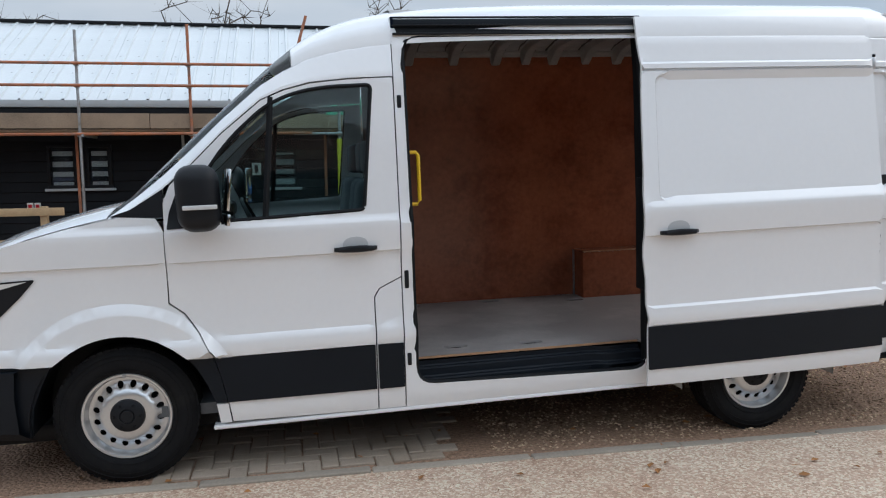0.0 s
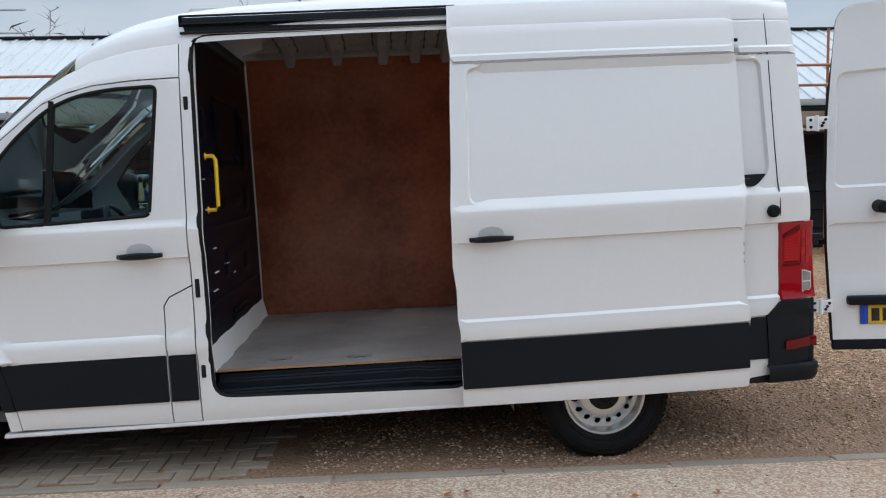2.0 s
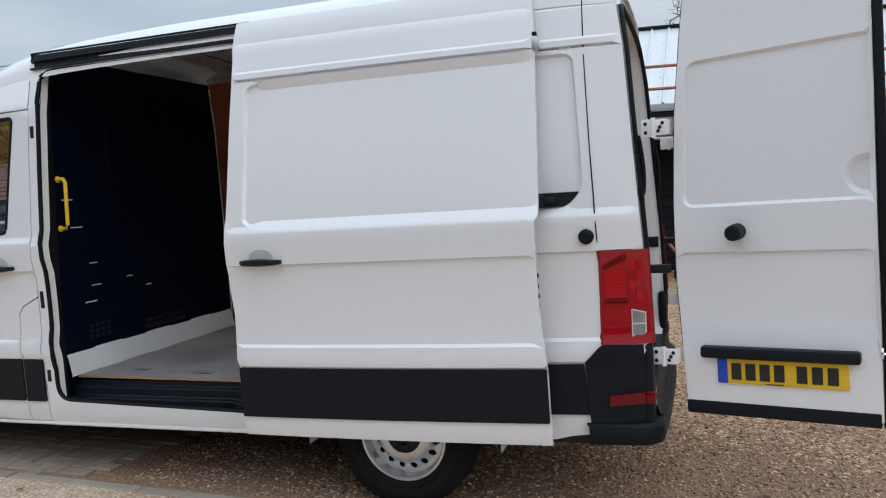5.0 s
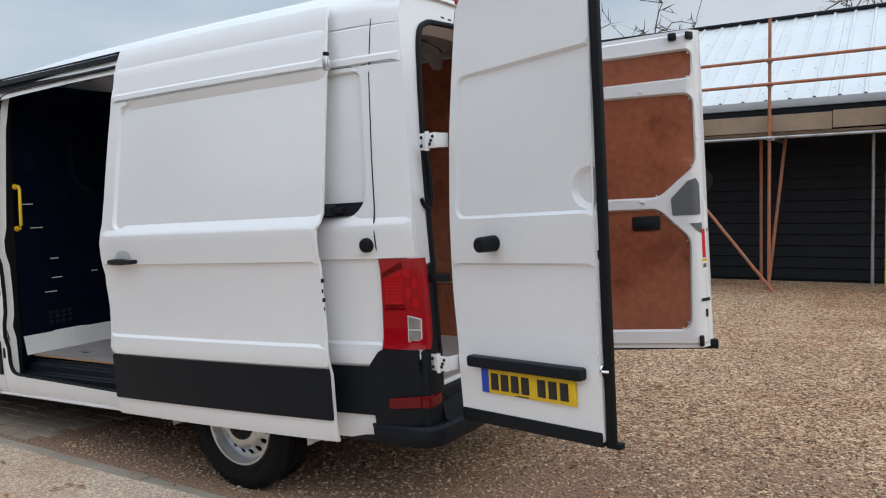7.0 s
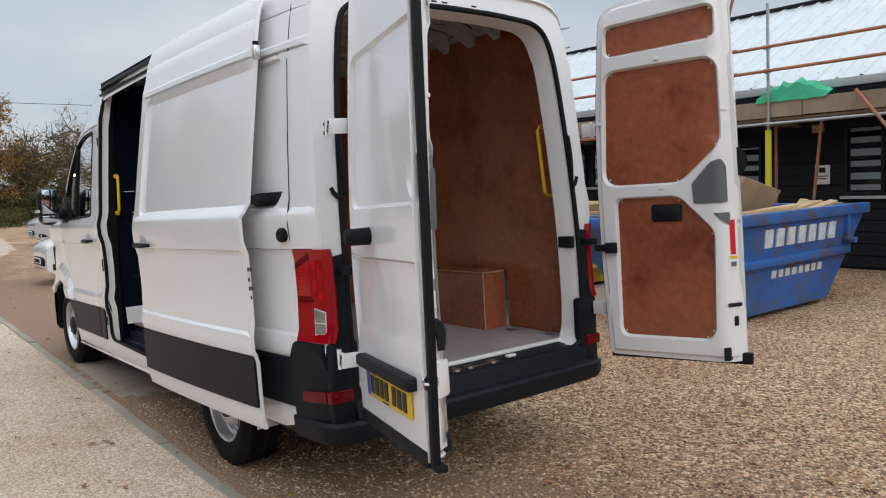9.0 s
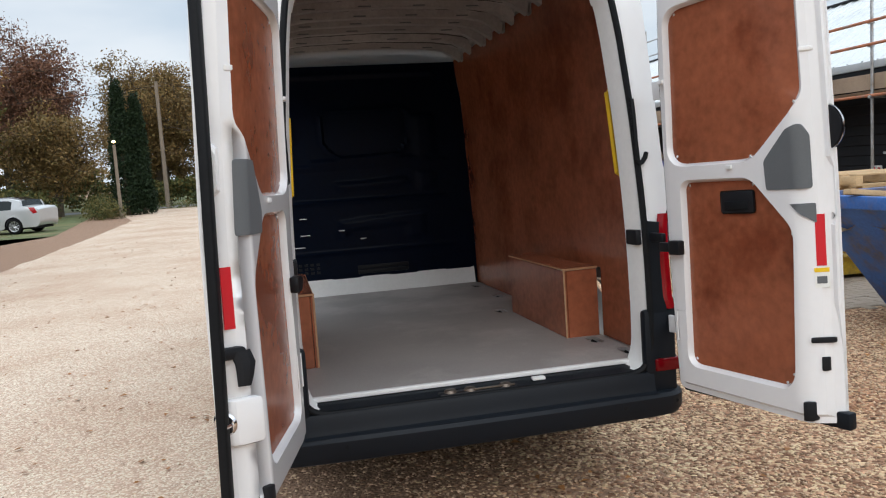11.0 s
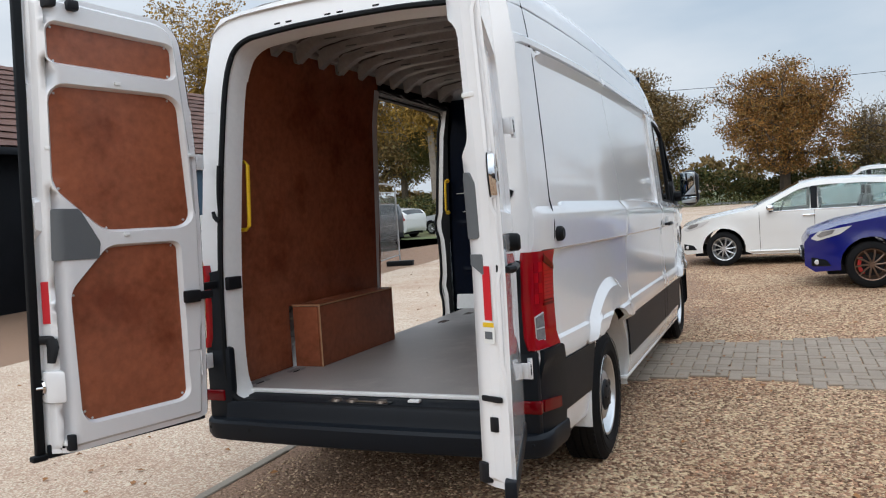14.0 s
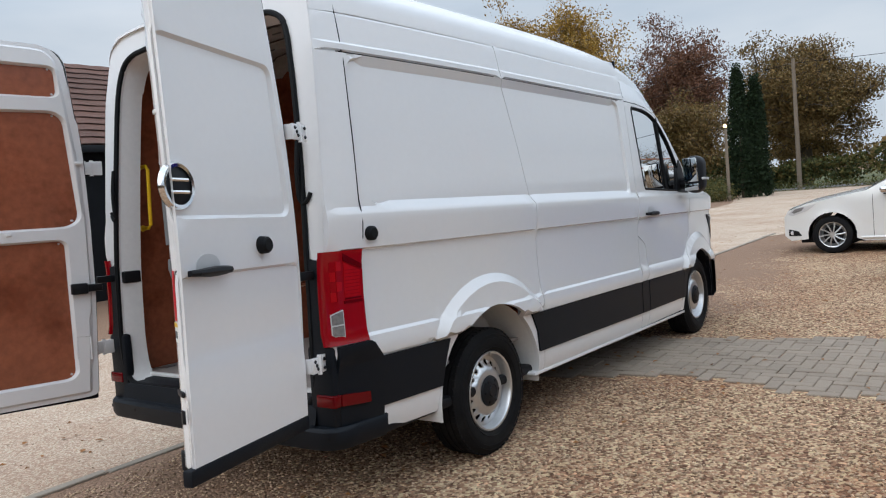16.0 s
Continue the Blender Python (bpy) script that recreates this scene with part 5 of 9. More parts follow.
P1 = rounded([(0.170, 2.385), (0.163, 2.232), (0.762, 2.232), (0.765, 2.392)], 0.035)
P2 = rounded([(0.150, 2.145), (0.108, 1.522), (0.54, 1.515), (0.762, 1.70), (0.765, 2.132)], [0.07, 0.08, 0.05, 0.05, 0.07])
P3 = rounded([(0.168, 1.442), (0.160, 0.678), (0.66, 0.678), (0.692, 0.72), (0.71, 1.247), (0.528, 1.435)], [0.04, 0.05, 0.04, 0.03, 0.04, 0.04])
OUTLINE = rounded([(0.085, 0.56), (0.075, 0.80), (0.060, 1.15), (0.062, 1.5), (0.080, 1.9), (0.115, 2.25), (0.145, 2.505), (0.874, 2.52), (0.874, 0.56)], [0.04, 0.02, 0.02, 0.02, 0.02, 0.1, 0.11, 0.02, 0.02])
OUTLINE_R = [(min(u, 0.838), z) for u, z in OUTLINE]
DOOR_INSET = rounded([(0.14, 2.128), (0.105, 1.487), (1.2, 1.487), (1.2, 2.155)], 0.05)


def rear_door(s, ang, hinge, axis, OUTLINE):
    """Built as if hinged at the origin and opened flat along +x, with the outer skin towards -y."""
    d = new("rear_door")
    d.parent = van
    w = Vector(axis).normalized()
    u = Vector((math.cos(radians(ang)), math.sin(radians(ang)), 0))
    u = (u - w * u.dot(w)).normalized()
    n = w.cross(u)
    m = Matrix((u, n, w)).transposed().to_4x4()
    d.matrix_local = van.matrix_world.inverted() @ Matrix.Translation(hinge) @ m @ Matrix.Translation((0, 0, -0.80)) @ Matrix.Diagonal((1, -s, 1, 1))
    tagged(d, "open white rear door lined with plywood panels" if s < 0 else "open white rear door with a round badge and a handle")
    lean = 0.0

    def outer(u, z, dd):
        w = 0.0
        e = edge_dist((u, z), DOOR_INSET) * (1 if inside((u, z), DOOR_INSET) else -1)
        w += 0.016 * min(1.0, max(0.0, (e + 0.006) / 0.014))
        w += 0.012 * smoothstep(1.280, 1.272, z) * smoothstep(0.80, 0.97, z)
        w -= 0.006 * smoothstep(0.985, 0.955, z)
        if s < 0:
            w += 0.022 * smoothstep(0.085, 0.062, math.hypot(u - 0.842, z - 1.582))
        return (u, -0.012 + w + lean * (z - 0.75) + dd, z)

    zs = [0.58, 0.64, 0.7, 0.78, 0.86, 0.92, 0.95, 0.97, 0.99, 1.04, 1.1, 1.18, 1.24, 1.265, 1.271, 1.276, 1.281, 1.3, 1.36, 1.42, 1.46, 1.475, 1.482, 1.492, 1.50, 1.52, 1.56, 1.6, 1.64, 1.7, 1.78, 1.86, 1.94, 2.02, 2.08, 2.11, 2.125, 2.135, 2.145, 2.155, 2.17, 2.2, 2.28, 2.36, 2.44]
    part("outer_skin", sheet(OUTLINE, outer, lines=[grown(resample(DOOR_INSET, 0.05), d) for d in (0.006, -0.008)] + ([[(0.842 + q * math.cos(a), 1.582 + q * math.sin(a)) for a in np.linspace(0, 6.2832, 29)[:-1]] for q in (0.062, 0.085)] if s < 0 else []), us=xlines(0.1, 0.9, 0.035), vs=zs, step=0.04, thick=0.012), white_paint, d, smooth=22)

    def inner(u, z, dd):
        g = 0.0
        for p in (P1, P2, P3):
            if inside((u, z), p):
                continue
            g = max(g, 0.0)
        r = min(edge_dist((u, z), p) for p in (P1, P2, P3))
        edge = edge_dist((u, z), OUTLINE)
        h = 0.018 * min(1.0, r / 0.012) - 0.014 * min(1.0, max(0.0, (0.034 - edge) / 0.012))
        if 0.09 < u < 0.21 and z < 0.9:
            h += 0.0
        return (u, 0.035 + h + lean * (z - 0.75) - dd, z)

    part("inner_panel", sheet(OUTLINE, inner, holes=[P1, P2, P3], us=xlines(0.1, 0.9, 0.04), vs=list(np.arange(0.54, 2.5, 0.05)), step=0.03, lines=[grown(resample(p, 0.03), 0.012) for p in (P1, P2, P3)] + [grown(resample(OUTLINE, 0.03), d) for d in (-0.022, -0.034)], thick=0.012, flip=True), white_paint, d)
    for p in (P1, P2, P3):
        pl = part("plywood_panel", sheet(p, lambda u, z, dd: (u, 0.029 + lean * (z - 0.75) - dd, z), step=0.08, thick=0.006, flip=True), ply_mat, d, "varnished red-brown plywood")
        bm = bmesh.new()
        for u, z in p[2::6]:
            c = (u * 0.97 + 0.03 * 0.48, 0.029 + lean * (z - 0.75), z * 0.985 + 0.015 * (sum(q[1] for q in p) / len(p)))
            lathe(bm, [(0.0, 0.003), (0.004, 0.003), (0.006, 0.0)], c, "y", 8)
        pieces("screw", bm, steel_mat, pl)
    # edge band, centre seal, and an added dark band for the hinge gap
    bm = bmesh.new()
    pts = [(u, 0.014 + lean * (z - 0.75), z) for u, z in resample(OUTLINE, 0.1)]
    near = [p for p in pts if p[0] < 0.2]
    for nm, sel, mt in (("door_edge", pts, white_paint), ("hinge_seal", near, rubber)):
        bm = bmesh.new()
        g = 0.003 if nm == "hinge_seal" else 0.0
        ring = [[bm.verts.new((u - g, y - 0.026, z)), bm.verts.new((u - g, y + 0.024, z))] for u, y, z in sel]
        for A, B in zip(ring, ring[1:] + ring[:1]):
            if math.dist(A[0].co, B[0].co) < 0.3:
                bm.faces.new((A[0], A[1], B[1], B[0]))
        part(nm, bm, mt, d)
    if s < 0:
        bm = bmesh.new()
        box(bm, 0.875, 0.915, -0.016, 0.014, 0.555, 2.51, 0.008)
        for v in bm.verts:
            v.co.y += lean * (v.co.z - 0.75)
        box(bm, 0.872, 0.937, -0.012, 0.03, 0.54, 0.565, 0.006)
        part("centre_seal", bm, rubber, d)
    bm = bmesh.new()
    box(bm, 0.08, 0.866, -0.024, 0.018, 0.540, 0.602, 0.008)
    for v in bm.verts:
        v.co.y += lean * (v.co.z - 0.75)
    part("lower_strip", bm, black_trim, d)
    # buffer
    bm = bmesh.new()
    y0 = outer(0.34, 1.368, 0)[1]
    reach = 0.105 if s < 0 else 0.04
    lathe(bm, [(0.0, reach), (0.026, reach), (0.034, reach - 0.009), (0.037, -0.005)], (0.335, y0, 1.368), "y", 20, -1)
    part("door_buffer", bm, rubber, d)
    # hinges: two leaves about a pin outside the skin, with a web back to the door
    y0 = -0.082 if s < 0 else -0.044
    for z in (1.855, 0.812):
        bm = bmesh.new()
        box(bm, -0.052, 0.002, y0 - 0.004, y0 + 0.008, z - 0.04, z + 0.04, 0.004)
        box(bm, 0.008, 0.066, y0 - 0.008, y0 + 0.006, z - 0.036, z + 0.036, 0.004)
        box(bm, 0.054, 0.066, y0 + 0.004, -0.004, z - 0.034, z + 0.034, 0.003)
        tube(bm, [(0.005, y0 - 0.004, z - 0.045), (0.005, y0 - 0.004, z + 0.045)], 0.011, 8)
        h = part("hinge", bm, white_paint, d)
        bm = bmesh.new()
        for u, dz in ((-0.03, 0.02), (-0.03, -0.02), (0.036, 0.0), (0.048, 0.018), (0.028, -0.016)):
            lathe(bm, [(0.0, 0.004), (0.007, 0.004), (0.009, 0.0)], (u, y0 - 0.008, z + dz), "y", 8, -1)
        pieces("hinge_bolt", bm, dark_plastic, h)
    # inner furniture
    if s < 0:
        GREY = [(0.785, 1.61), (0.665, 1.61), (0.572, 1.46), (0.582, 1.388), (0.79, 1.388)]
    else:
        GREY = [(0.765, 1.62), (0.715, 1.605), (0.61, 1.50), (0.615, 1.395), (0.785, 1.393), (0.785, 1.58)]
        part("felt_patch", sheet(rounded([(0.715, 1.342), (0.79, 1.342), (0.79, 1.272)], 0.006), lambda u, z, dd: (u, 0.0565 + lean * (z - 0.75) - dd, z), step=0.02, thick=0.010, flip=True), grey_patch, d, "grey felt patch")
    part("felt_patch", sheet(rounded(GREY, 0.012), lambda u, z, dd: (u, 0.0565 + lean * (z - 0.75) - dd, z), step=0.02, thick=0.010, flip=True), grey_patch, d, "grey felt patch")
    part("reflector_strip", sheet([(0.816, 1.302), (0.836, 1.302), (0.836, 1.122), (0.816, 1.122)], lambda u, z, dd: (u, 0.0535 + lean * (z - 0.75) - dd, z), step=0.2, thick=0.002, flip=True), red_refl, d, "red reflective strip")
    bm = bmesh.new()
    box(bm, 0.03, 0.15, 0.045, 0.075, 1.152, 1.192, 0.006)
    box(bm, 0.10, 0.16, 0.05, 0.085, 1.142, 1.202, 0.006)
    for v in bm.verts:
        v.co.y += lean * (v.co.z - 0.75)
    part("check_bracket", bm, dark_plastic, d)
    for u, z in ((0.46, 2.172), (0.44, 1.49), (0.10, 1.87), (0.79, 1.87)):
        bm = bmesh.new()
        box(bm, u - 0.014, u + 0.014, 0.04, 0.062, z - 0.008, z + 0.008, 0.003)
        part("panel_clip", bm, inner_white, d)
    for u in (0.64, 0.74):
        bm = bmesh.new()
        box(bm, u, u + 0.05, 0.04, 0.085, 2.455, 2.50, 0.01)
        part("top_latch", bm, dark_plastic, d)
    bm = bmesh.new()
    box(bm, 0.74, 0.77, 0.03, 0.065, 0.57, 0.64, 0.006)
    part("bolt_latch", bm, dark_plastic, d)
    # creases stamped in the inner panel
    bm = bmesh.new()
    tube(bm, [(0.10, 0.052, 0.77), (0.10, 0.052, 0.90), (0.15, 0.052, 0.905), (0.152, 0.052, 0.78)], 0.004, 5)
    pieces("stamped_rib", bm, white_paint, d)
    if s < 0:
        bm = bmesh.new()
        box(bm, 0.812, 0.862, 0.05, 0.080, 1.035, 1.072, 0.012)
        tube(bm, [(0.824, 0.072, 1.055), (0.822, 0.082, 1.02), (0.828, 0.088, 0.985), (0.831, 0.088, 0.955)], [0.017, 0.017, 0.014, 0.011], 8)
        part("inner_lever", bm, dark_plastic, d, "black inside release lever")
        bm = bmesh.new()
        box(bm, 0.77, 0.872, 0.015, 0.085, 0.78, 0.92, 0.015)
        part("lock_housing", bm, white_paint, d)
        bm = bmesh.new()
        lathe(bm, [(0.0, 0.008), (0.03, 0.008), (0.034, 0.0)], (0.872, 0.052, 0.85), "x", 16)
        tube(bm, [(0.872, 0.03, 0.85), (0.90, 0.04, 0.85), (0.90, 0.066, 0.85), (0.872, 0.075, 0.85)], 0.006, 6)
        pieces("lock_striker", bm, chrome, d)
        # number plate, its light bar
        bm = bmesh.new()
        box(bm, 0.158, 0.80, -0.058, 0.0, 0.806, 0.858, 0.012)
        part("plate_light_bar", bm, black_trim, d)
        bm = bmesh.new()
        box(bm, 0.226, 0.752, -0.030, -0.020, 0.692, 0.803, 0.003)
        plate = part("number_plate", bm, plate_yellow, d, "yellow number plate with a blue band")
        bm = bmesh.new()
        box(bm, 0.226, 0.270, -0.0315, -0.027, 0.692, 0.803, 0.002)
        part("plate_band", bm, plate_blue, plate)
        for u in (0.286, 0.345, 0.404, 0.463, 0.553, 0.613, 0.673):
            bm = bmesh.new()
            box(bm, u, u + 0.042, -0.0345, -0.029, 0.71, 0.785, 0.002)
            part("plate_bar", bm, plate_black, plate)
        bm = bmesh.new()
        box(bm, 0.43, 0.50, -0.0345, -0.029, 0.695, 0.699)
        part("plate_bar", bm, plate_black, plate)
    else:
        bm = bmesh.new()
        box(bm, 0.370, 0.540, 0.03, 0.046, 1.31, 1.40, 0.012)
        hb = part("pull_recess", bm, dark_plastic, d, "black recessed pull")
        bm = bmesh.new()
        box(bm, 0.395, 0.515, 0.042, 0.052, 1.325, 1.36, 0.006)
        part("recess_lip", bm, rubber, hb)
        bow_handle(d, 1, 0.566, 0.796, 1.287, outer)
        bm = bmesh.new()
        y0 = outer(0.80, 1.60, 0)[1]
        lathe(bm, [(0.068, 0.018), (0.080, 0.02), (0.086, 0.012), (0.088, 0.0)], (0.797, y0, 1.60), "y", 32, -1)
        badge = part("badge_ring", bm, chrome, d, "round chrome badge")
        bm = bmesh.new()
        lathe(bm, [(0.0, 0.014), (0.07, 0.013), (0.084, 0.004), (0.084, -0.006), (0.0, -0.008)], (0.797, y0, 1.60), "y", 32, -1)
        part("badge_disc", bm, dark_plastic, badge)
        bm = bmesh.new()
        for dz in (0.022, -0.022):
            tube(bm, [(0.747, y0 - 0.016, 1.60 + dz), (0.847, y0 - 0.016, 1.60 + dz)], 0.007, 6)
        part("badge_bar", bm, chrome, badge)
        bm = bmesh.new()
        lathe(bm, [(0.0, 0.006), (0.012, 0.006), (0.014, 0.0)], (0.820, y0 + 0.006, 1.294), "y", 12, -1)
        part("key_lock", bm, dark_plastic, d)
        st = part("sticker", sheet([(0.812, 1.115), (0.842, 1.115), (0.842, 1.045), (0.812, 1.045)], lambda u, z, dd: (u, 0.0545 + lean * (z - 0.75) - dd, z), step=0.2, thick=0.002, flip=True), paper, d, "white sticker with a yellow head")
        part("sticker_head", sheet([(0.812, 1.115), (0.842, 1.115), (0.842, 1.10), (0.812, 1.10)], lambda u, z, dd: (u, 0.0565 + lean * (z - 0.75) - dd, z), step=0.2, thick=0.002, flip=True), plate_yellow, st)
        part("sticker_bar", sheet([(0.817, 1.085), (0.837, 1.085), (0.837, 1.06), (0.817, 1.06)], lambda u, z, dd: (u, 0.0565 + lean * (z - 0.75) - dd, z), step=0.2, thick=0.002, flip=True), grey_patch, st)
        bm = bmesh.new()
        box(bm, 0.80, 0.85, 0.045, 0.062, 0.85, 0.87, 0.004)
        box(bm, 0.82, 0.835, 0.045, 0.06, 0.75, 0.80, 0.003)
        pieces("latch_slot", bm, dark_plastic, d)
    # the skin bows inwards towards the top; the inner frame deepens from the hinge and turns out to the skin at the free edge
    edge = max(u for u, _z in OUTLINE)
    for o in d.children_recursive:
        nm = o.name.split(".")[0]
        if not o.data:
            continue
        for v in o.data.vertices:
            if nm not in OUTER_PARTS and not (nm in ("door_edge", "hinge_seal", "lower_strip") and v.co.y < 0.02):
                u = v.co.x
                if nm in FREE_EDGE_PARTS:
                    v.co.x += 0.022 if s < 0 else -0.021
                elif nm not in ("inner_panel", "door_edge", "hinge_seal", "lower_strip") or 0.1 < u < 0.8:
                    v.co.x += (0.045 if s < 0 else 0.012) * smoothstep(0.06, 0.2, u) * smoothstep(0.86, 0.76, u)
                u = v.co.x
                t = min(1.0, max(0.0, (u - (edge - 0.075)) / 0.075))
                v.co.y = (0.049 + 0.064 * min(u, 0.78)) * (1 - t) + 0.006 * t + v.co.y - 0.053
            v.co.y += 0.040 * min(1.2, max(0.0, v.co.z - 1.25) / 0.95) ** 1.4
    return d


FREE_EDGE_PARTS = ("reflector_strip", "sticker", "sticker_head", "sticker_bar", "latch_slot", "inner_lever")
OUTER_PARTS = ("outer_skin", "centre_seal", "door_buffer", "hinge", "hinge_bolt", "plate_light_bar", "number_plate", "plate_band", "plate_bar", "handle", "handle_cup", "badge_ring", "badge_disc", "badge_bar", "key_lock")
rear_door(-1, -14.8, (4.990, -0.804, 0.80), (-0.042, 0, 1), OUTLINE)
rear_door(1, 14.8, (4.990, 0.849, 0.80), (-0.042, 0, 1), OUTLINE_R)

# ---- wheels
def wheel(cx, s):
    cz = 0.352 + 0.036 - 0.0204 * cx
    w = new("wheel")
    w.parent = van
    w.matrix_local = pose(cx, s * 0.852, cz + 0.012) @ Matrix.Diagonal((1.045, 1.0, 1.045, 1))
    tagged(w, "silver steel wheel with a black hub cap")
    bm = bmesh.new()
    prof = [(0.205, 0.070), (0.225, 0.098), (0.26, 0.112), (0.30, 0.114), (0.330, 0.100), (0.345, 0.085)]
    groove = [(0.352, 0.078), (0.352, 0.052), (0.342, 0.050), (0.342, 0.044), (0.352, 0.042), (0.352, 0.014), (0.342, 0.012), (0.342, 0.004), (0.352, 0.002), (0.352, -0.030), (0.342, -0.032), (0.342, -0.040), (0.352, -0.042), (0.352, -0.078)]
    lathe(bm, prof + groove + [(r, -d) for r, d in prof[::-1]], (0, 0, 0), "y", 72, s)
    tyre = part("tyre", bm, tyre_mat, w)
    bm = bmesh.new()
    for k in range(60):
        a = 2 * math.pi * k / 60
        for y0, y1, off in ((0.054, 0.088, 0.0), (-0.088, -0.054, 0.5)):
            b = a + off * 2 * math.pi / 60
            m = Matrix.Rotation(-b, 4, "Y")
            box(bm, 0.3425, 0.3535, s * y0 if s > 0 else -y1, s * y1 if s > 0 else -y0, -0.012, 0.012, 0.0, m)
    tagged(part("tread_block", bm, tyre_mat, tyre), kind="stuff")
    for r in (0.245, 0.295, 0.318):
        bm = bmesh.new()
        lathe(bm, [(r - 0.002, 0.113), (r, 0.1165), (r + 0.002, 0.113)], (0, 0, 0), "y", 64, s)
        part("sidewall_ring", bm, tyre_mat, tyre)
    bm = bmesh.new()
    lathe(bm, [(0.188, 0.03), (0.196, 0.045), (0.200, 0.085), (0.208, 0.100), (0.218, 0.102), (0.222, 0.095), (0.215, 0.06)], (0, 0, 0), "y", 64, s)
    rim = part("rim", bm, steel_mat, w)

    def disc_depth(r):
        return table([(0.0, 0.085), (0.09, 0.085), (0.105, 0.080), (0.120, 0.086), (0.130, 0.082), (0.150, 0.052), (0.178, 0.040), (0.196, 0.045)], r)

    holes = []
    for k in range(16):
        a = 2 * math.pi * (k + 0.5) / 16
        ca, sa = math.cos(a), math.sin(a)
        holes.append([((0.158 + 0.019 * math.cos(b)) * ca - 0.016 * math.sin(b) * sa, (0.158 + 0.019 * math.cos(b)) * sa + 0.016 * math.sin(b) * ca) for b in np.linspace(0, 2 * math.pi, 9)[:-1]])
    circ = [(0.195 * math.cos(a), 0.195 * math.sin(a)) for a in np.linspace(0, 2 * math.pi, 49)[:-1]]
    part("disc", sheet(circ, lambda u, v, d: (u, s * (disc_depth(math.hypot(u, v)) - d), v), holes=holes, step=0.022, thick=0.006, flip=s > 0), steel_mat, rim, smooth=60)
    bm = bmesh.new()
    lathe(bm, [(0.0, 0.112), (0.030, 0.112), (0.034, 0.106), (0.038, 0.110), (0.060, 0.106), (0.082, 0.096), (0.088, 0.080)], (0, 0, 0), "y", 40, s)
    cap = part("hub_cap", bm, dark_plastic, w, "black plastic hub cap")
    for k in range(6):
        a = 2 * math.pi * k / 6
        bm = bmesh.new()
        lathe(bm, [(0.0, 0.109), (0.007, 0.108), (0.010, 0.100)], (0.062 * math.cos(a), 0, 0.062 * math.sin(a)), "y", 10, s)
        part("cap_stud", bm, rubber, cap)
    bm = bmesh.new()
    lathe(bm, [(0.0, -0.05), (0.19, -0.05), (0.195, 0.02)], (0, 0, 0), "y", 32, s)
    part("brake_drum", bm, dark_plastic, w)
    bm = bmesh.new()
    box(bm, -0.008, 0.008, min(s * 0.104, s * 0.108), max(s * 0.104, s * 0.108), 0.200, 0.222, 0.002)
    part("balance_weight", bm, zinc, rim)
    return w


for cx in (0.0, REAR):
    for s in (-1, 1):
        wheel(cx, s)
bm = bmesh.new()
tube(bm, [(REAR, -0.75, 0.31), (REAR, 0.75, 0.31)], 0.05, 10)
tube(bm, [(0, -0.75, 0.35), (0, 0.75, 0.35)], 0.04, 10)
part("axle", bm, dark_plastic, van)

# ---- cargo bay
FL = 0.556


def lining_y(z, s=1):
    return 0.885 - 0.038 * max(0.0, z - 0.95) - 0.03 * smoothstep(2.1, 2.45, z)


LIN = [(1.522, FL), (3.19, FL), (3.19, 0.93), (4.19, 0.93), (4.19, FL), (4.775, FL), (4.775, 0.9), (4.755, 1.7), (4.70, 2.32), (4.66, 2.50), (1.525, 2.50), (1.522, 2.0)]
part("wall_lining", sheet(LIN, lambda x, z, d: (x, lining_y(z) + d, z), step=0.12, thick=0.009, flip=True), ply_mat, van, "varnished plywood wall lining")
LINL = [(2.99, FL), (3.19, FL), (3.19, 0.93), (4.19, 0.93), (4.19, FL), (4.775, FL), (4.775, 0.9), (4.755, 1.7), (4.70, 2.32), (4.66, 2.50), (2.97, 2.50), (2.965, 1.6), (2.95, 1.2)]
part("wall_lining", sheet(LINL, lambda x, z, d: (x, -lining_y(z, -1) - d, z), step=0.12, thick=0.009), ply_mat, van, "varnished plywood wall lining")
# white inner posts that show beside the linings
for s in (1,):
    bm = bmesh.new()
    rows = []
    for z in np.linspace(FL, 2.45, 14):
        y = lining_y(z) + 0.012
        rows.append([bm.verts.new((x, s * yy, z)) for x, yy in ((1.505, y - 0.008), (1.522, y - 0.008), (1.53, y + 0.03))])
    for A, B in zip(rows, rows[1:]):
        for k in range(2):
            bm.faces.new((A[k], A[k + 1], B[k + 1], B[k]))
    part("pillar_inner", bm, inner_white, van)
bm = bmesh.new()
rows = []
for z in np.linspace(0.44, 2.39, 24):
    b = 0.02 * smoothstep(1.5, 0.9, z)
    y = lining_y(z, -1)
    rows.append([bm.verts.new((x, -yy, z)) for x, yy in ((2.94 + b, half_width(2.94, z) - 0.03), (2.925 + b, half_width(2.94, z) - 0.06), (2.93 + b, y + 0.01), (2.985 + b, y - 0.006), (3.03, y - 0.004))])
for nm, ks, mt in (("pillar_seal", (0, 1), rubber), ("pillar_inner", (2, 3), inner_white)):
    b2 = bmesh.new()
    for A, B in zip(rows, rows[1:]):
        for k in ks:
            b2.faces.new([b2.verts.new(v.co) for v in (A[k], A[k + 1], B[k + 1], B[k])])
    bmesh.ops.remove_doubles(b2, verts=b2.verts, dist=1e-5)
    part(nm, b2, mt, van)
bm.free()
bm = bmesh.new()
rows = []
for z in np.linspace(0.44, 2.39, 24):
    rows.append([bm.verts.new((x, -yy, z)) for x, yy in ((1.548, half_width(1.55, z) - 0.03), (1.556, half_width(1.55, z) - 0.07), (1.545, lining_y(z) + 0.01))])
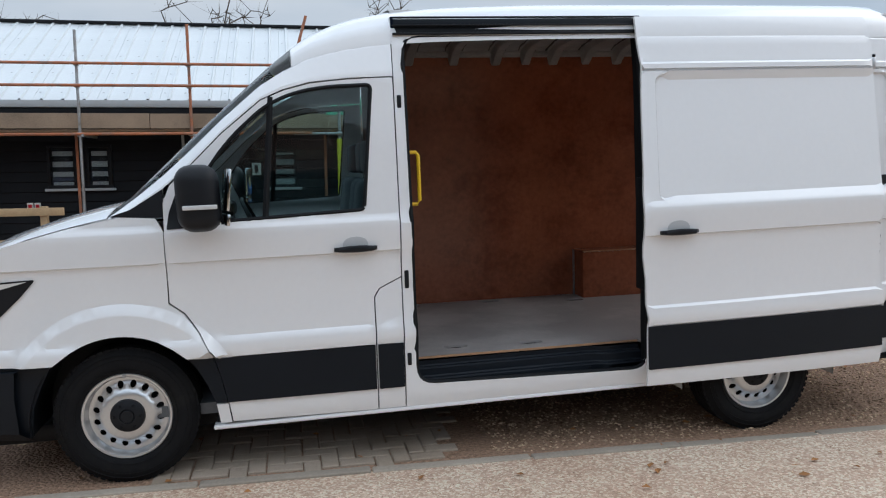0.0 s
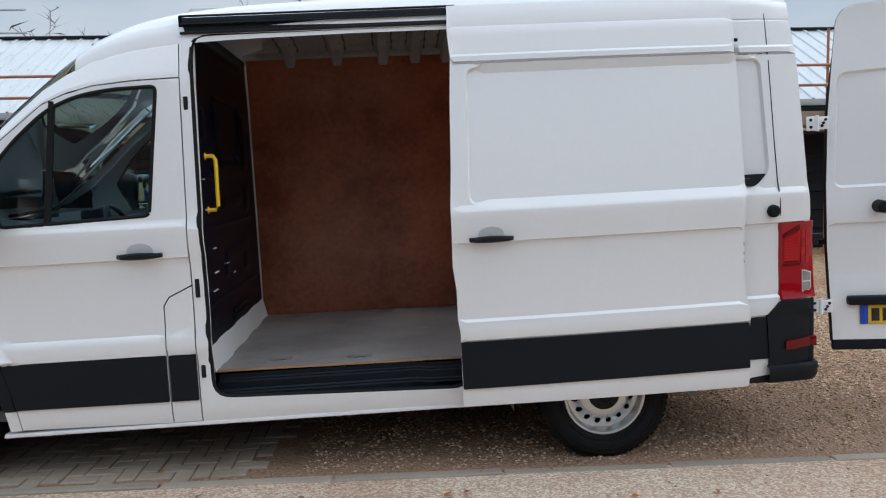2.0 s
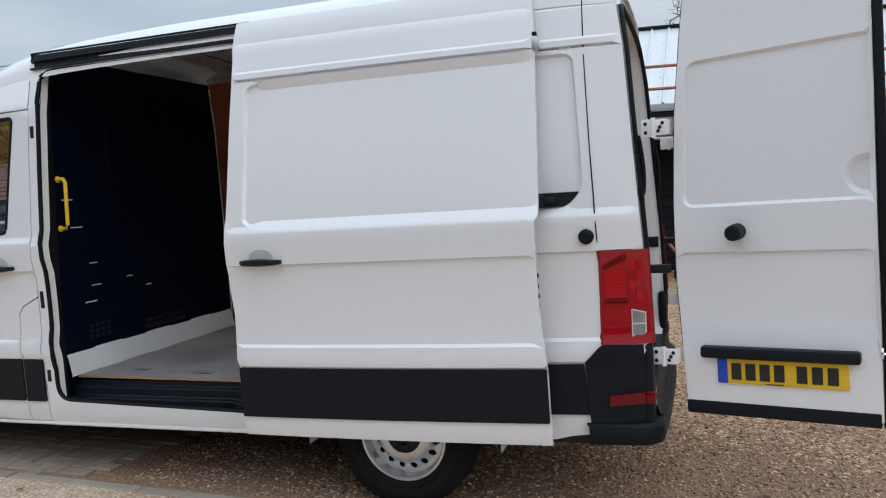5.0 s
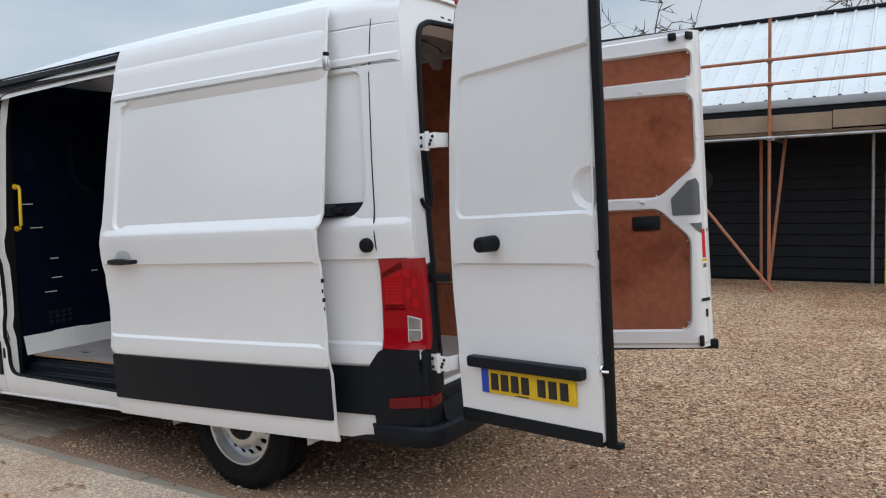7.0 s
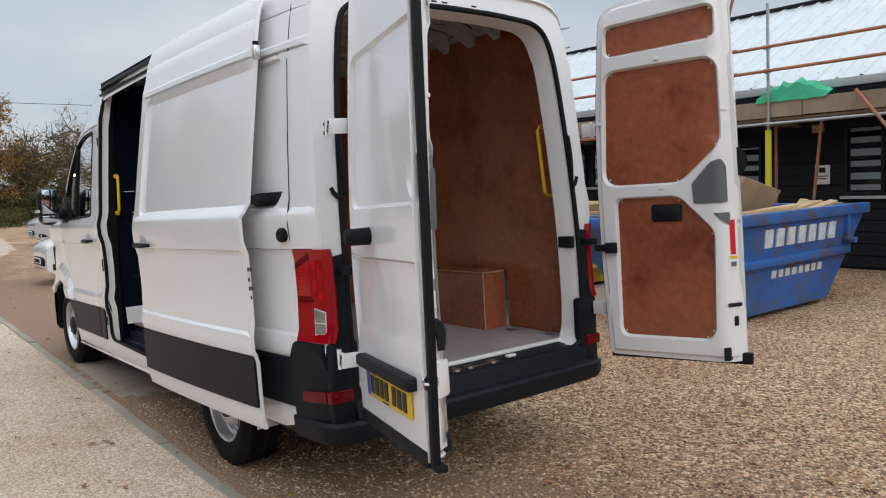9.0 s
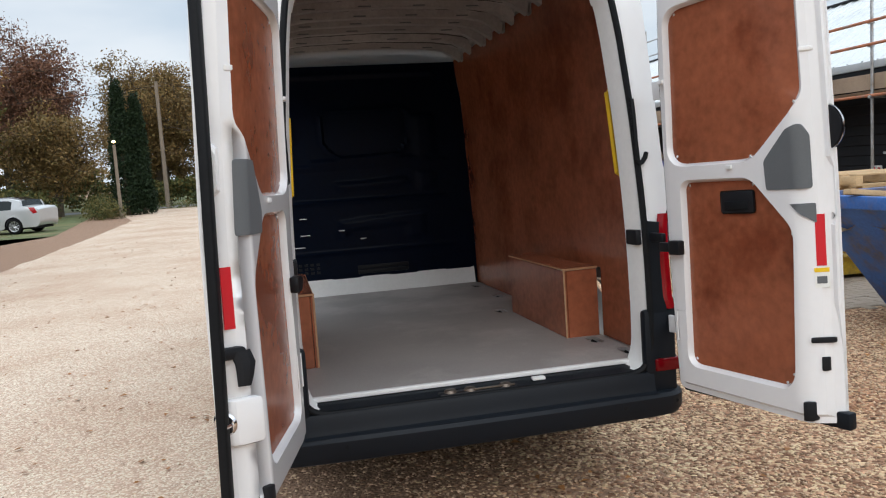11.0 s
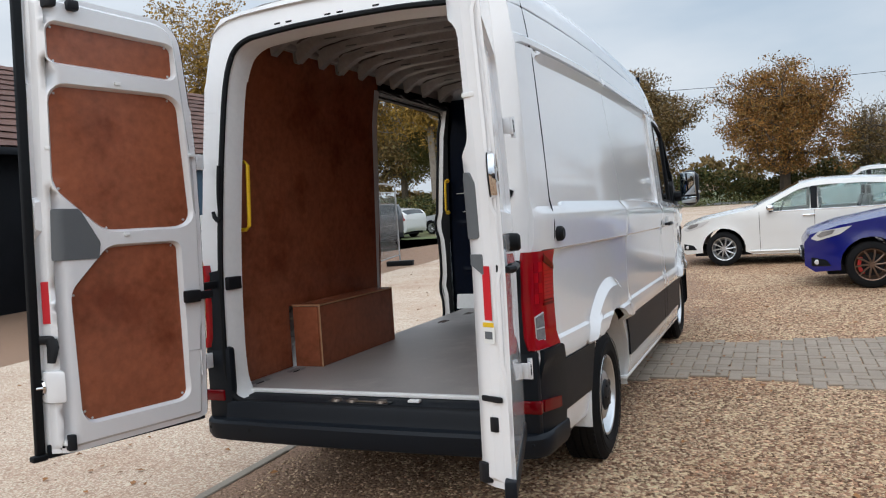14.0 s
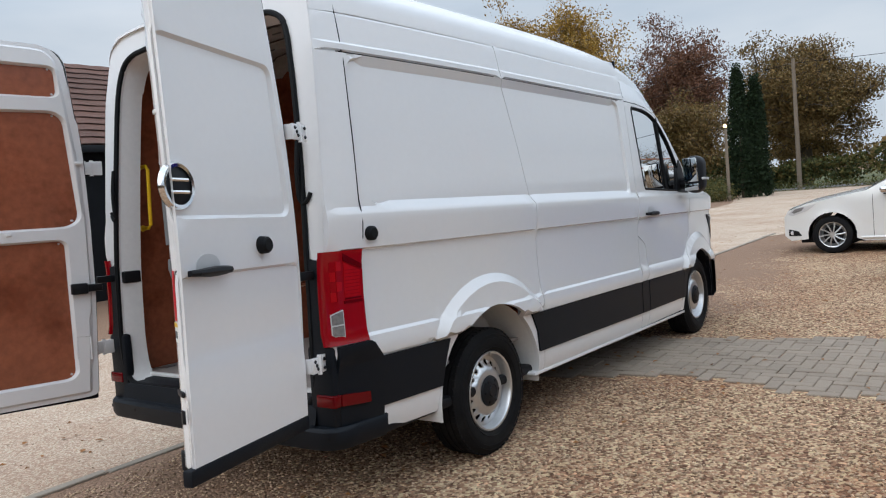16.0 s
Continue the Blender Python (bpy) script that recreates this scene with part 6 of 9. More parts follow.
for nm, k, mt in (("pillar_inner", 0, inner_white), ("pillar_seal", 1, rubber)):
    b2 = bmesh.new()
    for A, B in zip(rows, rows[1:]):
        b2.faces.new([b2.verts.new(v.co) for v in (A[k], A[k + 1], B[k + 1], B[k])])
    bmesh.ops.remove_doubles(b2, verts=b2.verts, dist=1e-5)
    part(nm, b2, mt, van)
bm.free()

# floor board with recessed lashing slots
FLOOR = [(2.98, -0.80), (2.98, -0.875), (4.775, -0.875), (4.775, 0.875), (1.528, 0.875), (1.528, -0.80)]
slots = []
for x, y in ((2.33, -0.66), (1.86, -0.62), (1.80, 0.80), (2.45, 0.80), (3.10, 0.62), (4.28, -0.80), (4.28, 0.79), (4.60, -0.86 + 0.03), (4.60, 0.83)):
    slots.append(rounded([(x - 0.075, y - 0.034), (x + 0.075, y - 0.034), (x + 0.075, y + 0.034), (x - 0.075, y + 0.034)], 0.03))
cf = part("cargo_floor", sheet(FLOOR, lambda x, y, d: (x, y, FL - d), holes=slots, step=0.15, thick=0.015), floor_mat, van, "grey phenolic-faced plywood floor")
for h in slots:
    cx, cy = sum(p[0] for p in h) / len(h), sum(p[1] for p in h) / len(h)
    bm = bmesh.new()
    box(bm, cx - 0.085, cx + 0.085, cy - 0.043, cy + 0.043, FL - 0.05, FL - 0.03)
    tube(bm, [(cx - 0.045, cy, FL - 0.03), (cx - 0.03, cy, FL - 0.01), (cx + 0.03, cy, FL - 0.01), (cx + 0.045, cy, FL - 0.03)], 0.006, 6)
    part("lashing_eye", bm, rubber, cf)
bm = bmesh.new()
box(bm, 1.53, 2.97, -0.804, -0.798, FL - 0.014, FL - 0.001)
part("floor_edge", bm, ply_edge, van)
bm = bmesh.new()
box(bm, 4.776, 4.806, -0.745, 0.745, FL - 0.01, FL + 0.010, 0.004)
part("edge_strip", bm, inner_white, van, "white floor edge strip")

# wheel boxes
for s in (-1, 1):
    wb = new("wheel_box")
    wb.parent = van
    tagged(wb, "red-brown plywood box over the wheel arch")
    y0, y1 = sorted((s * 0.675, s * 0.868))
    for nm, b in (("side_board", (3.20, 4.180, s * 0.675, s * 0.687, FL, 0.925)), ("end_board", (4.168, 4.180, s * 0.690, s * 0.866, FL, 0.925)), ("end_board", (3.20, 3.212, s * 0.690, s * 0.866, FL, 0.925)), ("top_board", (3.198, 4.182, s * 0.673, s * 0.866, 0.927, 0.939))):
        bm = bmesh.new()
        box(bm, b[0], b[1], min(b[2], b[3]), max(b[2], b[3]), b[4], b[5], 0.0015, seg=1)
        part(nm, bm, ply_mat, wb)
    bm = bmesh.new()
    box(bm, 4.1805, 4.1835, s * 0.673 - 0.003, s * 0.673 + 0.006 * 1, FL, 0.939)
    box(bm, 4.1825, 4.185, y0, y1, 0.928, 0.938)
    box(bm, 3.20, 4.18, s * 0.672 - 0.0015, s * 0.672 + 0.0015, 0.929, 0.937)
    pieces("raw_edge", bm, ply_edge, wb)

# bulkhead with pressed panels
WINR = rounded([(-0.36, 2.09), (0.345, 2.10), (0.345, 1.84), (0.25, 1.73), (-0.25, 1.72), (-0.36, 1.82)], 0.05)
WINR2 = rounded([(0.40, 2.05), (0.58, 2.05), (0.58, 1.70), (0.40, 1.70)], 0.02)
BARS = [rounded(p, 0.02) for p in ([(-0.30, 1.50), (0.33, 1.52), (0.33, 1.47), (0.2, 1.44), (-0.28, 1.44)], [(0.42, 1.56), (0.56, 1.56), (0.56, 1.40), (0.42, 1.40)], [(-0.28, 1.18), (0.45, 1.22), (0.45, 1.0), (0.30, 1.0), (0.28, 1.12), (-0.2, 1.10), (-0.25, 1.02), (-0.30, 1.02)], [(-0.7, 2.42), (0.6, 2.42), (0.6, 2.38), (-0.7, 2.38)], [(-0.75, 1.66), (0.7, 1.66), (0.7, 1.63), (-0.75, 1.63)], [(-0.8, 1.36), (0.7, 1.36), (0.7, 1.33), (-0.8, 1.33)], [(-0.78, 0.93), (0.72, 0.93), (0.72, 0.90), (-0.78, 0.90)], [(-0.72, 2.02), (-0.62, 2.02), (-0.60, 1.86), (-0.72, 1.86)])]


def relief(y, z):
    g = 0.0
    e = edge_dist((y, z), WINR) * (1 if inside((y, z), WINR) else -1)
    g += 0.014 * smoothstep(-0.04, -0.015, e) - 0.028 * smoothstep(-0.006, 0.012, e)
    for p, h in ((WINR2, 0.016), *[(b, 0.010) for b in BARS]):
        e = edge_dist((y, z), p) * (1 if inside((y, z), p) else -1)
        g += h * smoothstep(-0.008, 0.014, e)
    g += 0.015 * smoothstep(0.03, 0.0, abs(z - 1.68)) if abs(y) < 0.5 else 0
    return g


bot = [(-0.86 + 0.043 * i, 0.675 + 0.012 * math.sin(i * 1.7) * (1 if i % 3 else -0.6)) for i in range(41)]
BULK = bot + [(0.84, 1.2), (0.80, 1.7), (0.74, 2.3), (0.70, 2.44), (0.5, 2.475), (-0.45, 2.48), (-0.60, 2.45), (-0.66, 2.35), (-0.80, 2.24), (-0.86, 2.05), (-0.88, 1.5)]
bulk = part("bulkhead", sheet(BULK, lambda y, z, d: (1.515 + relief(y, z) - d, y, z), us=list(np.arange(-0.86, 0.86, 0.03)), vs=list(np.arange(0.70, 2.47, 0.018)), step=0.03, thick=0.012), bulk_mat, van, "blue-black pressed steel bulkhead")
bm = bmesh.new()
for z in (0.78, 0.74):
    box(bm, 1.516, 1.526, -0.16, 0.28, z - 0.02, z + 0.012, 0.004)
for k in range(4):
    for j in range(3):
        box(bm, 1.512, 1.5165, -0.66 + 0.05 * k, -0.63 + 0.05 * k, 0.75 + 0.035 * j, 0.772 + 0.035 * j)
pieces("vent_grille", bm, dark_plastic, bulk)
bm = bmesh.new()
for y, z, w in ((-0.80, 1.62, 0.08), (-0.62, 1.22, 0.06), (-0.62, 1.08, 0.08), (-0.75, 1.45, 0.09), (-0.68, 0.98, 0.09), (-0.30, 1.10, 0.05), (-0.12, 1.02, 0.05)):
    box(bm, 1.522, 1.5285, y, y + w, z, z + 0.006)
pieces("paint_scratch", bm, inner_white, bulk)
bm = bmesh.new()
rows = []
for i in range(29):
    y = -0.86 + 1.72 * i / 28
    q = 0.02 if (i // 4) % 2 else 0.0
    rows.append([bm.verts.new(p) for p in ((1.545 + q * 0.5, y, FL + 0.002), (1.525 + q * 0.3, y, 0.66), (1.505, y, 0.72))])
for A, B in zip(rows, rows[1:]):
    for k in range(2):
        bm.faces.new((A[k], A[k + 1], B[k + 1], B[k]))
part("bulkhead_foot", bm, inner_white, van)
bm = bmesh.new()
box(bm, 1.492, 1.508, -0.9, 0.9, 0.35, 2.48)
part("bulkhead_back", bm, bulk_mat, van)


# yellow grab handles
def grab_bar(name, a, b, stand):
    a, b, stand = Vector(a), Vector(b), Vector(stand)
    d = (b - a).normalized()
    bm = bmesh.new()
    pts = [a, a + stand * 0.75, a + stand + d * 0.02, b + stand - d * 0.02, b + stand * 0.75, b]
    tube(bm, pts, 0.011, 8)
    for p in (a, b):
        tube(bm, [p, p + stand * 0.08], 0.02, 8)
    part(name, bm, yellow_mat, van, "yellow tubular grab handle")


grab_bar("grab_handle", (1.57, -0.875, 1.455), (1.57, -0.865, 1.745), (0.055, 0.0, 0))
grab_bar("grab_handle", (4.70, -0.835, 1.42), (4.695, -0.82, 1.79), (-0.0, 0.085, 0))
grab_bar("grab_handle", (4.68, 0.862, 1.42), (4.66, 0.835, 1.84), (-0.0, -0.080, 0))

# inner roof: pressed skin with top-hat ribs, sealant beads beside them, and gussets down to the lining
inner_roof_mat = mat("primed_inner_roof", (0.30, 0.29, 0.28), 0.5, var=0.16, scale=3, fine=50, stain=(0.40, 0.39, 0.385), stain_scale=2.5)
bead_mat = mat("grey_brown_sealant", (0.085, 0.078, 0.072), 0.75, var=0.3, scale=10, fine=80)
rib_x = [1.85, 2.20, 2.54, 2.78, 3.01, 3.28, 3.55, 3.80, 4.05, 4.32, 4.58]
tab_x = [1.85, 2.54, 3.01, 3.55, 4.05]
ROOF_LINE = ((-0.81, 2.46, 0.0), (-0.78, 2.52, 0.3), (-0.70, 2.555, 1), (-0.5, 2.582, 1), (0, 2.597, 1), (0.5, 2.582, 1), (0.70, 2.555, 1), (0.78, 2.52, 0.3), (0.81, 2.46, 0.0))


def roof_z(y):
    return table([(a, b) for a, b, _c in ROOF_LINE], y)


bm = bmesh.new()
rows = []
for x in [1.51] + sorted(r + o for r in rib_x for o in (-0.07, 0.0, 0.07)) + [4.78]:
    up = 0.006 if x in rib_x else 0.0
    rows.append([bm.verts.new((x, y, z + up * q)) for y, z, q in ROOF_LINE])
for A, B in zip(rows, rows[1:]):
    for k in range(len(A) - 1):
        bm.faces.new((A[k], A[k + 1], B[k + 1], B[k]))
inner_roof = part("inner_roof", bm, inner_roof_mat, van, "pale primed inner roof with cross ribs", smooth=14)
ys = [y for y, _z, _q in ROOF_LINE]
rr = random.Random(31)
for x in rib_x:
    bm = bmesh.new()
    rows = []
    for y in np.linspace(-0.77, 0.77, 23):
        z = roof_z(y)
        f = 1 + 1.0 * smoothstep(0.60, 0.77, abs(y))
        rows.append([bm.verts.new((x + dx, y, z - dz * f)) for dx, dz in ((-0.062, 0.002), (-0.046, 0.010), (-0.036, 0.042), (-0.028, 0.050), (0.028, 0.050), (0.036, 0.042), (0.046, 0.010), (0.062, 0.002))])
    for A, B in zip(rows, rows[1:]):
        for k in range(7):
            bm.faces.new((A[k], B[k], B[k + 1], A[k + 1]))
    rib = part("roof_rib", bm, inner_roof_mat, inner_roof, smooth=25)
    for dx in (-0.066, 0.066):
        bm = bmesh.new()
        pts = []
        for y in np.arange(-0.74, 0.741, 0.04):
            pts.append((x + dx + rr.uniform(-0.004, 0.004), y, roof_z(y) - 0.004))
        tube(bm, pts, [0.004 + 0.007 * (rr.random() ** 3) for _ in pts], 5)
        part("sealant_bead", bm, bead_mat, rib)
    # solid grey bars whose colour stands for the shade of slots in the rib
    for y in (-0.52, -0.18, 0.16, 0.5):
        bm = bmesh.new()
        box(bm, x + 0.030, x + 0.040, y - 0.04, y + 0.04, roof_z(y) - 0.044, roof_z(y) - 0.036, 0.002)
        part("rib_slot", bm, cab_grey, rib)
for s in (-1, 1):
    for x in tab_x:
        if s < 0 and x < 3.1:
            continue
        tab = rounded([(x - 0.075, 2.54), (x - 0.045, 2.49), (x - 0.034, 2.425), (x + 0.034, 2.425), (x + 0.045, 2.49), (x + 0.075, 2.54)], 0.016)
        slot = rounded([(x - 0.013, 2.48), (x - 0.013, 2.44), (x + 0.013, 2.44), (x + 0.013, 2.48)], 0.008)
        part("roof_tab", sheet(tab, lambda a, z, d: (a, s * (lining_y(z) - 0.012 + d), z), holes=[slot], step=0.03, thick=0.006, flip=s > 0), inner_roof_mat, inner_roof)
        bm = bmesh.new()
        tri = [(s * 0.72, 2.535), (s * 0.80, 2.50), (s * 0.828, 2.43), (s * 0.800, 2.455)]
        A = [bm.verts.new((x - 0.02, y, z)) for y, z in tri]
        B = [bm.verts.new((x + 0.02, y, z)) for y, z in tri]
        for k in range(4):
            bm.faces.new((A[k], A[(k + 1) % 4], B[(k + 1) % 4], B[k]))
        bm.faces.new(A)
        bm.faces.new(B[::-1])
        bmesh.ops.recalc_face_normals(bm, faces=bm.faces)
        part("rib_gusset", bm, inner_roof_mat, inner_roof)
    bm = bmesh.new()
    box(bm, 1.6 if s > 0 else 2.95, 4.75, s * 0.775 - 0.02, s * 0.775 + 0.02, 2.495, 2.53, 0.012)
    part("roof_rail", bm, inner_roof_mat, inner_roof)
# wiring loom at the door header
bm = bmesh.new()
tube(bm, [(1.6 + 0.1 * i, -0.80 + 0.015 * math.sin(i * 1.3), 2.40 + 0.012 * math.sin(i * 2.1)) for i in range(15)], 0.012, 6)
part("wiring_loom", bm, rubber, van)

# ---- cab: dashboard, wheel, seats
bm = bmesh.new()
rows = []
for y in np.linspace(-0.86, 0.86, 9):
    rows.append([bm.verts.new(p) for p in ((0.05, y, 1.42), (0.30, y, 1.44), (0.48, y, 1.38), (0.52, y, 1.25), (0.46, y, 1.0), (0.40, y, 0.7))])
for A, B in zip(rows, rows[1:]):
    for k in range(5):
        bm.faces.new((A[k], A[k + 1], B[k + 1], B[k]))
dash = part("dashboard", bm, cab_grey, van)
bm = bmesh.new()
box(bm, 0.44, 0.53, 0.25, 0.62, 1.36, 1.46, 0.03)
part("instrument_cowl", bm, dark_plastic, dash)
bm = bmesh.new()
box(bm, 0.50, 0.535, -0.17, 0.10, 1.18, 1.35, 0.01)
part("radio", bm, rubber, dash)
bm = bmesh.new()
ring = [(0.66 - 0.19 * math.sin(a) * 0.45, 0.43 + 0.19 * math.cos(a), 1.30 + 0.19 * math.sin(a) * 0.9) for a in np.linspace(0, 2 * math.pi, 29)[:-1]]
tube(bm, ring, 0.016, 8, closed=True)
tube(bm, [ring[0], (0.655, 0.43, 1.29), ring[14]], 0.018, 6)
tube(bm, [(0.655, 0.43, 1.29), ring[21]], 0.018, 6)
tube(bm, [(0.655, 0.43, 1.29), (0.50, 0.43, 1.22)], 0.04, 8)
part("steering_wheel", bm, dark_plastic, van)
seat_cloth = mat("dark_seat_cloth", (0.07, 0.074, 0.082), 0.9, var=0.2, scale=8, fine=200)
for y in (0.43, -0.30, -0.62):
    seat = new("cab_seat")
    seat.parent = van
    w = 0.25 if y > 0 else 0.165
    bm = bmesh.new()
    box(bm, 0.78, 1.28, y - w, y + w, 0.84, 1.0, 0.05, seg=3)
    part("cushion", bm, seat_cloth, seat)
    bm = bmesh.new()
    box(bm, 1.22, 1.36, y - w, y + w, 0.95, 1.60, 0.05, seg=3)
    for v in bm.verts:
        v.co.x += 0.12 * (v.co.z - 0.95)
    part("backrest", bm, seat_cloth, seat)
    bm = bmesh.new()
    box(bm, 1.33, 1.43, y - 0.13, y + 0.13, 1.63, 1.83, 0.04, seg=3)
    part("headrest", bm, seat_cloth, seat)
    bm = bmesh.new()
    box(bm, 0.85, 1.25, y - w + 0.04, y + w - 0.04, 0.42, 0.84, 0.02)
    part("base", bm, cab_grey, seat)
bm = bmesh.new()
box(bm, 0.1, 1.5, -0.9, 0.9, 0.36, 0.42)
part("cab_floor", bm, cab_grey, van)
bm = bmesh.new()
tube(bm, [(0.17, -0.72, 1.42), (0.45, -0.1, 1.44)], 0.012, 6)
tube(bm, [(0.06, 0.10, 1.44), (0.10, 0.75, 1.46)], 0.012, 6)
part("wiper", bm, rubber, van)

# ---------------------------------------------------------------- skip
SKIP_PAINT = skip_blue
def skip(loc, rz, H=1.06, paint=None, label="chipped blue steel skip filled with timber offcuts", lettered=True):
    t = thing("skip", loc, label, "skip", rz=rz)
    L, W = 3.3, 1.75
    skip_blue = paint or SKIP_PAINT
    top = [(-W / 2, 0), (W / 2, 0), (W / 2, L), (-W / 2, L)]
    bot = [(-W / 2 + 0.10, 0.75), (W / 2 - 0.10, 0.75), (W / 2 - 0.10, L - 0.75), (-W / 2 + 0.10, L - 0.75)]
    bm = bmesh.new()
    A = [bm.verts.new((x, y, H)) for x, y in top]
    B = [bm.verts.new((x, y, 0.06)) for x, y in bot]
    C = [bm.verts.new((x * 0.96, y + (0.04 if y < 1 else -0.04), H)) for x, y in top]
    D = [bm.verts.new((x * 0.96, y + (0.03 if y < 2 else -0.03), 0.12)) for x, y in bot]
    for k in range(4):
        j = (k + 1) % 4
        bm.faces.new((B[k], B[j], A[j], A[k]))
        bm.faces.new((C[k], C[j], D[j], D[k]))
        bm.faces.new((A[k], A[j], C[j], C[k]))
    bm.faces.new(B[::-1])
    bm.faces.new(D)
    bmesh.ops.recalc_face_normals(bm, faces=bm.faces)
    part("body", bm, skip_blue, t, smooth=20)
    bm = bmesh.new()
    for s in (-1, 1):
        box(bm, s * W / 2 - 0.05, s * W / 2 + 0.05, -0.02, L + 0.02, H - 0.05, H + 0.07, 0.012)
    for y in (-0.03, L - 0.04):
        box(bm, -W / 2, W / 2, y, y + 0.07, H - 0.05, H + 0.06, 0.012)
    part("rim", bm, skip_blue, t)
    for s in (-1, 1):
        bm = bmesh.new()
        box(bm, s * W / 2 - 0.06, s * W / 2 + 0.025, 0.42, L - 0.42, H * 0.53, H * 0.61, 0.012)
        part("side_rail", bm, skip_blue, t)
        for y in (0.42, L - 0.50):
            bm = bmesh.new()
            box(bm, s * W / 2 - 0.07, s * W / 2 + 0.03, y, y + 0.07, H * 0.55, H, 0.012)
            part("rib", bm, skip_blue, t)
            bm = bmesh.new()
            tube(bm, [(s * (W / 2), y, H * 0.68), (s * (W / 2 + 0.12), y, H * 0.68)], 0.035, 10)
            part("lifting_lug", bm, skip_blue, t)
    if not lettered:
        return t
    # worn lettering kept as plain pale bars
    faded = mat("worn_white_lettering", (0.55, 0.58, 0.62), 0.7, var=0.3, scale=8, fine=40)
    for k in range(7):
        bm = bmesh.new()
        y = 1.05 + 0.225 * k
        box(bm, W / 2 - 0.008, W / 2 + 0.004 - 0.03, y, y + 0.15, 0.76, 0.95)
        for v in bm.verts:
            v.co.x -= 0.10 / 0.94 * (H - v.co.z) - 0.028
        part("letter_bar", bm, faded, t)
    for k in range(8):
        bm = bmesh.new()
        y = 1.25 + 0.14 * k
        box(bm, W / 2 - 0.012, W / 2 - 0.026, y, y + 0.09, 0.42, 0.50)
        for v in bm.verts:
            v.co.x -= 0.10 / 0.94 * (H - v.co.z) - 0.028
        part("letter_bar", bm, faded, t)
    rust_patch = mat("rust_scrape", (0.13, 0.055, 0.03), 0.9, var=0.4, scale=10, fine=60)
    r = random.Random(8)
    for k in range(22):
        y0, z0 = r.uniform(0.9, L - 0.9), r.uniform(0.15, 0.98)
        a, l = r.uniform(-0.25, 0.45), r.uniform(0.12, 0.55)
        w = r.uniform(0.006, 0.022)
        bm = bmesh.new()
        pts = [(y0, z0), (y0 + l * 0.5, z0 + l * 0.5 * a + w), (y0 + l, z0 + l * a), (y0 + l * 0.5, z0 + l * 0.5 * a - w)]
        bm.faces.new([bm.verts.new((W / 2 + 0.004 - 0.10 / 0.94 * (H - z), y, z)) for y, z in pts])
        part("scrape", bm, rust_patch, t)
    return t


skip((-0.30, 4.45, 0.0), -4, 0.52, mat("chipped_yellow_skip_paint", (0.55, 0.36, 0.03), 0.55, var=0.3, scale=3, fine=40, stain=(0.25, 0.17, 0.07), stain_scale=4), "low yellow steel skip loaded with pallets", False)
SKIP = skip((2.86, 3.85, 0.0), 0)
fill_mat = mat("mixed_site_rubble", (0.30, 0.22, 0.14), 0.9, var=0.4, scale=4, fine=30)
bm = bmesh.new()
r = random.Random(11)
grid = [[bm.verts.new((2.06 + 1.6 * i / 8, 4.0 + 3.0 * j / 14, 0.86 + r.uniform(-0.08, 0.10))) for j in range(15)] for i in range(9)]
for i in range(8):
    for j in range(14):
        bm.faces.new((grid[i][j], grid[i + 1][j], grid[i + 1][j + 1], grid[i][j + 1]))
tagged(part("rubble", bm, fill_mat), "heap of mixed building waste in the skip", "rubble", kind="stuff")


def plank(loc, size, rot, material, label, category="offcut", name="timber_offcut"):
    bm = bmesh.new()
    box(bm, -size[0] / 2, size[0] / 2, -size[1] / 2, size[1] / 2, -size[2] / 2, size[2] / 2, 0.004)
    o = part(name, bm, material)
    o.matrix_world = pose(*loc, *rot)
    return tagged(o, label, category)


for i in range(9):
    plank((2.3 + r.uniform(0, 1.2), 4.3 + 0.31 * i, 1.02 + r.uniform(-0.03, 0.08)), (0.10, r.uniform(0.9, 1.7), 0.045), (r.uniform(-8, 12), r.uniform(-10, 10), r.uniform(-40, 40)), new_timber, "pale sawn timber offcut lying in the skip")
plank((3.25, 6.95, 1.07), (0.5, 0.6, 0.05), (10, 6, 20), new_timber, "pale sawn timber offcut sticking out of the skip")
plank((3.2, 5.5, 1.14), (0.05, 1.5, 0.62), (-8, 25, 12), mat("brown_board", (0.30, 0.21, 0.14), 0.7, var=0.2), "brown sheet board leaning in the skip", "board", "sheet_board")
plank((3.3, 4.95, 1.12), (0.03, 0.5, 0.40), (35, 20, 10), yellow_mat, "yellow panel offcut leaning in the skip", "panel", "yellow_panel")
plank((3.1, 4.45, 1.15), (0.35, 0.45, 0.40), (8, 10, 25), mat("brown_cardboard", (0.42, 0.30, 0.18), 0.85, var=0.15), "crumpled cardboard box in the skip", "box", "cardboard_box")


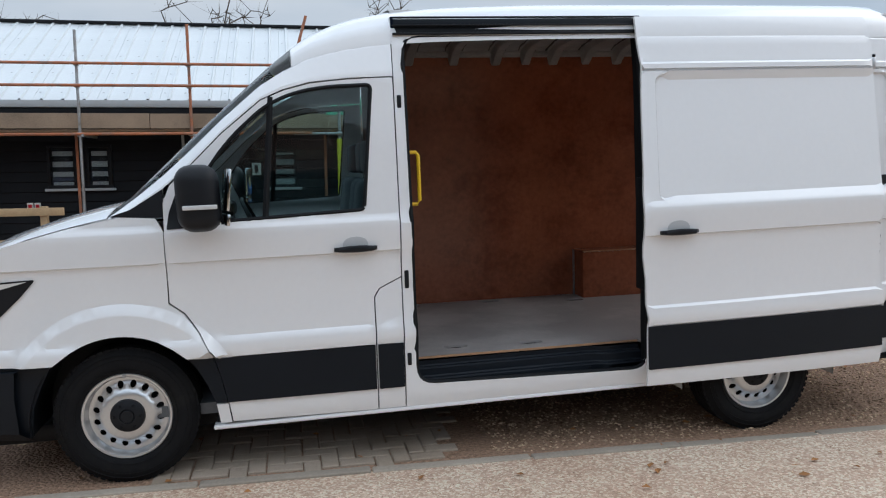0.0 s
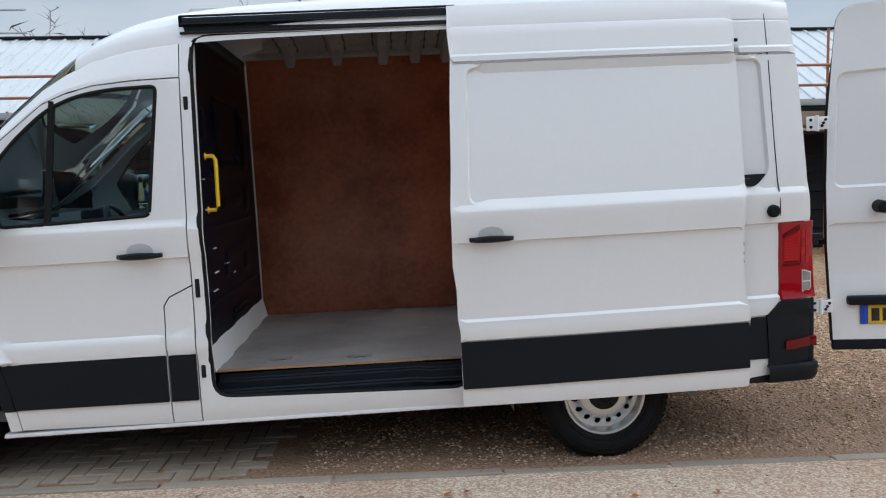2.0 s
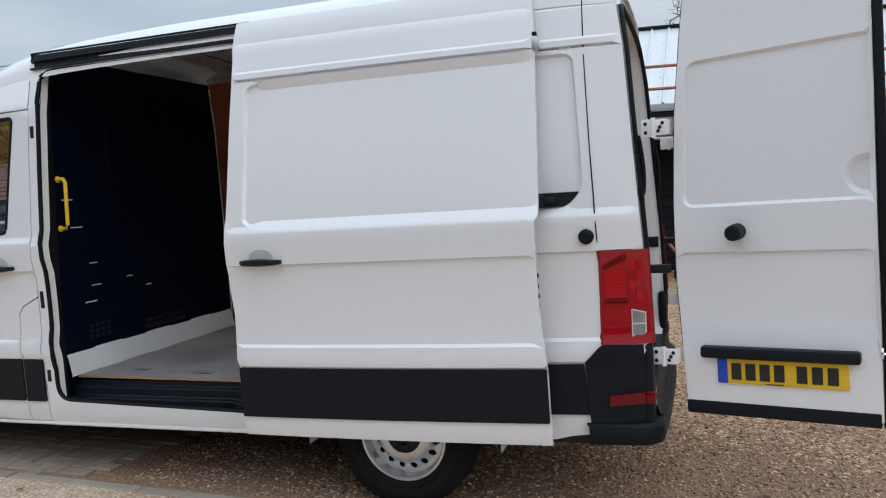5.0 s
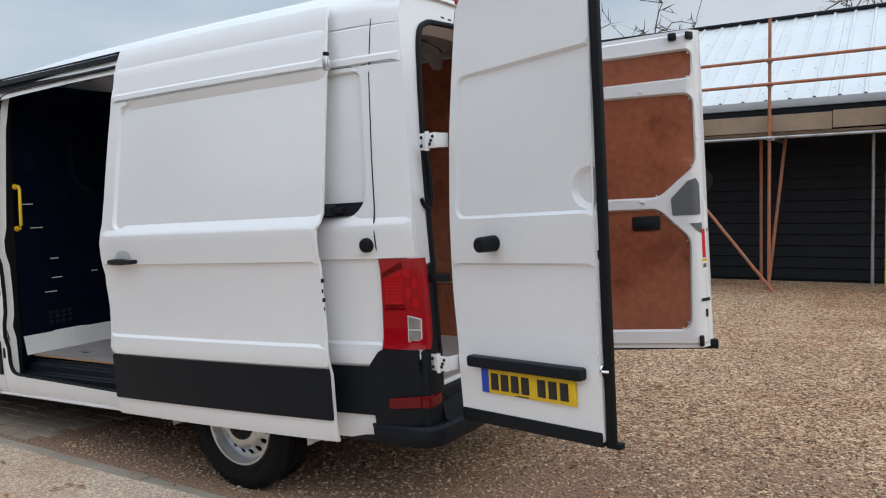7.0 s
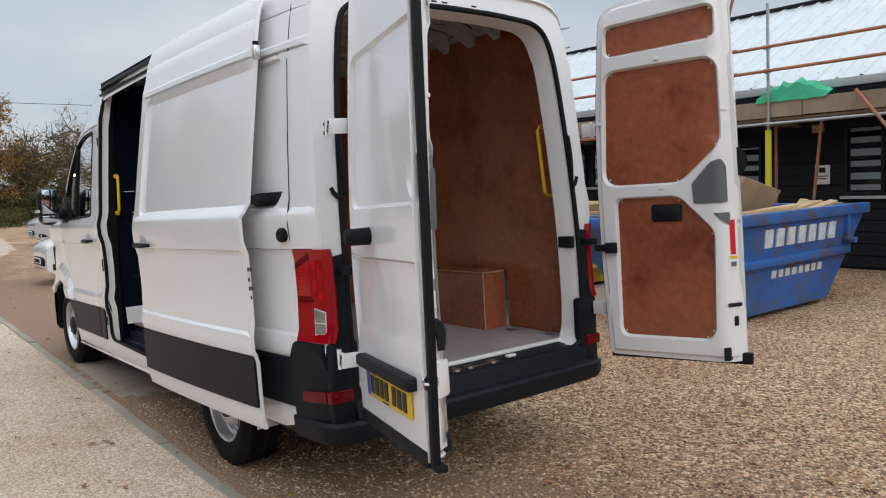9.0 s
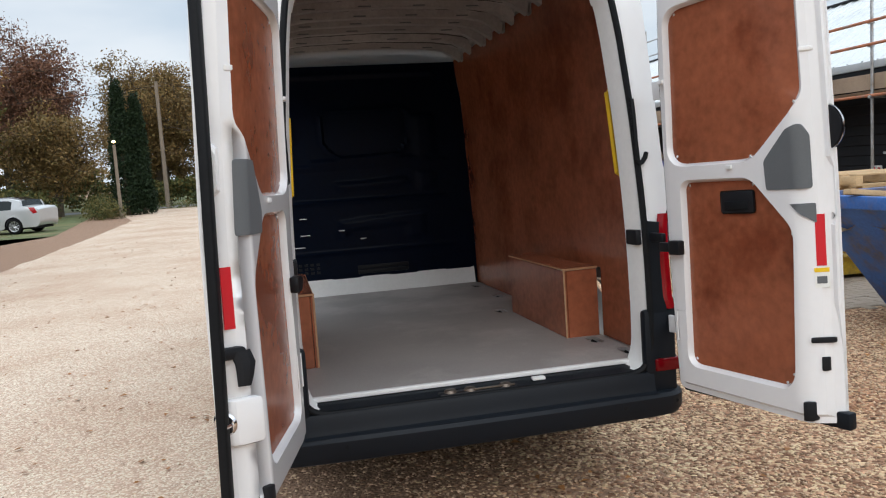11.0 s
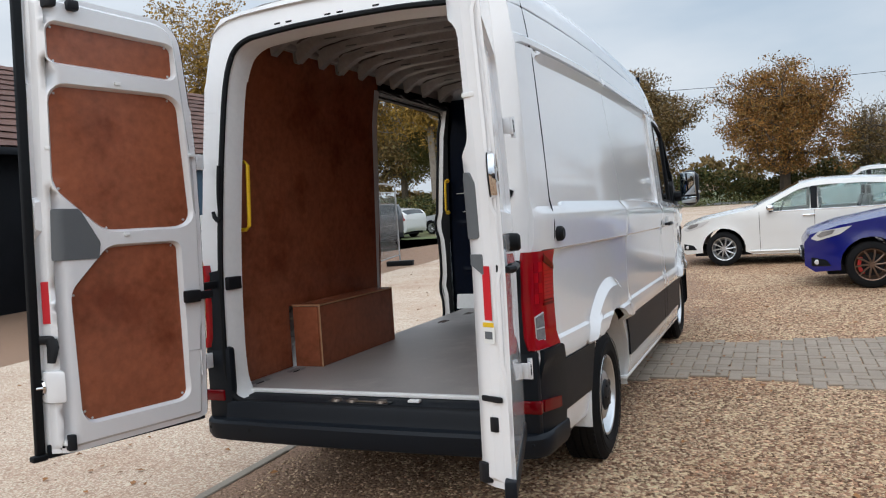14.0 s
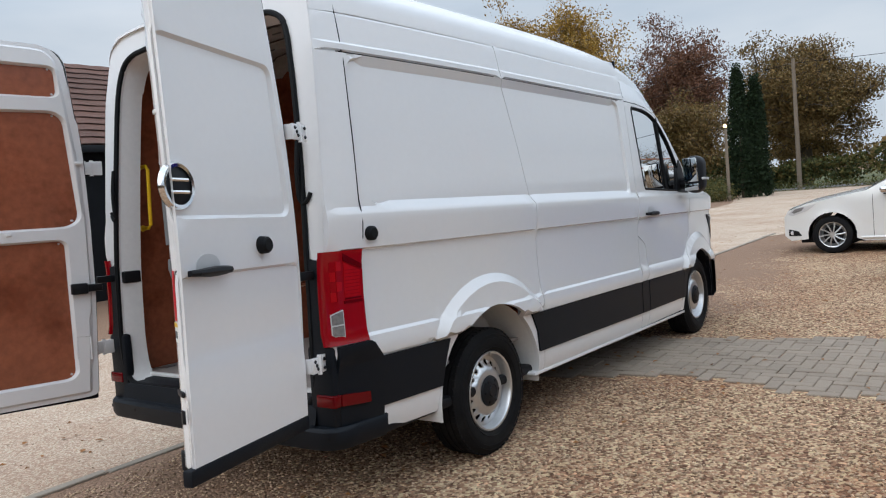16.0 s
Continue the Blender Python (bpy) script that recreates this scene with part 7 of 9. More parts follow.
# ---------------------------------------------------------------- cars
def car(loc, rz, paint, label, L=4.2, H=1.47, W=1.76, wheelbase=2.55, kind="hatch", rim_mat=None, name="car", detail=True, handle_mat=None, trim_mat=None, caliper=None):
    """A car along +x of its own frame (front at -x end), standing on its wheels at loc (front axle)."""
    t = thing(name, loc, label, "car", "parked cars", rz)
    fo = 0.82
    ro = L - wheelbase - fo
    x0, x1 = -fo, wheelbase + ro
    r = 0.315
    belt = 0.93 if kind != "suv" else 1.08
    if kind == "saloon":
        top = [(x0 + 0.02, 0.62), (x0 + 0.10, 0.76), (x0 + 0.45, 0.86), (0.55, 0.98), (0.72, 1.01), (1.45, H - 0.05), (1.75, H), (2.5, H - 0.01), (3.0, H - 0.13), (x1 - 0.62, 1.08), (x1 - 0.12, 1.03), (x1, 0.92)]
        ws, wr = (4, 6), (7, 9)
    else:
        top = [(x0 + 0.02, 0.62), (x0 + 0.10, 0.74), (x0 + 0.45, 0.86), (0.35, 0.99), (0.52, 1.02), (1.30, H - 0.05), (1.62, H), (2.35, H - 0.01), (x1 - 0.42, H - 0.08), (x1 - 0.30, H - 0.12), (x1 - 0.03, 1.05), (x1, 0.85)]
        ws, wr = (4, 6), (9, 10)
        if kind == "suv":
            top = [(a, b + (0.10 if b < 1.1 else 0)) for a, b in top]
    low = [(x1 - 0.02, 0.40), (x1 - 0.12, 0.26)]
    arch = lambda c: [(c + (r + 0.06) * math.cos(a), 0.32 + (r + 0.06) * math.sin(a)) for a in np.linspace(math.radians(-10), math.radians(190), 13)]
    outline = top + low + arch(wheelbase) + [(wheelbase - 0.5, 0.2), (0.5, 0.2)] + arch(0.0) + [(x0 + 0.14, 0.22), (x0 + 0.02, 0.30)]

    def hw(x, z):
        w = W / 2
        w -= 0.30 * max(0, (x0 + 0.62 - x) / 0.62) ** 2.0 + 0.20 * max(0, (x - x1 + 0.50) / 0.50) ** 2.0
        w -= 0.33 * max(0, z - belt) ** 1.15 + 0.10 * max(0, 0.45 - z) ** 1.2
        w -= 0.012 * smoothstep(0.60, 0.52, z) * smoothstep(0.3, 0.45, z)
        for c in (0.0, wheelbase):
            d = math.hypot(x - c, z - 0.32)
            w += 0.018 * smoothstep(0.46, 0.40, d)
        return w

    def win(a, b):
        pts = []
        za = lambda x: table(top[3:], x)
        for x in np.linspace(a, b, 8):
            pts.append((x, max(belt + 0.05, za(x) - 0.085)))
        return pts + [(b - 0.02, belt + 0.045), (a + 0.02, belt + 0.025)]

    split = 1.62 if kind == "hatch" and L < 4.1 else 1.35
    xa, xb = 0.78, x1 - (0.55 if kind != "saloon" else 1.0)
    w1, w2 = rounded(win(xa, split + 0.12), 0.02), rounded(win(split + 0.22, xb), 0.03)
    for s in (-1, 1):
        side = part("body_side", sheet(outline, lambda x, z, d: (x, s * (hw(x, z) - d), z), holes=[w1, w2], step=0.09, thick=0.02, flip=s < 0), paint, t, smooth=40)
        for w in (w1, w2):
            part("side_window", sheet(w, lambda x, z, d: (x, s * (hw(x, z) - 0.012 - d), z), step=0.12, thick=0.004, flip=s < 0), glass if detail else car_glass, side, "tinted side window")
        if detail:
            bm = bmesh.new()
            for x in (0.62, split + 0.17):
                tube(bm, [(x, s * (hw(x, z) + 0.0005), z) for z in np.linspace(0.28, belt + 0.02, 9)], 0.004, 4)
            part("door_gap", bm, rubber, side)
            bm = bmesh.new()
            hx = split - 0.02
            tube(bm, [(hx, s * (hw(hx, 0.86) + 0.01), 0.86), (hx + 0.05, s * (hw(hx, 0.86) + 0.03), 0.865), (hx + 0.16, s * (hw(hx, 0.86) + 0.03), 0.868), (hx + 0.20, s * (hw(hx, 0.86) + 0.01), 0.868)], 0.014, 6)
            part("door_handle", bm, handle_mat or paint, side)
            if trim_mat:
                bm = bmesh.new()
                tube(bm, [(x, s * (hw(x, belt + 0.03) + 0.004), belt + 0.022 + 0.012 * (x - xa) / (xb - xa)) for x in np.linspace(xa, xb - 0.05, 14)], 0.008, 5)
                part("waist_moulding", bm, trim_mat, side)
            bm = bmesh.new()
            tube(bm, [(x, s * (hw(x, 0.26) + 0.004), 0.255) for x in np.linspace(0.44, wheelbase - 0.44, 10)], 0.022, 6)
            part("sill_skirt", bm, paint, side)
            # shaded frame between the front and rear windows
            px0, px1 = split + 0.115, split + 0.225
            part("window_pillar", sheet([(px0, belt + 0.045), (px1, belt + 0.045), (px1, table(top[3:], px1) - 0.085), (px0, table(top[3:], px0) - 0.085)], lambda x, z, d: (x, s * (hw(x, z) + 0.003 - d), z), step=0.12, thick=0.004, flip=s < 0), rubber, side)
            # lower bumper vent and lamp
            vp = [(x0 + 0.10, 0.30), (x0 + 0.34, 0.31), (x0 + 0.28, 0.39), (x0 + 0.10, 0.42)]
            vent = part("bumper_vent", sheet(rounded(vp, 0.015), lambda x, z, d: (x, s * (hw(x, z) + 0.006 - d), z), step=0.06, thick=0.010, flip=s < 0), rubber, t)
            bm = bmesh.new()
            lathe(bm, [(0.0, 0.012), (0.028, 0.010), (0.036, 0.0)], (x0 + 0.17, s * (hw(x0 + 0.17, 0.36) + 0.006), 0.355), "y", 14, s)
            part("fog_lamp", bm, lamp_clear, vent)
        bm = bmesh.new()
        box(bm, xa - 0.04, xa + 0.09, s * (W / 2 + 0.09) - 0.09, s * (W / 2 + 0.09) + 0.09, belt + 0.04, belt + 0.15, 0.045, seg=4)
        mirror = part("door_mirror", bm, handle_mat or paint, t, smooth=50)
        bm = bmesh.new()
        box(bm, xa, xa + 0.06, s * W / 2 - 0.05, s * W / 2 + 0.05, belt + 0.015, belt + 0.055, 0.012)
        part("mirror_foot", bm, rubber, mirror)
        zc = 0.68 if kind != "suv" else 0.78
        pts = [(x0 + 0.10, zc), (x0 + 0.20, zc + 0.10), (x0 + 0.60, zc + 0.17), (x0 + 0.45, zc + 0.06), (x0 + 0.18, zc - 0.03)]
        hl = part("headlight", sheet(rounded(pts, 0.02), lambda x, z, d: (x, s * (hw(x, z) + 0.008 - d), z), step=0.06, thick=0.015, flip=s < 0), lamp_clear, t)
        if detail:
            cell = [(x0 + 0.17, zc + 0.035), (x0 + 0.24, zc + 0.095), (x0 + 0.40, zc + 0.125), (x0 + 0.36, zc + 0.065), (x0 + 0.22, zc + 0.015)]
            part("reflector_bowl", sheet(rounded(cell, 0.015), lambda x, z, d: (x, s * (hw(x, z) + 0.012 - d), z), step=0.06, thick=0.004, flip=s < 0), lamp_cell, hl)
        pts = [(x1 - 0.34, zc + 0.36), (x1 - 0.14, zc + 0.35), (x1 - 0.05, zc + 0.14), (x1 - 0.18, zc + 0.10)]
        part("tail_lamp", sheet(rounded(pts, 0.02), lambda x, z, d: (x, s * (hw(x, z) + 0.008 - d), z), step=0.06, thick=0.015, flip=s < 0), lamp_red, t)
        for c in (0.0, wheelbase):
            wh = new("wheel")
            wh.parent = t
            wh.matrix_local = pose(c, s * (W / 2 - 0.11), 0.315)
            bm = bmesh.new()
            lathe(bm, [(0.205, 0.07), (0.225, 0.098), (0.28, 0.10), (0.305, 0.085), (0.315, 0.06), (0.315, -0.08), (0.2, -0.1)], (0, 0, 0), "y", 32, s)
            part("tyre", bm, tyre_mat, wh)
            bm = bmesh.new()
            lathe(bm, [(0.15, -0.02), (0.19, 0.03), (0.20, 0.085), (0.212, 0.09), (0.215, 0.08)], (0, 0, 0), "y", 32, s)
            rim = part("rim", bm, rim_mat or steel_mat, wh)
            bm = bmesh.new()
            n = 10
            for k in range(n):
                a = 2 * math.pi * k / n
                tube(bm, [(0.03 * math.cos(a), s * 0.075, 0.03 * math.sin(a)), (0.12 * math.cos(a + 0.06), s * 0.082, 0.12 * math.sin(a + 0.06)), (0.202 * math.cos(a + 0.12), s * 0.075, 0.202 * math.sin(a + 0.12))], 0.013, 5)
            lathe(bm, [(0, 0.085), (0.04, 0.083), (0.05, 0.06)], (0, 0, 0), "y", 16, s)
            part("spokes", bm, rim_mat or steel_mat, rim)
            bm = bmesh.new()
            lathe(bm, [(0, -0.01), (0.19, -0.01)], (0, 0, 0), "y", 24, s)
            disc = part("brake_disc", bm, dark_plastic, wh)
            if caliper:
                bm = bmesh.new()
                for a in np.linspace(2.6, 3.9, 7):
                    box(bm, 0.15 * math.cos(a) - 0.022, 0.15 * math.cos(a) + 0.022, s * 0.02 - 0.02, s * 0.02 + 0.02, 0.15 * math.sin(a) - 0.022, 0.15 * math.sin(a) + 0.022, 0.006)
                part("brake_caliper", bm, caliper, disc, "red brake caliper")
            bm = bmesh.new()
            rows = [[bm.verts.new((c + 0.372 * math.cos(a), s * y, 0.32 + 0.372 * math.sin(a))) for y in (W / 2 - 0.03, W / 2 - 0.30)] for a in np.linspace(-0.15, math.pi + 0.15, 13)]
            for A, B in zip(rows, rows[1:]):
                bm.faces.new((A[0], A[1], B[1], B[0]))
            part("arch_liner", bm, rubber, t)
    # skin across the top from nose to tail
    path = resample_open([(x0 + 0.14, 0.22), (x0 + 0.02, 0.30)] + top + low, 0.10)
    us = (-1, -0.97, -0.85, -0.5, 0, 0.5, 0.85, 0.97, 1)

    def row(bm, x, z, lift=0.0, f=1.0):
        w = hw(x, z) - 0.001
        return [bm.verts.new((x, w * u * f, z + lift + 0.05 * (1 - u * u))) for u in us]

    groups = {"skin": [], "windscreen": [], "rear_window": []}
    xw0, xw1 = top[ws[0]][0] + 0.03, top[ws[1] - 1][0]
    xr0, xr1 = top[wr[0]][0], top[wr[1]][0]
    bm, gw, gr = bmesh.new(), bmesh.new(), bmesh.new()
    for (xa_, za_), (xb_, zb_) in zip(path, path[1:]):
        mid = 0.5 * (xa_ + xb_)
        zm = 0.5 * (za_ + zb_)
        tgt = gw if xw0 < mid < xw1 and zm > 0.9 else gr if xr0 < mid < xr1 and zm > belt + 0.10 and kind else bm
        A, B = row(tgt, xa_, za_), row(tgt, xb_, zb_)
        for k in range(len(us) - 1):
            if tgt is not bm and k in (0, 1, 6, 7):
                continue
            tgt.faces.new((A[k], A[k + 1], B[k + 1], B[k]))
        if tgt is not bm:
            A, B = row(bm, xa_, za_), row(bm, xb_, zb_)
            for k in (0, 1, 6, 7):
                bm.faces.new((A[k], A[k + 1], B[k + 1], B[k]))
    for g in (bm, gw, gr):
        bmesh.ops.delete(g, geom=[v for v in g.verts if not v.link_faces], context="VERTS")
        bmesh.ops.remove_doubles(g, verts=g.verts, dist=0.002)
        bmesh.ops.recalc_face_normals(g, faces=g.faces)
    part("body_skin", bm, paint, t, smooth=40)
    part("windscreen", gw, glass if detail else car_glass, t, "raked windscreen", smooth=40)
    if len(gr.faces):
        part("rear_window", gr, glass if detail else car_glass, t, "rear window", smooth=40)
    else:
        gr.free()
    bm = bmesh.new()
    box(bm, x0 + 0.3, x1 - 0.25, -W / 2 + 0.2, W / 2 - 0.2, 0.18, 0.3)
    part("underbody", bm, rubber, t)
    bm = bmesh.new()
    box(bm, x0 - 0.005, x0 + 0.06, -0.42, 0.42, 0.36, 0.52, 0.02)
    part("grille", bm, rubber, t)
    bm = bmesh.new()
    box(bm, 0.45, x1 - 0.35, -W / 2 + 0.10, W / 2 - 0.10, 0.34, 0.62)
    part("cabin_floor", bm, seat_cloth, t)
    if detail:
        bm = bmesh.new()
        box(bm, 0.50, 0.86, -W / 2 + 0.14, W / 2 - 0.14, 0.74, belt + 0.02, 0.05, seg=3)
        part("dashboard", bm, rubber, t)
        bm = bmesh.new()
        tube(bm, [(0.98 + 0.07 * math.sin(a), 0.36 + 0.17 * math.cos(a), belt - 0.01 + 0.16 * math.sin(a)) for a in np.linspace(0, 6.2832, 19)[:-1]], 0.014, 6, closed=True)
        part("steering_wheel", bm, rubber, t)
        for x in (1.45, 2.25):
            for y in (-0.36, 0.36):
                bm = bmesh.new()
                box(bm, x - 0.42, x + 0.06, y - 0.24, y + 0.24, 0.60, 0.74, 0.05, seg=2)
                seat = part("seat", bm, seat_cloth, t)
                bm = bmesh.new()
                box(bm, x, x + 0.13, y - 0.23, y + 0.23, 0.72, 1.16, 0.05, seg=2)
                for v in bm.verts:
                    v.co.x += 0.25 * (v.co.z - 0.72)
                part("seat_back", bm, seat_cloth, seat)
                bm = bmesh.new()
                box(bm, x + 0.12, x + 0.21, y - 0.12, y + 0.12, 1.15, 1.32, 0.035, seg=2)
                part("headrest", bm, seat_cloth, seat)
        bm = bmesh.new()
        box(bm, x1 - 0.56, x1 - 0.20, -0.56, 0.56, H - 0.075, H - 0.035, 0.015)
        part("roof_spoiler", bm, paint, t)
        # mesh insert, badge disc and blank plate on the nose, wipers at the foot of the glass
        bm = bmesh.new()
        for k in range(5):
            box(bm, x0 - 0.012, x0 - 0.002, -0.38, 0.38, 0.375 + 0.028 * k, 0.381 + 0.028 * k, 0.002)
        pieces("grille_bar", bm, dark_plastic, t)
        bm = bmesh.new()
        box(bm, x0 - 0.022, x0 - 0.012, -0.26, 0.26, 0.40, 0.505, 0.003)
        part("number_plate", bm, paper, t, "white plate with plain bars")
        bm = bmesh.new()
        for k in range(6):
            box(bm, x0 - 0.026, x0 - 0.022, -0.21 + 0.07 * k, -0.16 + 0.07 * k, 0.42, 0.485)
        pieces("plate_bar", bm, rubber, t)
        bm = bmesh.new()
        for y in (-0.05, 0.5):
            tube(bm, [(top[4][0] + 0.05, y, top[4][1] + 0.075), (top[4][0] + 0.08, y - 0.28, top[4][1] + 0.085), (top[4][0] + 0.07, y - 0.55, top[4][1] + 0.065)], 0.009, 5)
        pieces("wiper", bm, rubber, t)
    return t


def resample_open(pts, step):
    out = []
    for a, b in zip(pts, pts[1:]):
        n = max(1, int(math.dist(a, b) / step))
        out += [(a[0] + (b[0] - a[0]) * k / n, a[1] + (b[1] - a[1]) * k / n) for k in range(n)]
    return out + [pts[-1]]


bronze = mat("bronze_alloy", (0.17, 0.11, 0.08), 0.35, metal=0.7, var=0.05)
car((-4.30, 3.05, 0), 90, car_blue, "deep blue three-door hatchback with bronze alloy wheels", 3.85, 1.47, 1.72, 2.49, "hatch", bronze, caliper=mat("red_brake_caliper", (0.45, 0.02, 0.015), 0.4))
car((-7.80, 1.01, 0), 90, car_white, "white five-door hatchback with silver alloy wheels", 4.35, 1.465, 1.80, 2.63, "hatch", handle_mat=chrome, trim_mat=chrome)
car((-21.0, 3.2, 0), 90, car_silver, "silver estate car with roof rails", 4.5, 1.70, 1.82, 2.65, "suv")
car((-17.5, 5.2, 0), 90, car_grey, "dark grey hatchback among the parked cars", 4.2, 1.45, 1.76, 2.6, "hatch", None, detail=False)
car((-27.0, -13.2, 0), 75, car_silver, "silver saloon parked below the trees", 4.5, 1.43, 1.78, 2.7, "saloon", detail=False)
car((-24.5, -16.3, 0), 76, car_white, "white coupe parked tail outwards below the trees", 4.2, 1.36, 1.80, 2.5, "hatch", detail=False)
car((-13.0, -12.06, 0), 60, car_red, "red hatchback behind the mesh fence", 4.3, 1.45, 1.80, 2.6, "hatch", detail=False)
car((-20.6, -14.6, 0), 50, car_grey, "dark grey estate car beyond the red hatchback", 4.5, 1.65, 1.82, 2.65, "suv", detail=False)

# ---------------------------------------------------------------- trees
def leaf_material(name, cols, rough=0.7):
    m = bpy.data.materials.new(name)
    m.use_nodes = True
    nt = m.node_tree
    b = nt.nodes["Principled BSDF"]
    b.inputs["Roughness"].default_value = rough
    b.inputs["Specular IOR Level"].default_value = 0.2
    g = nt.nodes.new("ShaderNodeNewGeometry")
    rp = nt.nodes.new("ShaderNodeValToRGB")
    e = rp.color_ramp.elements
    e[0].color, e[1].color = (*cols[0], 1), (*cols[-1], 1)
    for i, c in enumerate(cols[1:-1]):
        e.new((i + 1) / (len(cols) - 1)).color = (*c, 1)
    nt.links.new(g.outputs["Random Per Island"], rp.inputs[0])
    nt.links.new(rp.outputs[0], b.inputs["Base Color"])
    return m


bark = mat("grey_brown_bark", (0.075, 0.058, 0.042), 0.9, var=0.35, scale=4, fine=30, bump=0.4, bump_scale=20)
birch_bark = mat("pale_birch_bark", (0.26, 0.22, 0.18), 0.85, var=0.35, scale=4, fine=30)
oak_leaf = leaf_material("rust_oak_leaf", [(0.11, 0.07, 0.025), (0.24, 0.12, 0.035), (0.34, 0.165, 0.045), (0.17, 0.13, 0.04)])
dull_leaf = leaf_material("dull_olive_brown_leaf", [(0.085, 0.06, 0.026), (0.18, 0.115, 0.045), (0.24, 0.15, 0.055), (0.13, 0.11, 0.04)])
red_leaf = leaf_material("red_brown_leaf", [(0.09, 0.045, 0.032), (0.17, 0.08, 0.05), (0.22, 0.11, 0.06)])
olive_leaf = leaf_material("green_brown_leaf", [(0.06, 0.065, 0.02), (0.11, 0.105, 0.03), (0.17, 0.13, 0.04)])
gold_leaf = leaf_material("yellow_birch_leaf", [(0.20, 0.12, 0.03), (0.36, 0.22, 0.05), (0.45, 0.27, 0.055), (0.22, 0.16, 0.05)])
green_leaf = leaf_material("dark_hedge_leaf", [(0.03, 0.038, 0.014), (0.06, 0.075, 0.025), (0.11, 0.10, 0.03), (0.15, 0.11, 0.035)])
conifer_leaf = leaf_material("dark_conifer_leaf", [(0.006, 0.014, 0.006), (0.014, 0.028, 0.011), (0.022, 0.038, 0.015)])
grass_leaf = leaf_material("rough_grass_blade", [(0.05, 0.07, 0.02), (0.10, 0.11, 0.03), (0.15, 0.13, 0.05)])


def leaf_mesh(name, centres, spread, per, size, seed, material, squash=0.7):
    r = np.random.RandomState(seed)
    c = np.repeat(np.array(centres, float), per, axis=0)
    n = len(c)
    p = c + np.clip(r.normal(0, 1, (n, 3)), -1.7, 1.7) * np.array([spread, spread, spread * squash])
    a = r.normal(0, 1, (n, 3))
    a /= np.linalg.norm(a, axis=1)[:, None]
    b = np.cross(a, r.normal(0, 1, (n, 3)))
    b /= np.linalg.norm(b, axis=1)[:, None]
    s = (size * r.uniform(0.5, 1.4, n))[:, None]
    V = np.stack([p - a * s, p + b * s * 0.55, p + a * s, p - b * s * 0.55], axis=1).reshape(-1, 3)
    F = np.arange(n * 4).reshape(-1, 4)
    me = bpy.data.meshes.new(name)
    me.from_pydata(V.tolist(), [], F.tolist())
    me.materials.append(material)
    return me


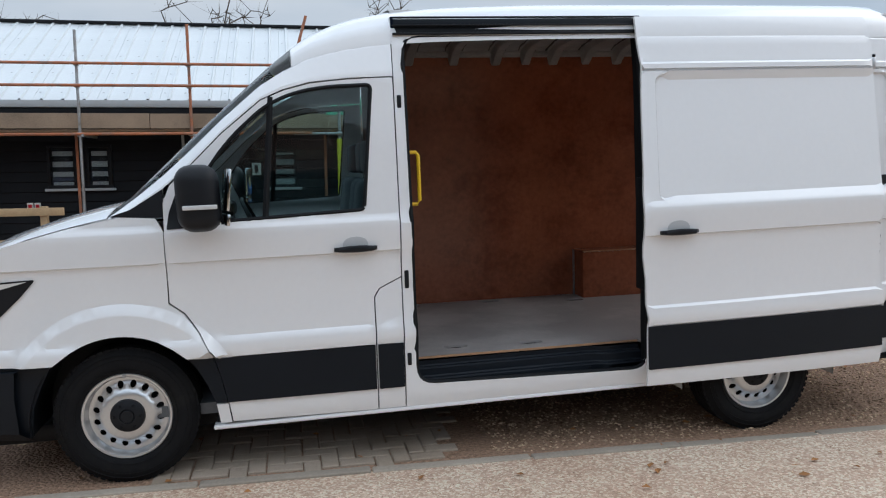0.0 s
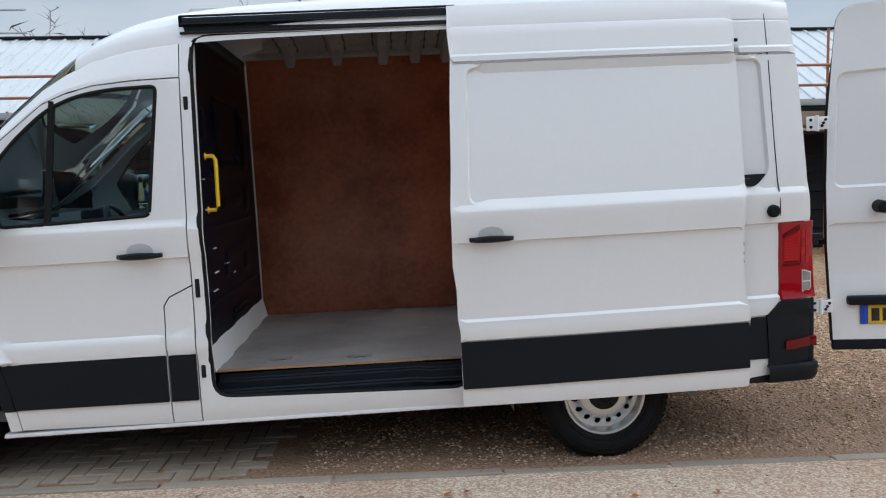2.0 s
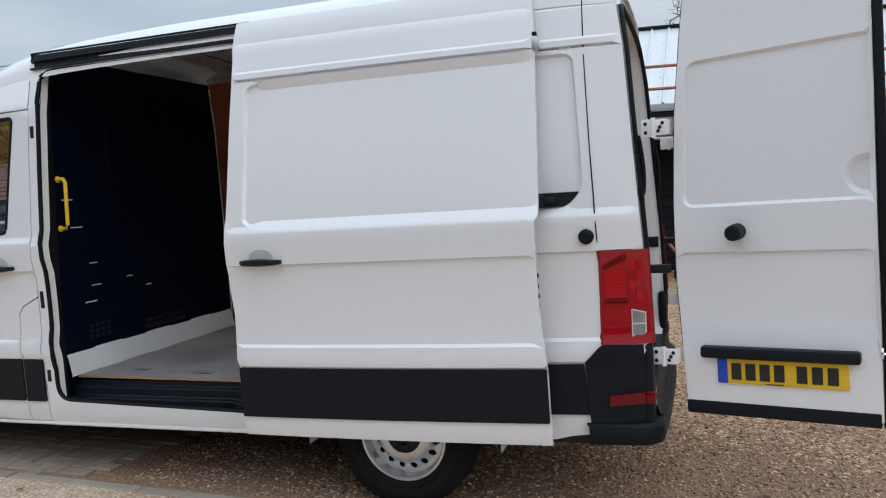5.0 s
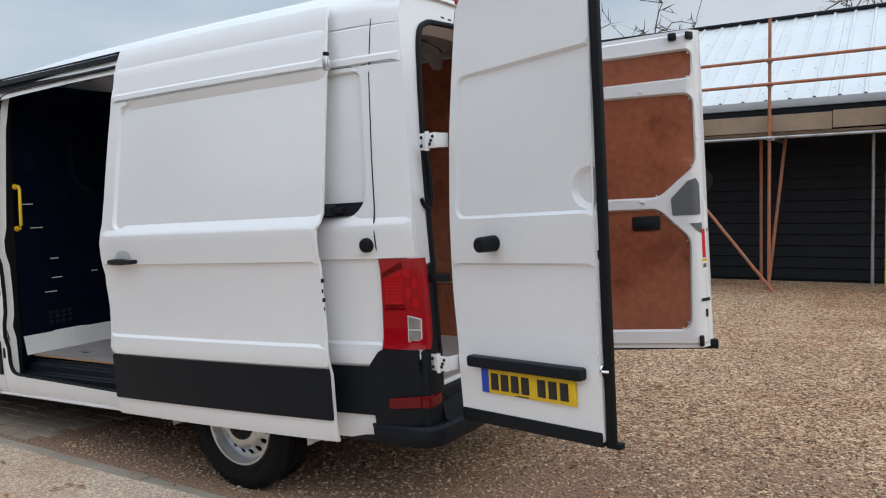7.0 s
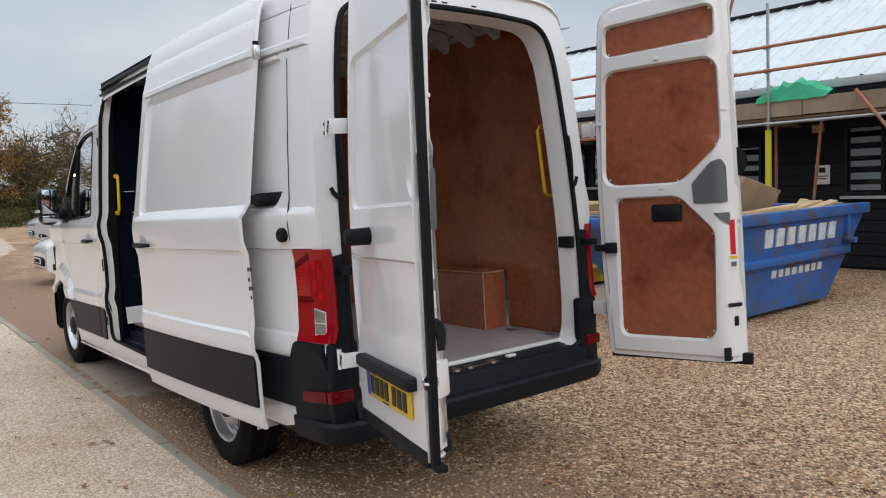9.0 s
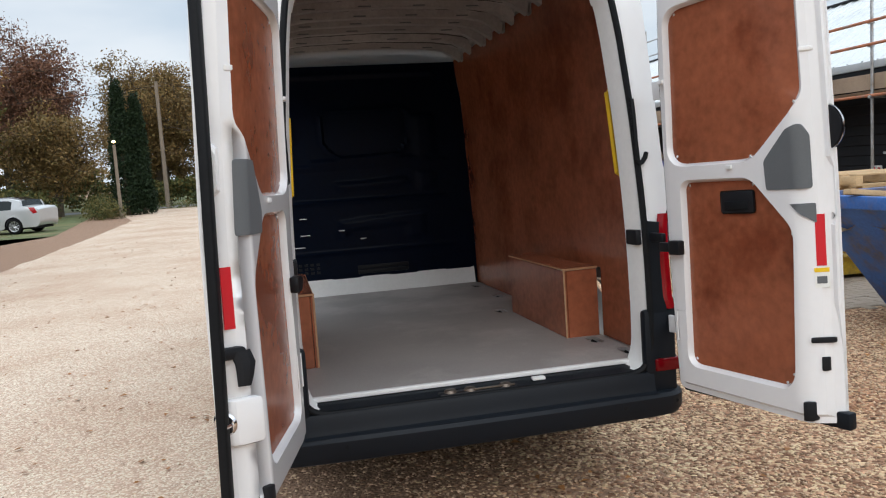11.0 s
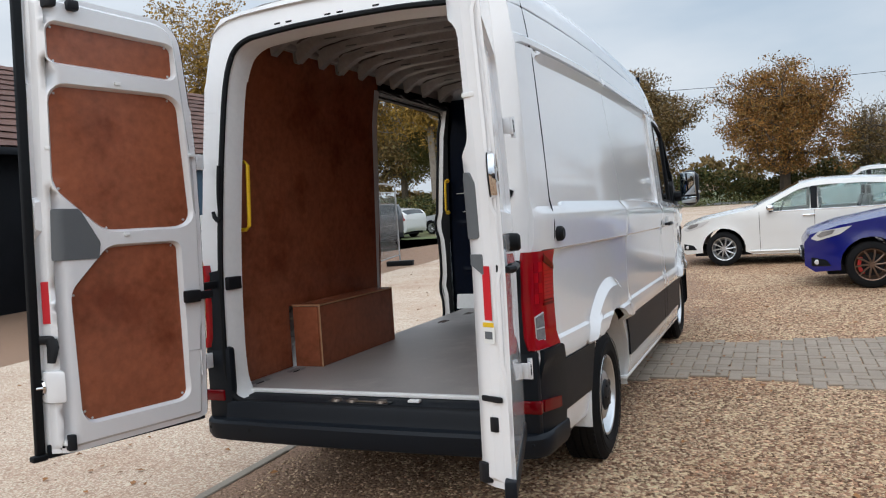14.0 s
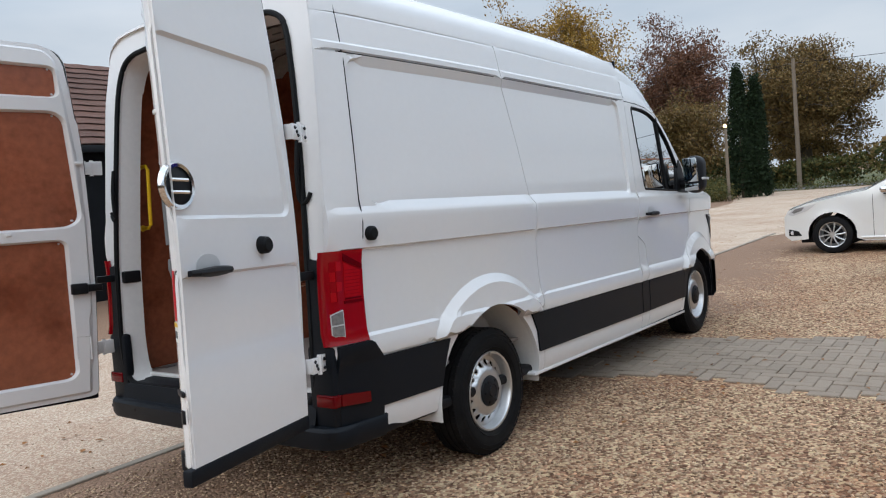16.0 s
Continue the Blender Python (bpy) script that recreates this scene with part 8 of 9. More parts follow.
def tree(loc, height, radius, leaf, label, seed, trunk=0.35, base=0.2, n=300, per=70, leaf_size=0.085, spread=0.5, wood=bark, twigs=5, lumpy=0.75, name="tree"):
    """Limbs that branch towards points scattered through a lumpy dome, with twigs and leaves round their ends."""
    t = thing(name, (*loc, 0), label, "tree", "trees round the yard")
    r = np.random.RandomState(seed)
    aim = []
    while len(aim) < n:
        d = r.normal(0, 1, 3)
        d /= np.linalg.norm(d)
        f = r.uniform(0, 1) ** 0.36
        lump = 1 - lumpy * 0.5 + lumpy * noise.noise(Vector(d) * 1.9 + Vector((seed, 0, 0)))
        p = d * f * lump
        if p[2] < -0.75:
            continue
        taper = 1.0 - 0.25 * max(0.0, -p[2])
        aim.append((p[0] * radius * taper, p[1] * radius * taper, height * (base + (1 - base) * (p[2] * 0.52 + 0.5))))
    aim = np.array(aim)
    lean = r.normal(0, 0.03, 2)
    nodes = [np.array((lean[0] * z, lean[1] * z, z)) for z in np.linspace(-0.05, height * 0.42, 6)]
    up = [-1, 0, 1, 2, 3, 4]
    order = np.argsort(np.linalg.norm(aim - np.array((0, 0, height * 0.4)), axis=1))
    ends = []
    for a in aim[order]:
        N = np.array(nodes)
        gap = np.linalg.norm(N - a, axis=1) + 0.5 * np.maximum(0, N[:, 2] - a[2]) + (np.arange(len(N)) < 2) * 3
        k = int(np.argmin(gap))
        q = nodes[k]
        m = max(1, int(np.linalg.norm(a - q) / 0.7))
        for i in range(1, m + 1):
            f = i / m
            p = q + (a - q) * f
            if i < m:
                p = p + r.normal(0, 0.09, 3) + np.array((0, 0, 0.12 * math.sin(math.pi * f) * m * 0.5))
            nodes.append(p)
            up.append(k)
            k = len(nodes) - 1
        ends.append(k)
    load = np.zeros(len(nodes))
    load[ends] = 1
    for k in range(len(nodes) - 1, 0, -1):
        load[up[k]] += load[k]
    rad = np.maximum(0.012, trunk * (load / load[0]) ** 0.46)
    V, F = [], []
    for k in range(1, len(nodes)):
        a, b = Vector(nodes[up[k]]), Vector(nodes[k])
        d = (b - a).normalized()
        u = d.cross(Vector((0.31, 0.93, 0.2))).normalized()
        w = u.cross(d)
        ra, rb = float(min(rad[up[k]], rad[k] * 1.35)), float(rad[k])
        seg = 8 if rad[k] > 0.1 else 4
        o = len(V)
        for c, q in ((a, ra), (b, rb)):
            V += [tuple(c + q * (math.cos(6.2832 * i / seg) * u + math.sin(6.2832 * i / seg) * w)) for i in range(seg)]
        F += [(o + i, o + (i + 1) % seg, o + seg + (i + 1) % seg, o + seg + i) for i in range(seg)]
    for a in aim:
        for _ in range(twigs):
            b = a + r.normal(0, 1, 3) * spread * np.array((0.9, 0.9, 0.8)) + (0, 0, spread * 0.4)
            o = len(V)
            g = r.normal(0, 0.011, 3)
            V += [tuple(a - g), tuple(a + g), tuple(b)]
            F.append((o, o + 1, o + 2))
    me = bpy.data.meshes.new("trunk")
    me.from_pydata(V, [], F)
    me.materials.append(wood)
    o = new("trunk", me)
    o.parent = t
    if per:
        o = new("crown", leaf_mesh("crown", aim.tolist(), spread, per, leaf_size, seed, leaf, 0.6))
        o.parent = t
    return t


tree((-49, 2.6), 10.1, 5.9, oak_leaf, "broad oak with thinning rust-brown leaves behind the hedge", 21, trunk=0.36, base=0.10, n=560, per=95, leaf_size=0.075, spread=0.42, lumpy=0.55)
tree((-57, -9.0), 11.9, 6.3, dull_leaf, "wide oak with dull olive-brown leaves beside the lane", 22, trunk=0.55, base=0.08, n=680, per=115, leaf_size=0.092, spread=0.5, lumpy=0.5)
tree((-56, -18.0), 14.4, 5.2, red_leaf, "tall tree with dark red-brown leaves", 23, trunk=0.35, n=380, per=130, leaf_size=0.09, spread=0.6)
tree((-44, -13.6), 7.2, 3.4, dull_leaf, "bushy brown tree behind the lamp post", 24, trunk=0.22, base=0.1, n=240, per=130, leaf_size=0.085)
tree((-36, -17.4), 14.3, 3.4, gold_leaf, "tall birch with thinning yellow leaves", 25, trunk=0.2, n=300, per=85, leaf_size=0.08, wood=birch_bark)
tree((-37, -22.0), 15.4, 3.6, gold_leaf, "tall birch with thinning yellow leaves", 26, trunk=0.2, n=300, per=85, leaf_size=0.08, wood=birch_bark)
tree((-41, -19.0), 11.5, 3.6, olive_leaf, "tall tree with green-brown leaves behind the birches", 27, trunk=0.22, n=260, per=120, leaf_size=0.09)
tree((-24, -23), 13.0, 4.2, gold_leaf, "yellow-leaved birch behind the tiled building", 28, trunk=0.22, n=280, per=95, leaf_size=0.08, wood=birch_bark)
tree((-48, 10.4), 7.9, 4.3, dull_leaf, "nearly bare grey thorn tree behind the parked cars", 31, trunk=0.2, base=0.1, n=300, per=10, leaf_size=0.06, twigs=9)
tree((-55, 22), 8.0, 4.6, dull_leaf, "nearly bare grey tree beyond the hedge", 32, trunk=0.22, n=280, per=10, leaf_size=0.07, twigs=9)
tree((-44, 18), 5.0, 3.2, dull_leaf, "low brown tree beside the scaffold's end", 39, trunk=0.16, base=0.1, n=200, per=14, leaf_size=0.07, twigs=10)
tree((-1.5, 24), 8.6, 3.2, dull_leaf, "bare winter tree behind the barn roof", 33, trunk=0.13, n=420, per=0, twigs=3, spread=0.28, lumpy=0.6)
tree((5.2, 27), 9.3, 3.0, dull_leaf, "bare winter tree behind the barn roof", 34, trunk=0.13, n=420, per=0, twigs=3, spread=0.28, lumpy=0.6)
tree((-9, 26), 8.4, 3.0, dull_leaf, "bare winter tree behind the barn roof", 35, trunk=0.12, n=420, per=0, twigs=3, spread=0.28, lumpy=0.6)
tree((-70, -24), 12, 6.5, dull_leaf, "brown tree in the distant tree line", 36, n=260, per=100, leaf_size=0.15, spread=0.7)
tree((-58, 8.5), 7.5, 4.2, dull_leaf, "thinning brown thicket tree behind the oak", 40, base=0.06, n=260, per=45, leaf_size=0.075, spread=0.5, twigs=8)
tree((-62, 15), 8.0, 5.0, oak_leaf, "rust-brown tree in the distant tree line", 37, n=240, per=50, leaf_size=0.10, spread=0.6)
tree((-66, -34), 13, 6.5, dull_leaf, "brown tree in the distant tree line", 38, n=260, per=100, leaf_size=0.15, spread=0.7)


def clump_row(name, pts, h, w, leaf, label, category, seed, n=60, per=60, size=0.10):
    r = random.Random(seed)
    centres = []
    for (xa, ya), (xb, yb) in zip(pts, pts[1:]):
        for k in range(n):
            f = r.random()
            centres.append((xa + (xb - xa) * f + r.uniform(-w, w), ya + (yb - ya) * f + r.uniform(-w, w), h * (0.15 + 0.75 * r.random() ** 0.8) * (0.75 + 0.5 * noise.noise(Vector((xa + (xb - xa) * f, ya + (yb - ya) * f, seed)) * 0.35))))
    o = new(name, leaf_mesh(name, centres, 0.38, per, size * 0.75, seed, leaf, 0.6))
    return tagged(o, label, category, kind="stuff")


clump_row("hedge", [(-52.5, -30), (-52.5, -14), (-52.5, 2), (-52.5, 18), (-53, 40)], 3.0, 0.7, green_leaf, "tangled dark green and brown hedge along the lane", "hedge", 41, n=130, per=90, size=0.17)
clump_row("hedge", [(-44, -10.0), (-40, -10.3), (-36, -9.6), (-33.5, -8.9)], 1.1, 0.5, green_leaf, "low ivy bank at the foot of the conifers", "hedge", 42, n=40, per=70, size=0.07)
clump_row("bush", [(-43.5, 4.6), (-42, 5.4)], 1.5, 0.5, green_leaf, "round grey-green bush at the driveway's mouth", "bush", 43, n=40, per=60, size=0.08)
clump_row("undergrowth", [(-40, -14), (-28, -17), (-20, -20), (0, -24)], 2.2, 1.0, green_leaf, "dense green and brown undergrowth below the birches", "undergrowth", 44, n=110, per=60, size=0.14)
clump_row("undergrowth", [(-60, 5), (-60, 30)], 3.2, 1.0, dull_leaf, "brown undergrowth in the distant tree line", "undergrowth", 45, n=90, per=50, size=0.22)
clump_row("undergrowth", [(-75, -45), (-75, 45)], 5.0, 2.0, dull_leaf, "dull brown woodland edge in the distance", "woodland", 46, n=420, per=50, size=0.34)
# two unseen leaf screens, added to cut low sky light into the van
clump_row("undergrowth", [(40, -45), (36, 0), (40, 45)], 9.0, 1.5, dull_leaf, "unseen brown leaf screen added to dim low light and reflections", "woodland", 48, n=520, per=40, size=0.8)
clump_row("undergrowth", [(-8, -32), (40, -36)], 9.0, 1.5, dull_leaf, "unseen brown leaf screen added to dim low light and reflections", "woodland", 49, n=460, per=40, size=0.7)
clump_row("verge_grass", [(-45.5, -10), (-45.6, 3.6)], 0.25, 0.8, grass_leaf, "tufts of rough grass on the verge", "grass", 47, n=60, per=60, size=0.07)

for i, (x, y, h, w) in enumerate(((-38.0, -8.62, 7.35, 0.70), (-38.4, -7.85, 6.65, 0.60))):
    t = thing("conifer", (x, y, 0), "tall narrow dark green conifer beside the driveway", "tree", "conifers")
    bm = bmesh.new()
    tube(bm, [(0, 0, 0), (0, 0, h * 0.8)], [0.12, 0.03], 8)
    part("trunk", bm, bark, t)
    r = random.Random(60 + i)
    c = []
    for k in range(420):
        f = r.random() ** 1.15
        z = 0.25 + f * (h - 0.4)
        rad = w * (1 - f) ** 0.55 * (0.75 + 0.35 * r.random())
        a = r.uniform(0, 2 * math.pi)
        c.append((rad * math.cos(a), rad * math.sin(a), z))
    o = new("crown", leaf_mesh("crown", c, 0.13, 34, 0.075, 70 + i, conifer_leaf, 1.6))
    o.parent = t

# telegraph pole, lamp post and wires
pole_wood = mat("grey_pole_timber", (0.20, 0.16, 0.12), 0.85, var=0.2, scale=2, fine=30)
t = thing("telegraph_pole", (-48.6, -7.8, 0), "weathered timber telegraph pole", "pole")
bm = bmesh.new()
tube(bm, [(0, 0, 0), (0, 0, 8.6)], [0.16, 0.11], 10)
part("pole", bm, pole_wood, t)
bm = bmesh.new()
box(bm, -0.05, 0.05, -0.28, 0.28, 8.25, 8.33, 0.01)
part("cross_arm", bm, pole_wood, t)
for a, b in (((-48.6, -7.8, 8.3), (-46, 45, 9.5)), ((-48.6, -7.8, 8.3), (-60, -60, 9.0))):
    a, b = Vector(a), Vector(b)
    bm = bmesh.new()
    tube(bm, [a.lerp(b, i / 14) - Vector((0, 0, 1.2 * 4 * (i / 14) * (1 - i / 14))) for i in range(15)], 0.016, 4)
    tagged(part("overhead_wire", bm, rubber), "black overhead wire sagging between poles", "wire")
t = thing("lamp_post", (-34.2, -8.35, 0), "timber post with a small warm lamp on top", "lamp")
bm = bmesh.new()
tube(bm, [(0, 0, 0), (0, 0, 3.75)], [0.09, 0.075], 10)
part("post", bm, pole_wood, t)
glow = bpy.data.materials.new("warm_lamp_glow")
glow.use_nodes = True
_e = glow.node_tree.nodes["Principled BSDF"]
_e.inputs["Emission Color"].default_value = (1.0, 0.62, 0.25, 1)
_e.inputs["Emission Strength"].default_value = 9.0
bm = bmesh.new()
lathe(bm, [(0, 0.13), (0.06, 0.11), (0.09, 0.05), (0.07, 0.0), (0, -0.02)], (0, 0, 3.86), "z", 12)
part("lamp_head", bm, glow, t)

# ---------------------------------------------------------------- tiled building and site clutter
tile_mat = mat("brown_clay_tile", (0.12, 0.055, 0.038), 0.8, var=0.25, scale=3, fine=20, rand=0.15)
bm = bmesh.new()
box(bm, -15.0, 4.0, -18.0, -11.6, 0, 3.22)
lodge = tagged(part("wall_lodge", bm, barn_mat), "black boarded wall of a low tiled building", "wall", kind="structure")
roof2 = tagged(new("lodge_roof"), "brown clay tile hipped roof", "roof", kind="structure")
bm = bmesh.new()
V = [bm.verts.new(p) for p in ((-15.6, -11.0, 3.10), (4.6, -11.0, 3.10), (4.6, -18.6, 3.10), (-15.6, -18.6, 3.10), (-11.8, -14.8, 5.48), (1.0, -14.8, 5.48))]
for f in ((0, 1, 5, 4), (1, 2, 5), (2, 3, 4, 5), (3, 0, 4)):
    bm.faces.new([V[i] for i in f])
bmesh.ops.recalc_face_normals(bm, faces=bm.faces)
part("roof_deck", bm, tile_mat, roof2)
for k in range(14):
    f0 = k / 14
    ya, za = -11.0 - 3.8 * f0, 3.10 + 2.38 * f0
    xa, xb = -15.6 + 3.8 * f0, 4.6 - 3.6 * f0
    bm = bmesh.new()
    n = 46
    top, lowr = [], []
    for i in range(n + 1):
        x = xa + (xb - xa) * i / n
        w = 0.014 * (i % 2)
        lowr.append(bm.verts.new((x, ya - 0.0, za + 0.045 + w)))
        top.append(bm.verts.new((x, ya - 0.29, za + 0.195 + w)))
    for i in range(n):
        bm.faces.new((lowr[i], lowr[i + 1], top[i + 1], top[i]))
    part("tile_course", bm, tile_mat, roof2)
bm = bmesh.new()
box(bm, -15.6, 4.6, -11.06, -10.98, 2.98, 3.12, 0.01)
tagged(part("trim_gutter", bm, dark_plastic), "black eaves gutter of the tiled building", "gutter", kind="structure")
for x in (-13.4, -12.9, -12.4):
    bm = bmesh.new()
    box(bm, x, x + 0.40, -11.62, -11.56, 0.9, 2.1, 0.01)
    tagged(part("pale_board", bm, paper), "pale board leaning on the black wall", "board")

# dark blue open container
t = thing("waste_container", (-4.6, -9.0, 0), "large dark blue steel waste container with rust", "container", rz=4)
cont = mat("dark_blue_container_paint", (0.018, 0.05, 0.085), 0.55, var=0.25, scale=2, fine=20, stain=(0.07, 0.045, 0.035), stain_scale=1.2)
bm = bmesh.new()
for b in ((-3.2, 3.2, 1.05, 1.12, 0.15, 2.5), (-3.2, 3.2, -1.12, -1.05, 0.15, 2.5), (-3.2, -3.13, -1.05, 1.05, 0.15, 2.5), (3.13, 3.2, -1.05, 1.05, 0.15, 2.5), (-3.2, 3.2, -1.1, 1.1, 0.05, 0.15)):
    box(bm, *b, 0.01)
part("shell", bm, cont, t)
for k in range(8):
    bm = bmesh.new()
    box(bm, -3.05 + 0.83 * k, -2.95 + 0.83 * k, 1.12, 1.20, 0.15, 2.45, 0.01)
    part("rib", bm, cont, t)
bm = bmesh.new()
box(bm, -3.25, 3.25, 1.08, 1.22, 2.44, 2.58, 0.015)
part("top_rail", bm, cont, t)
bm = bmesh.new()
box(bm, 0.6, 2.6, 1.205, 1.215, 1.35, 1.62)
part("plain_panel", bm, paper, t, "pale worn panel")


# pallets
def pallet(loc, rot, label="pale timber pallet in a loose stack"):
    t = new("pallet")
    t.matrix_world = pose(*loc, *rot)
    tagged(t, label, "pallet", "pallets by the driveway")
    for k in range(5):
        bm = bmesh.new()
        box(bm, -0.6, 0.6, -0.5 + 0.225 * k, -0.40 + 0.225 * k, 0.122, 0.144, 0.003)
        part("deck_slat", bm, new_timber, t)
    for k in range(3):
        bm = bmesh.new()
        box(bm, -0.6 + 0.55 * k, -0.5 + 0.55 * k, -0.5, 0.5, 0.022, 0.122, 0.003)
        part("bearer", bm, new_timber, t)
    for k in range(3):
        bm = bmesh.new()
        box(bm, -0.6, 0.6, -0.5 + 0.45 * k, -0.40 + 0.45 * k, 0.0, 0.022, 0.003)
        part("base_slat", bm, new_timber, t)
    return t


first = pallet((-2.2, -7.1, 0.0), (0, 0, 8))
r = random.Random(17)
for sx, sy, n in ((-2.2, -7.1, 9), (-3.55, -7.25, 7), (-0.75, -7.2, 10)):
    for k in range(n):
        if (sx, k) == (-2.2, 0):
            continue
        copy_thing(first, pose(sx + r.uniform(-0.06, 0.06), sy + r.uniform(-0.06, 0.06), 0.144 * k, 0, 0, r.uniform(-9, 12)))
for k in range(4):
    o = copy_thing(first, pose(-0.32 + r.uniform(-0.1, 0.1), 5.05 + r.uniform(-0.1, 0.1), 0.60 + 0.145 * k, 0, 0, 78 + r.uniform(-12, 12)))
    o["label"] = "pale timber pallet stacked on the yellow skip"
    o = copy_thing(first, pose(-0.28 + r.uniform(-0.1, 0.1), 6.45 + r.uniform(-0.1, 0.1), 0.60 + 0.145 * k, 0, 0, 86 + r.uniform(-12, 12)))
    o["label"] = "pale timber pallet stacked on the yellow skip"
lean = copy_thing(first, pose(-3.6, -6.45, 0.52, -70, 0, 12))
lean["label"] = "pale timber pallet leaning on the stack"
for i in range(10):
    plank((-2.0 + r.uniform(-1.4, 1.4), -6.75 + r.uniform(-0.3, 0.2), 1.20 + 0.03 * i if i < 5 else 0.05 + 0.03 * i), (r.uniform(1.0, 2.2), 0.10, 0.03), (r.uniform(-4, 4), r.uniform(-4, 4), r.uniform(-25, 25)), new_timber, "loose pale timber batten on the pallets", "batten", "batten")


# mesh fence panel on block feet
def fence_panel(a, b):
    a, b = Vector(a), Vector(b)
    mid = (a + b) / 2
    ang = math.degrees(math.atan2(b.y - a.y, b.x - a.x))
    w = (b - a).length / 2
    t = thing("fence_panel", (mid.x, mid.y, 0), "galvanised mesh fence panel on black block feet", "fence", "site fence panels", ang)
    bm = bmesh.new()
    pts = [(-w, 0, 0.10), (-w, 0, 1.98), (-w + 0.08, 0, 2.06), (w - 0.08, 0, 2.06), (w, 0, 1.98), (w, 0, 0.10)]
    tube(bm, pts, 0.021, 8)
    part("frame", bm, zinc, t)
    for z in (0.28, 1.86):
        bm = bmesh.new()
        tube(bm, [(-w, 0, z), (w, 0, z)], 0.016, 6)
        part("rail", bm, zinc, t)
    bm = bmesh.new()
    k = int(2 * w / 0.06)
    for i in range(1, k):
        x = -w + 2 * w * i / k
        tube(bm, [(x, 0.012, 0.28), (x, 0.012, 1.86)], 0.0022, 3, caps=False)
    for j in range(1, 6):
        tube(bm, [(-w, 0.012, 0.28 + 0.26 * j), (w, 0.012, 0.28 + 0.26 * j)], 0.0022, 3, caps=False)
    mesh = part("wire_mesh", bm, zinc, t)
    tagged(mesh, kind="stuff")
    for x in (-w, w):
        bm = bmesh.new()
        box(bm, x - 0.11, x + 0.11, -0.34, 0.34, 0.0, 0.13, 0.02)
        part("block_foot", bm, rubber, t)
    return t


fence_panel((-5.95, -6.1, 0), (-2.5, -5.95, 0))
fence_panel((-9.45, -6.9, 0), (-6.1, -6.15, 0))
# ladder and loose board against the scaffold
t = new("ladder")
t.matrix_world = pose(-6.55, 7.9, 0.0, -11, -6, 0)
tagged(t, "orange painted metal ladder leaning on the scaffold", "ladder")
for x in (-0.2, 0.2):
    bm = bmesh.new()
    box(bm, x - 0.018, x + 0.018, -0.032, 0.032, 0.02, 4.3, 0.005)
    part("stile", bm, rust, t)
for k in range(15):
    bm = bmesh.new()
    tube(bm, [(-0.2, 0, 0.25 + 0.28 * k), (0.2, 0, 0.25 + 0.28 * k)], 0.014, 8)
    part("rung", bm, rust, t)
bm = bmesh.new()
box(bm, -6.70, -5.95, 8.25, 8.29, 0.0, 2.25, 0.004)
t = tagged(part("sheet_board", bm, mat("grey_white_board", (0.50, 0.53, 0.55), 0.6, var=0.12, scale=3)), "grey-white sheet board standing by the scaffold", "board")
bm = bmesh.new()
box(bm, -6.60, -6.25, 8.240, 8.248, 1.9, 2.15, 0.001)
part("notice", bm, plate_yellow, t, "yellow printed notice")
# timber rails by the barn and boards stacked beside the scaffold
t = thing("timber_fence", (-3.4, 7.6, 0), "pale rough timber fence in front of the barn", "fence")
for x in (-1.6, -0.5, 0.6):
    bm = bmesh.new()
    box(bm, x - 0.05, x + 0.05, -0.05, 0.05, 0, 1.12, 0.006)
    part("post", bm, new_timber, t)
for z in (0.5, 0.98):
    bm = bmesh.new()
    box(bm, -1.7, 0.9, -0.075, -0.05, z, z + 0.12, 0.004)
    part("rail", bm, new_timber, t)
for k in range(7):
    plank((-1.9 + 0.03 * k, 7.6 + 0.05 * k, 0.88 + 0.035 * k), (1.6, 0.2, 0.03), (0, 3, 80 + 6 * k), new_timber, "pale sawn board on a stack of boards by the cars", "board", "sawn_board")
bm = bmesh.new()
box(bm, -2.1, -1.5, 6.9, 8.4, 0, 0.86, 0.01)
tagged(part("timber_stack", bm, new_timber), "stack of pale sawn boards beside the barn", "timber stack")

# ---------------------------------------------------------------- paving and kerb, piece by piece
kerb = tagged(new("kerb"), "narrow concrete edging between driveway and gravel", "kerb", kind="structure")
bm = bmesh.new()
box(bm, 0.004, 0.904, -0.035, 0.035, -0.05, 0.018, 0.006, seg=1)
kerb_me = finish("edging_stone", bm, mat("grey_concrete_edging", (0.30, 0.255, 0.205), 0.85, var=0.2, scale=3, fine=60, rand=0.12))
r = random.Random(2)
for k in range(20):
    x = -11.5 + 0.912 * k
    o = new("edging_stone", kerb_me)
    o.parent = kerb
    o.matrix_local = pose(x, -0.98 - 0.0095 * (x + 11.5) + r.uniform(-0.006, 0.006), r.uniform(-0.008, 0.004), 0, r.uniform(-0.4, 0.4), -0.55 + r.uniform(-0.5, 0.5))
pave = tagged(new("pavement"), "strip of worn grey block paving under the van", "paving", kind="structure")
bm = bmesh.new()
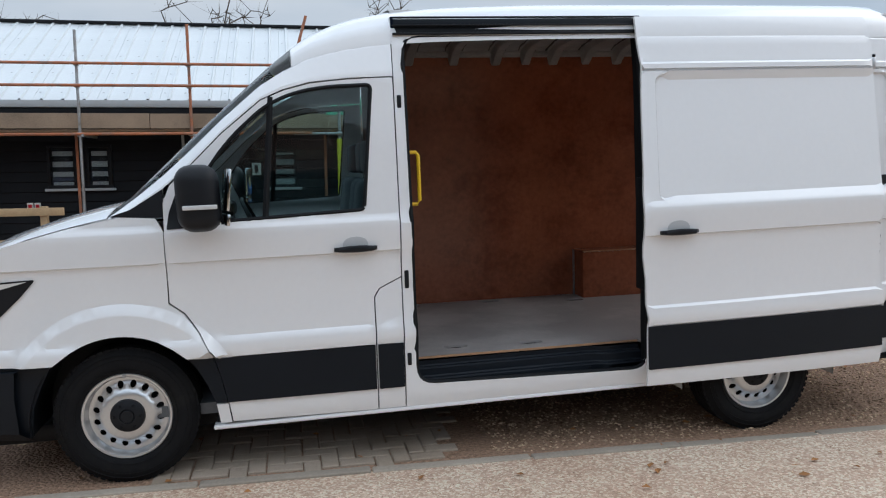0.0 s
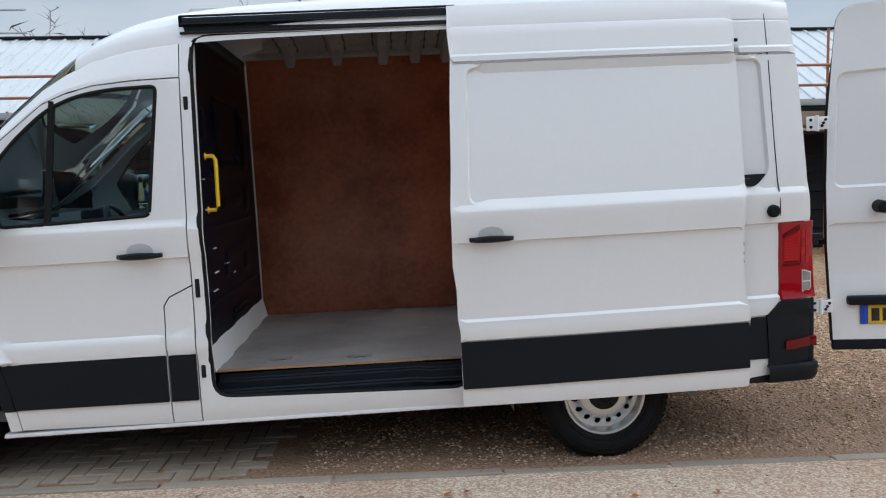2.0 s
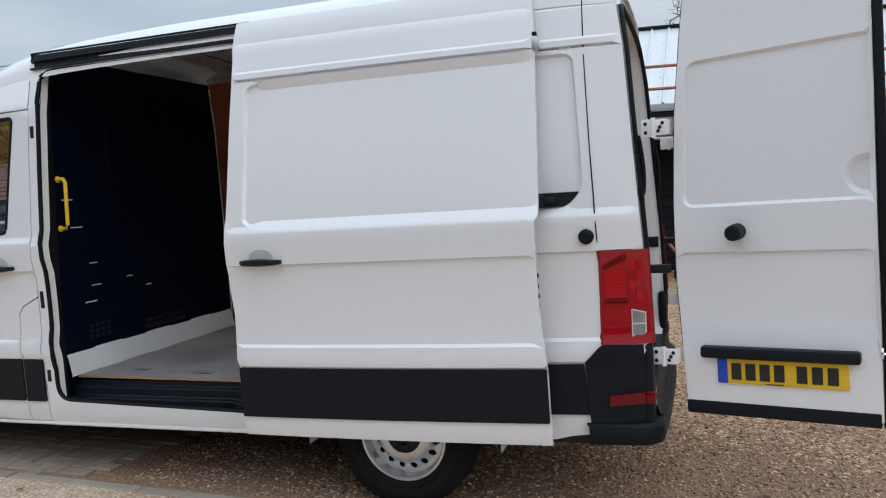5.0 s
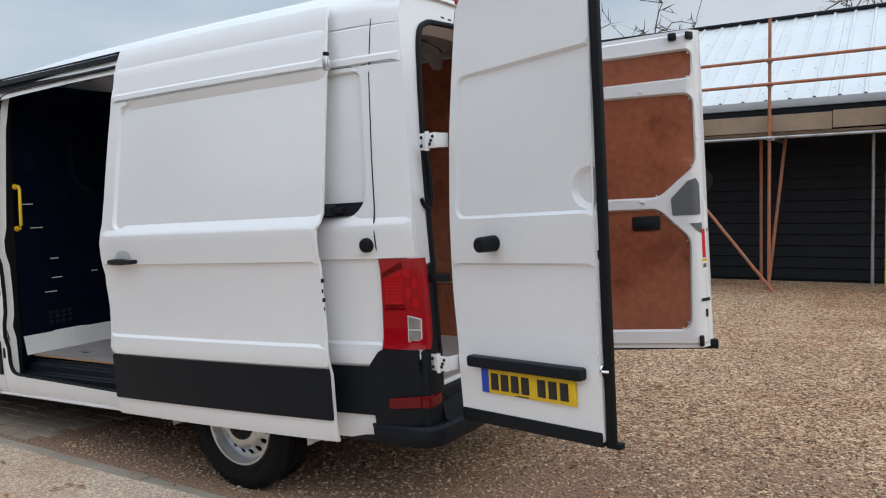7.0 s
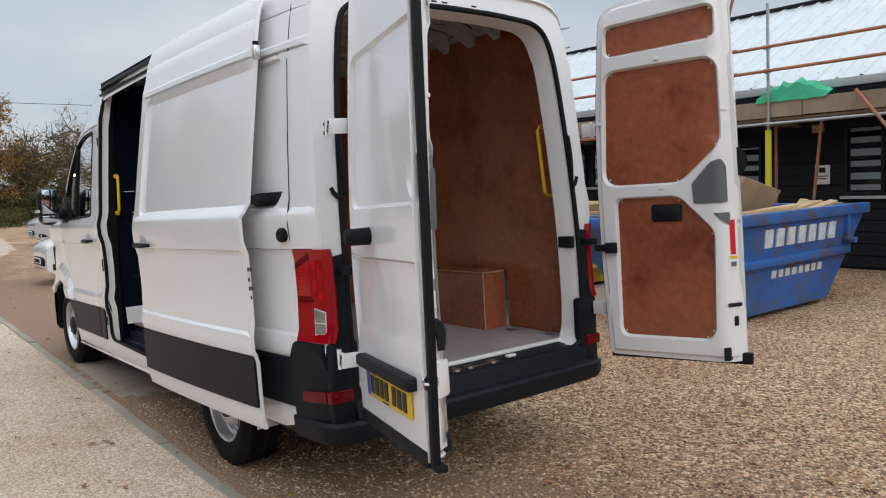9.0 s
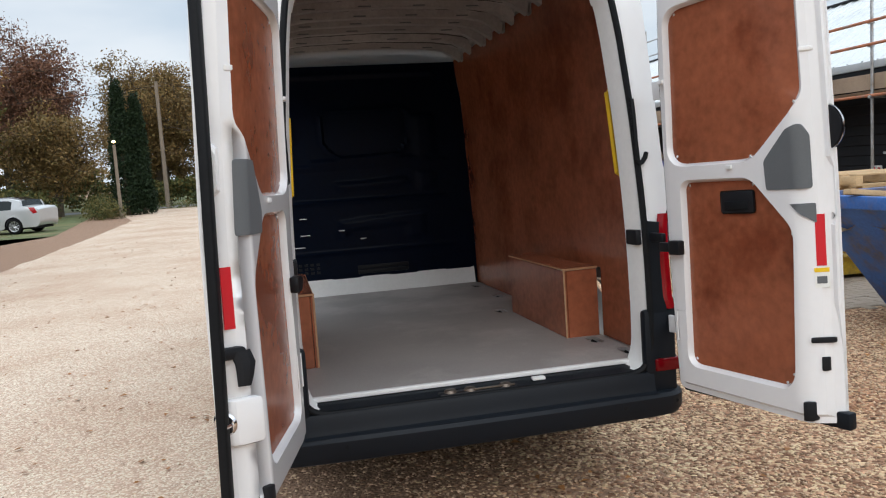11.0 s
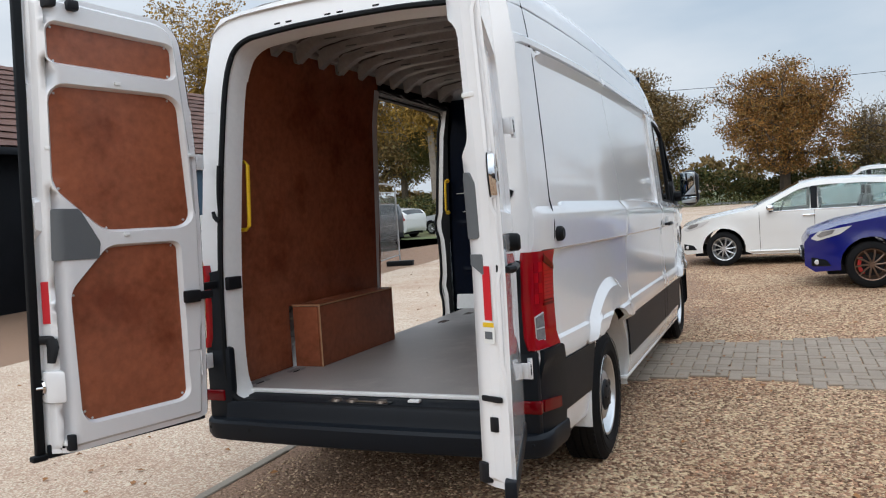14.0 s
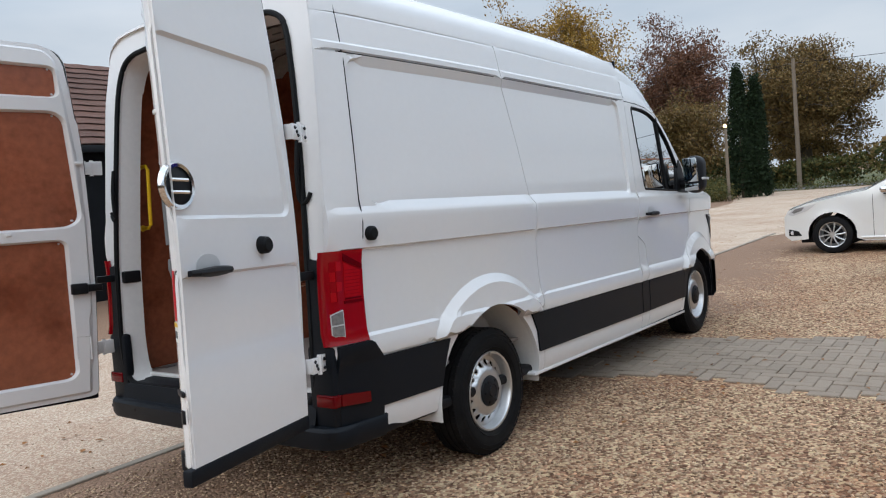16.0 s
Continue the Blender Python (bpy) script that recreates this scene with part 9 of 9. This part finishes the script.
vs = [bm.verts.new(p) for p in ((-0.097, -0.047, -0.03), (0.097, -0.047, -0.03), (0.097, 0.047, -0.03), (-0.097, 0.047, -0.03), (-0.097, -0.047, 0.009), (0.097, -0.047, 0.009), (0.097, 0.047, 0.009), (-0.097, 0.047, 0.009), (-0.090, -0.040, 0.014), (0.090, -0.040, 0.014), (0.090, 0.040, 0.014), (-0.090, 0.040, 0.014))]
for f in ((8, 9, 10, 11), (4, 5, 9, 8), (5, 6, 10, 9), (6, 7, 11, 10), (7, 4, 8, 11), (0, 1, 5, 4), (1, 2, 6, 5), (2, 3, 7, 6), (3, 0, 4, 7)):
    bm.faces.new([vs[i] for i in f])
block_me = finish("paving_block", bm, paver_mat)
r = random.Random(6)
joined = bmesh.new()
count = 0
cells = []
for j in range(-12, 76):
    for i in range(-4, 24):
        # 90-degree herringbone: cells of 0.1 m, four in each repeat
        q = (i - j) % 4
        if q == 0:
            cells.append((0.1 * i + 0.1, 0.1 * j + 0.05, 0))
        elif q == 3:
            cells.append((0.1 * i + 0.05, 0.1 * j + 0.1, 90))
for cx, cy, a in cells:
    x, y = cx + 0.10, cy
    x0, x1 = 0.22 + 0.14 * math.sin(y * 1.9), 1.86 + 0.12 * math.sin(y * 2.7 + 1)
    if not (x0 < x < x1 and -1.02 < y < 6.6):
        continue
    m = pose(x + r.uniform(-0.003, 0.003), y + r.uniform(-0.003, 0.003), r.uniform(-0.004, 0.002), r.uniform(-0.5, 0.5), r.uniform(-0.5, 0.5), a + r.uniform(-0.6, 0.6))
    if 0.85 < y < 4.3 and count < 300:
        o = new("paving_block", block_me)
        o.parent = pave
        o.matrix_local = m
        count += 1
    else:
        b2 = bmesh.new()
        b2.from_mesh(block_me)
        bmesh.ops.transform(b2, matrix=m, verts=b2.verts)
        tmp = bpy.data.meshes.new("tmp")
        b2.to_mesh(tmp)
        b2.free()
        joined.from_mesh(tmp)
        bpy.data.meshes.remove(tmp)
o = part("outer_blocks", joined, paver_mat, pave)
tagged(o, kind="stuff")
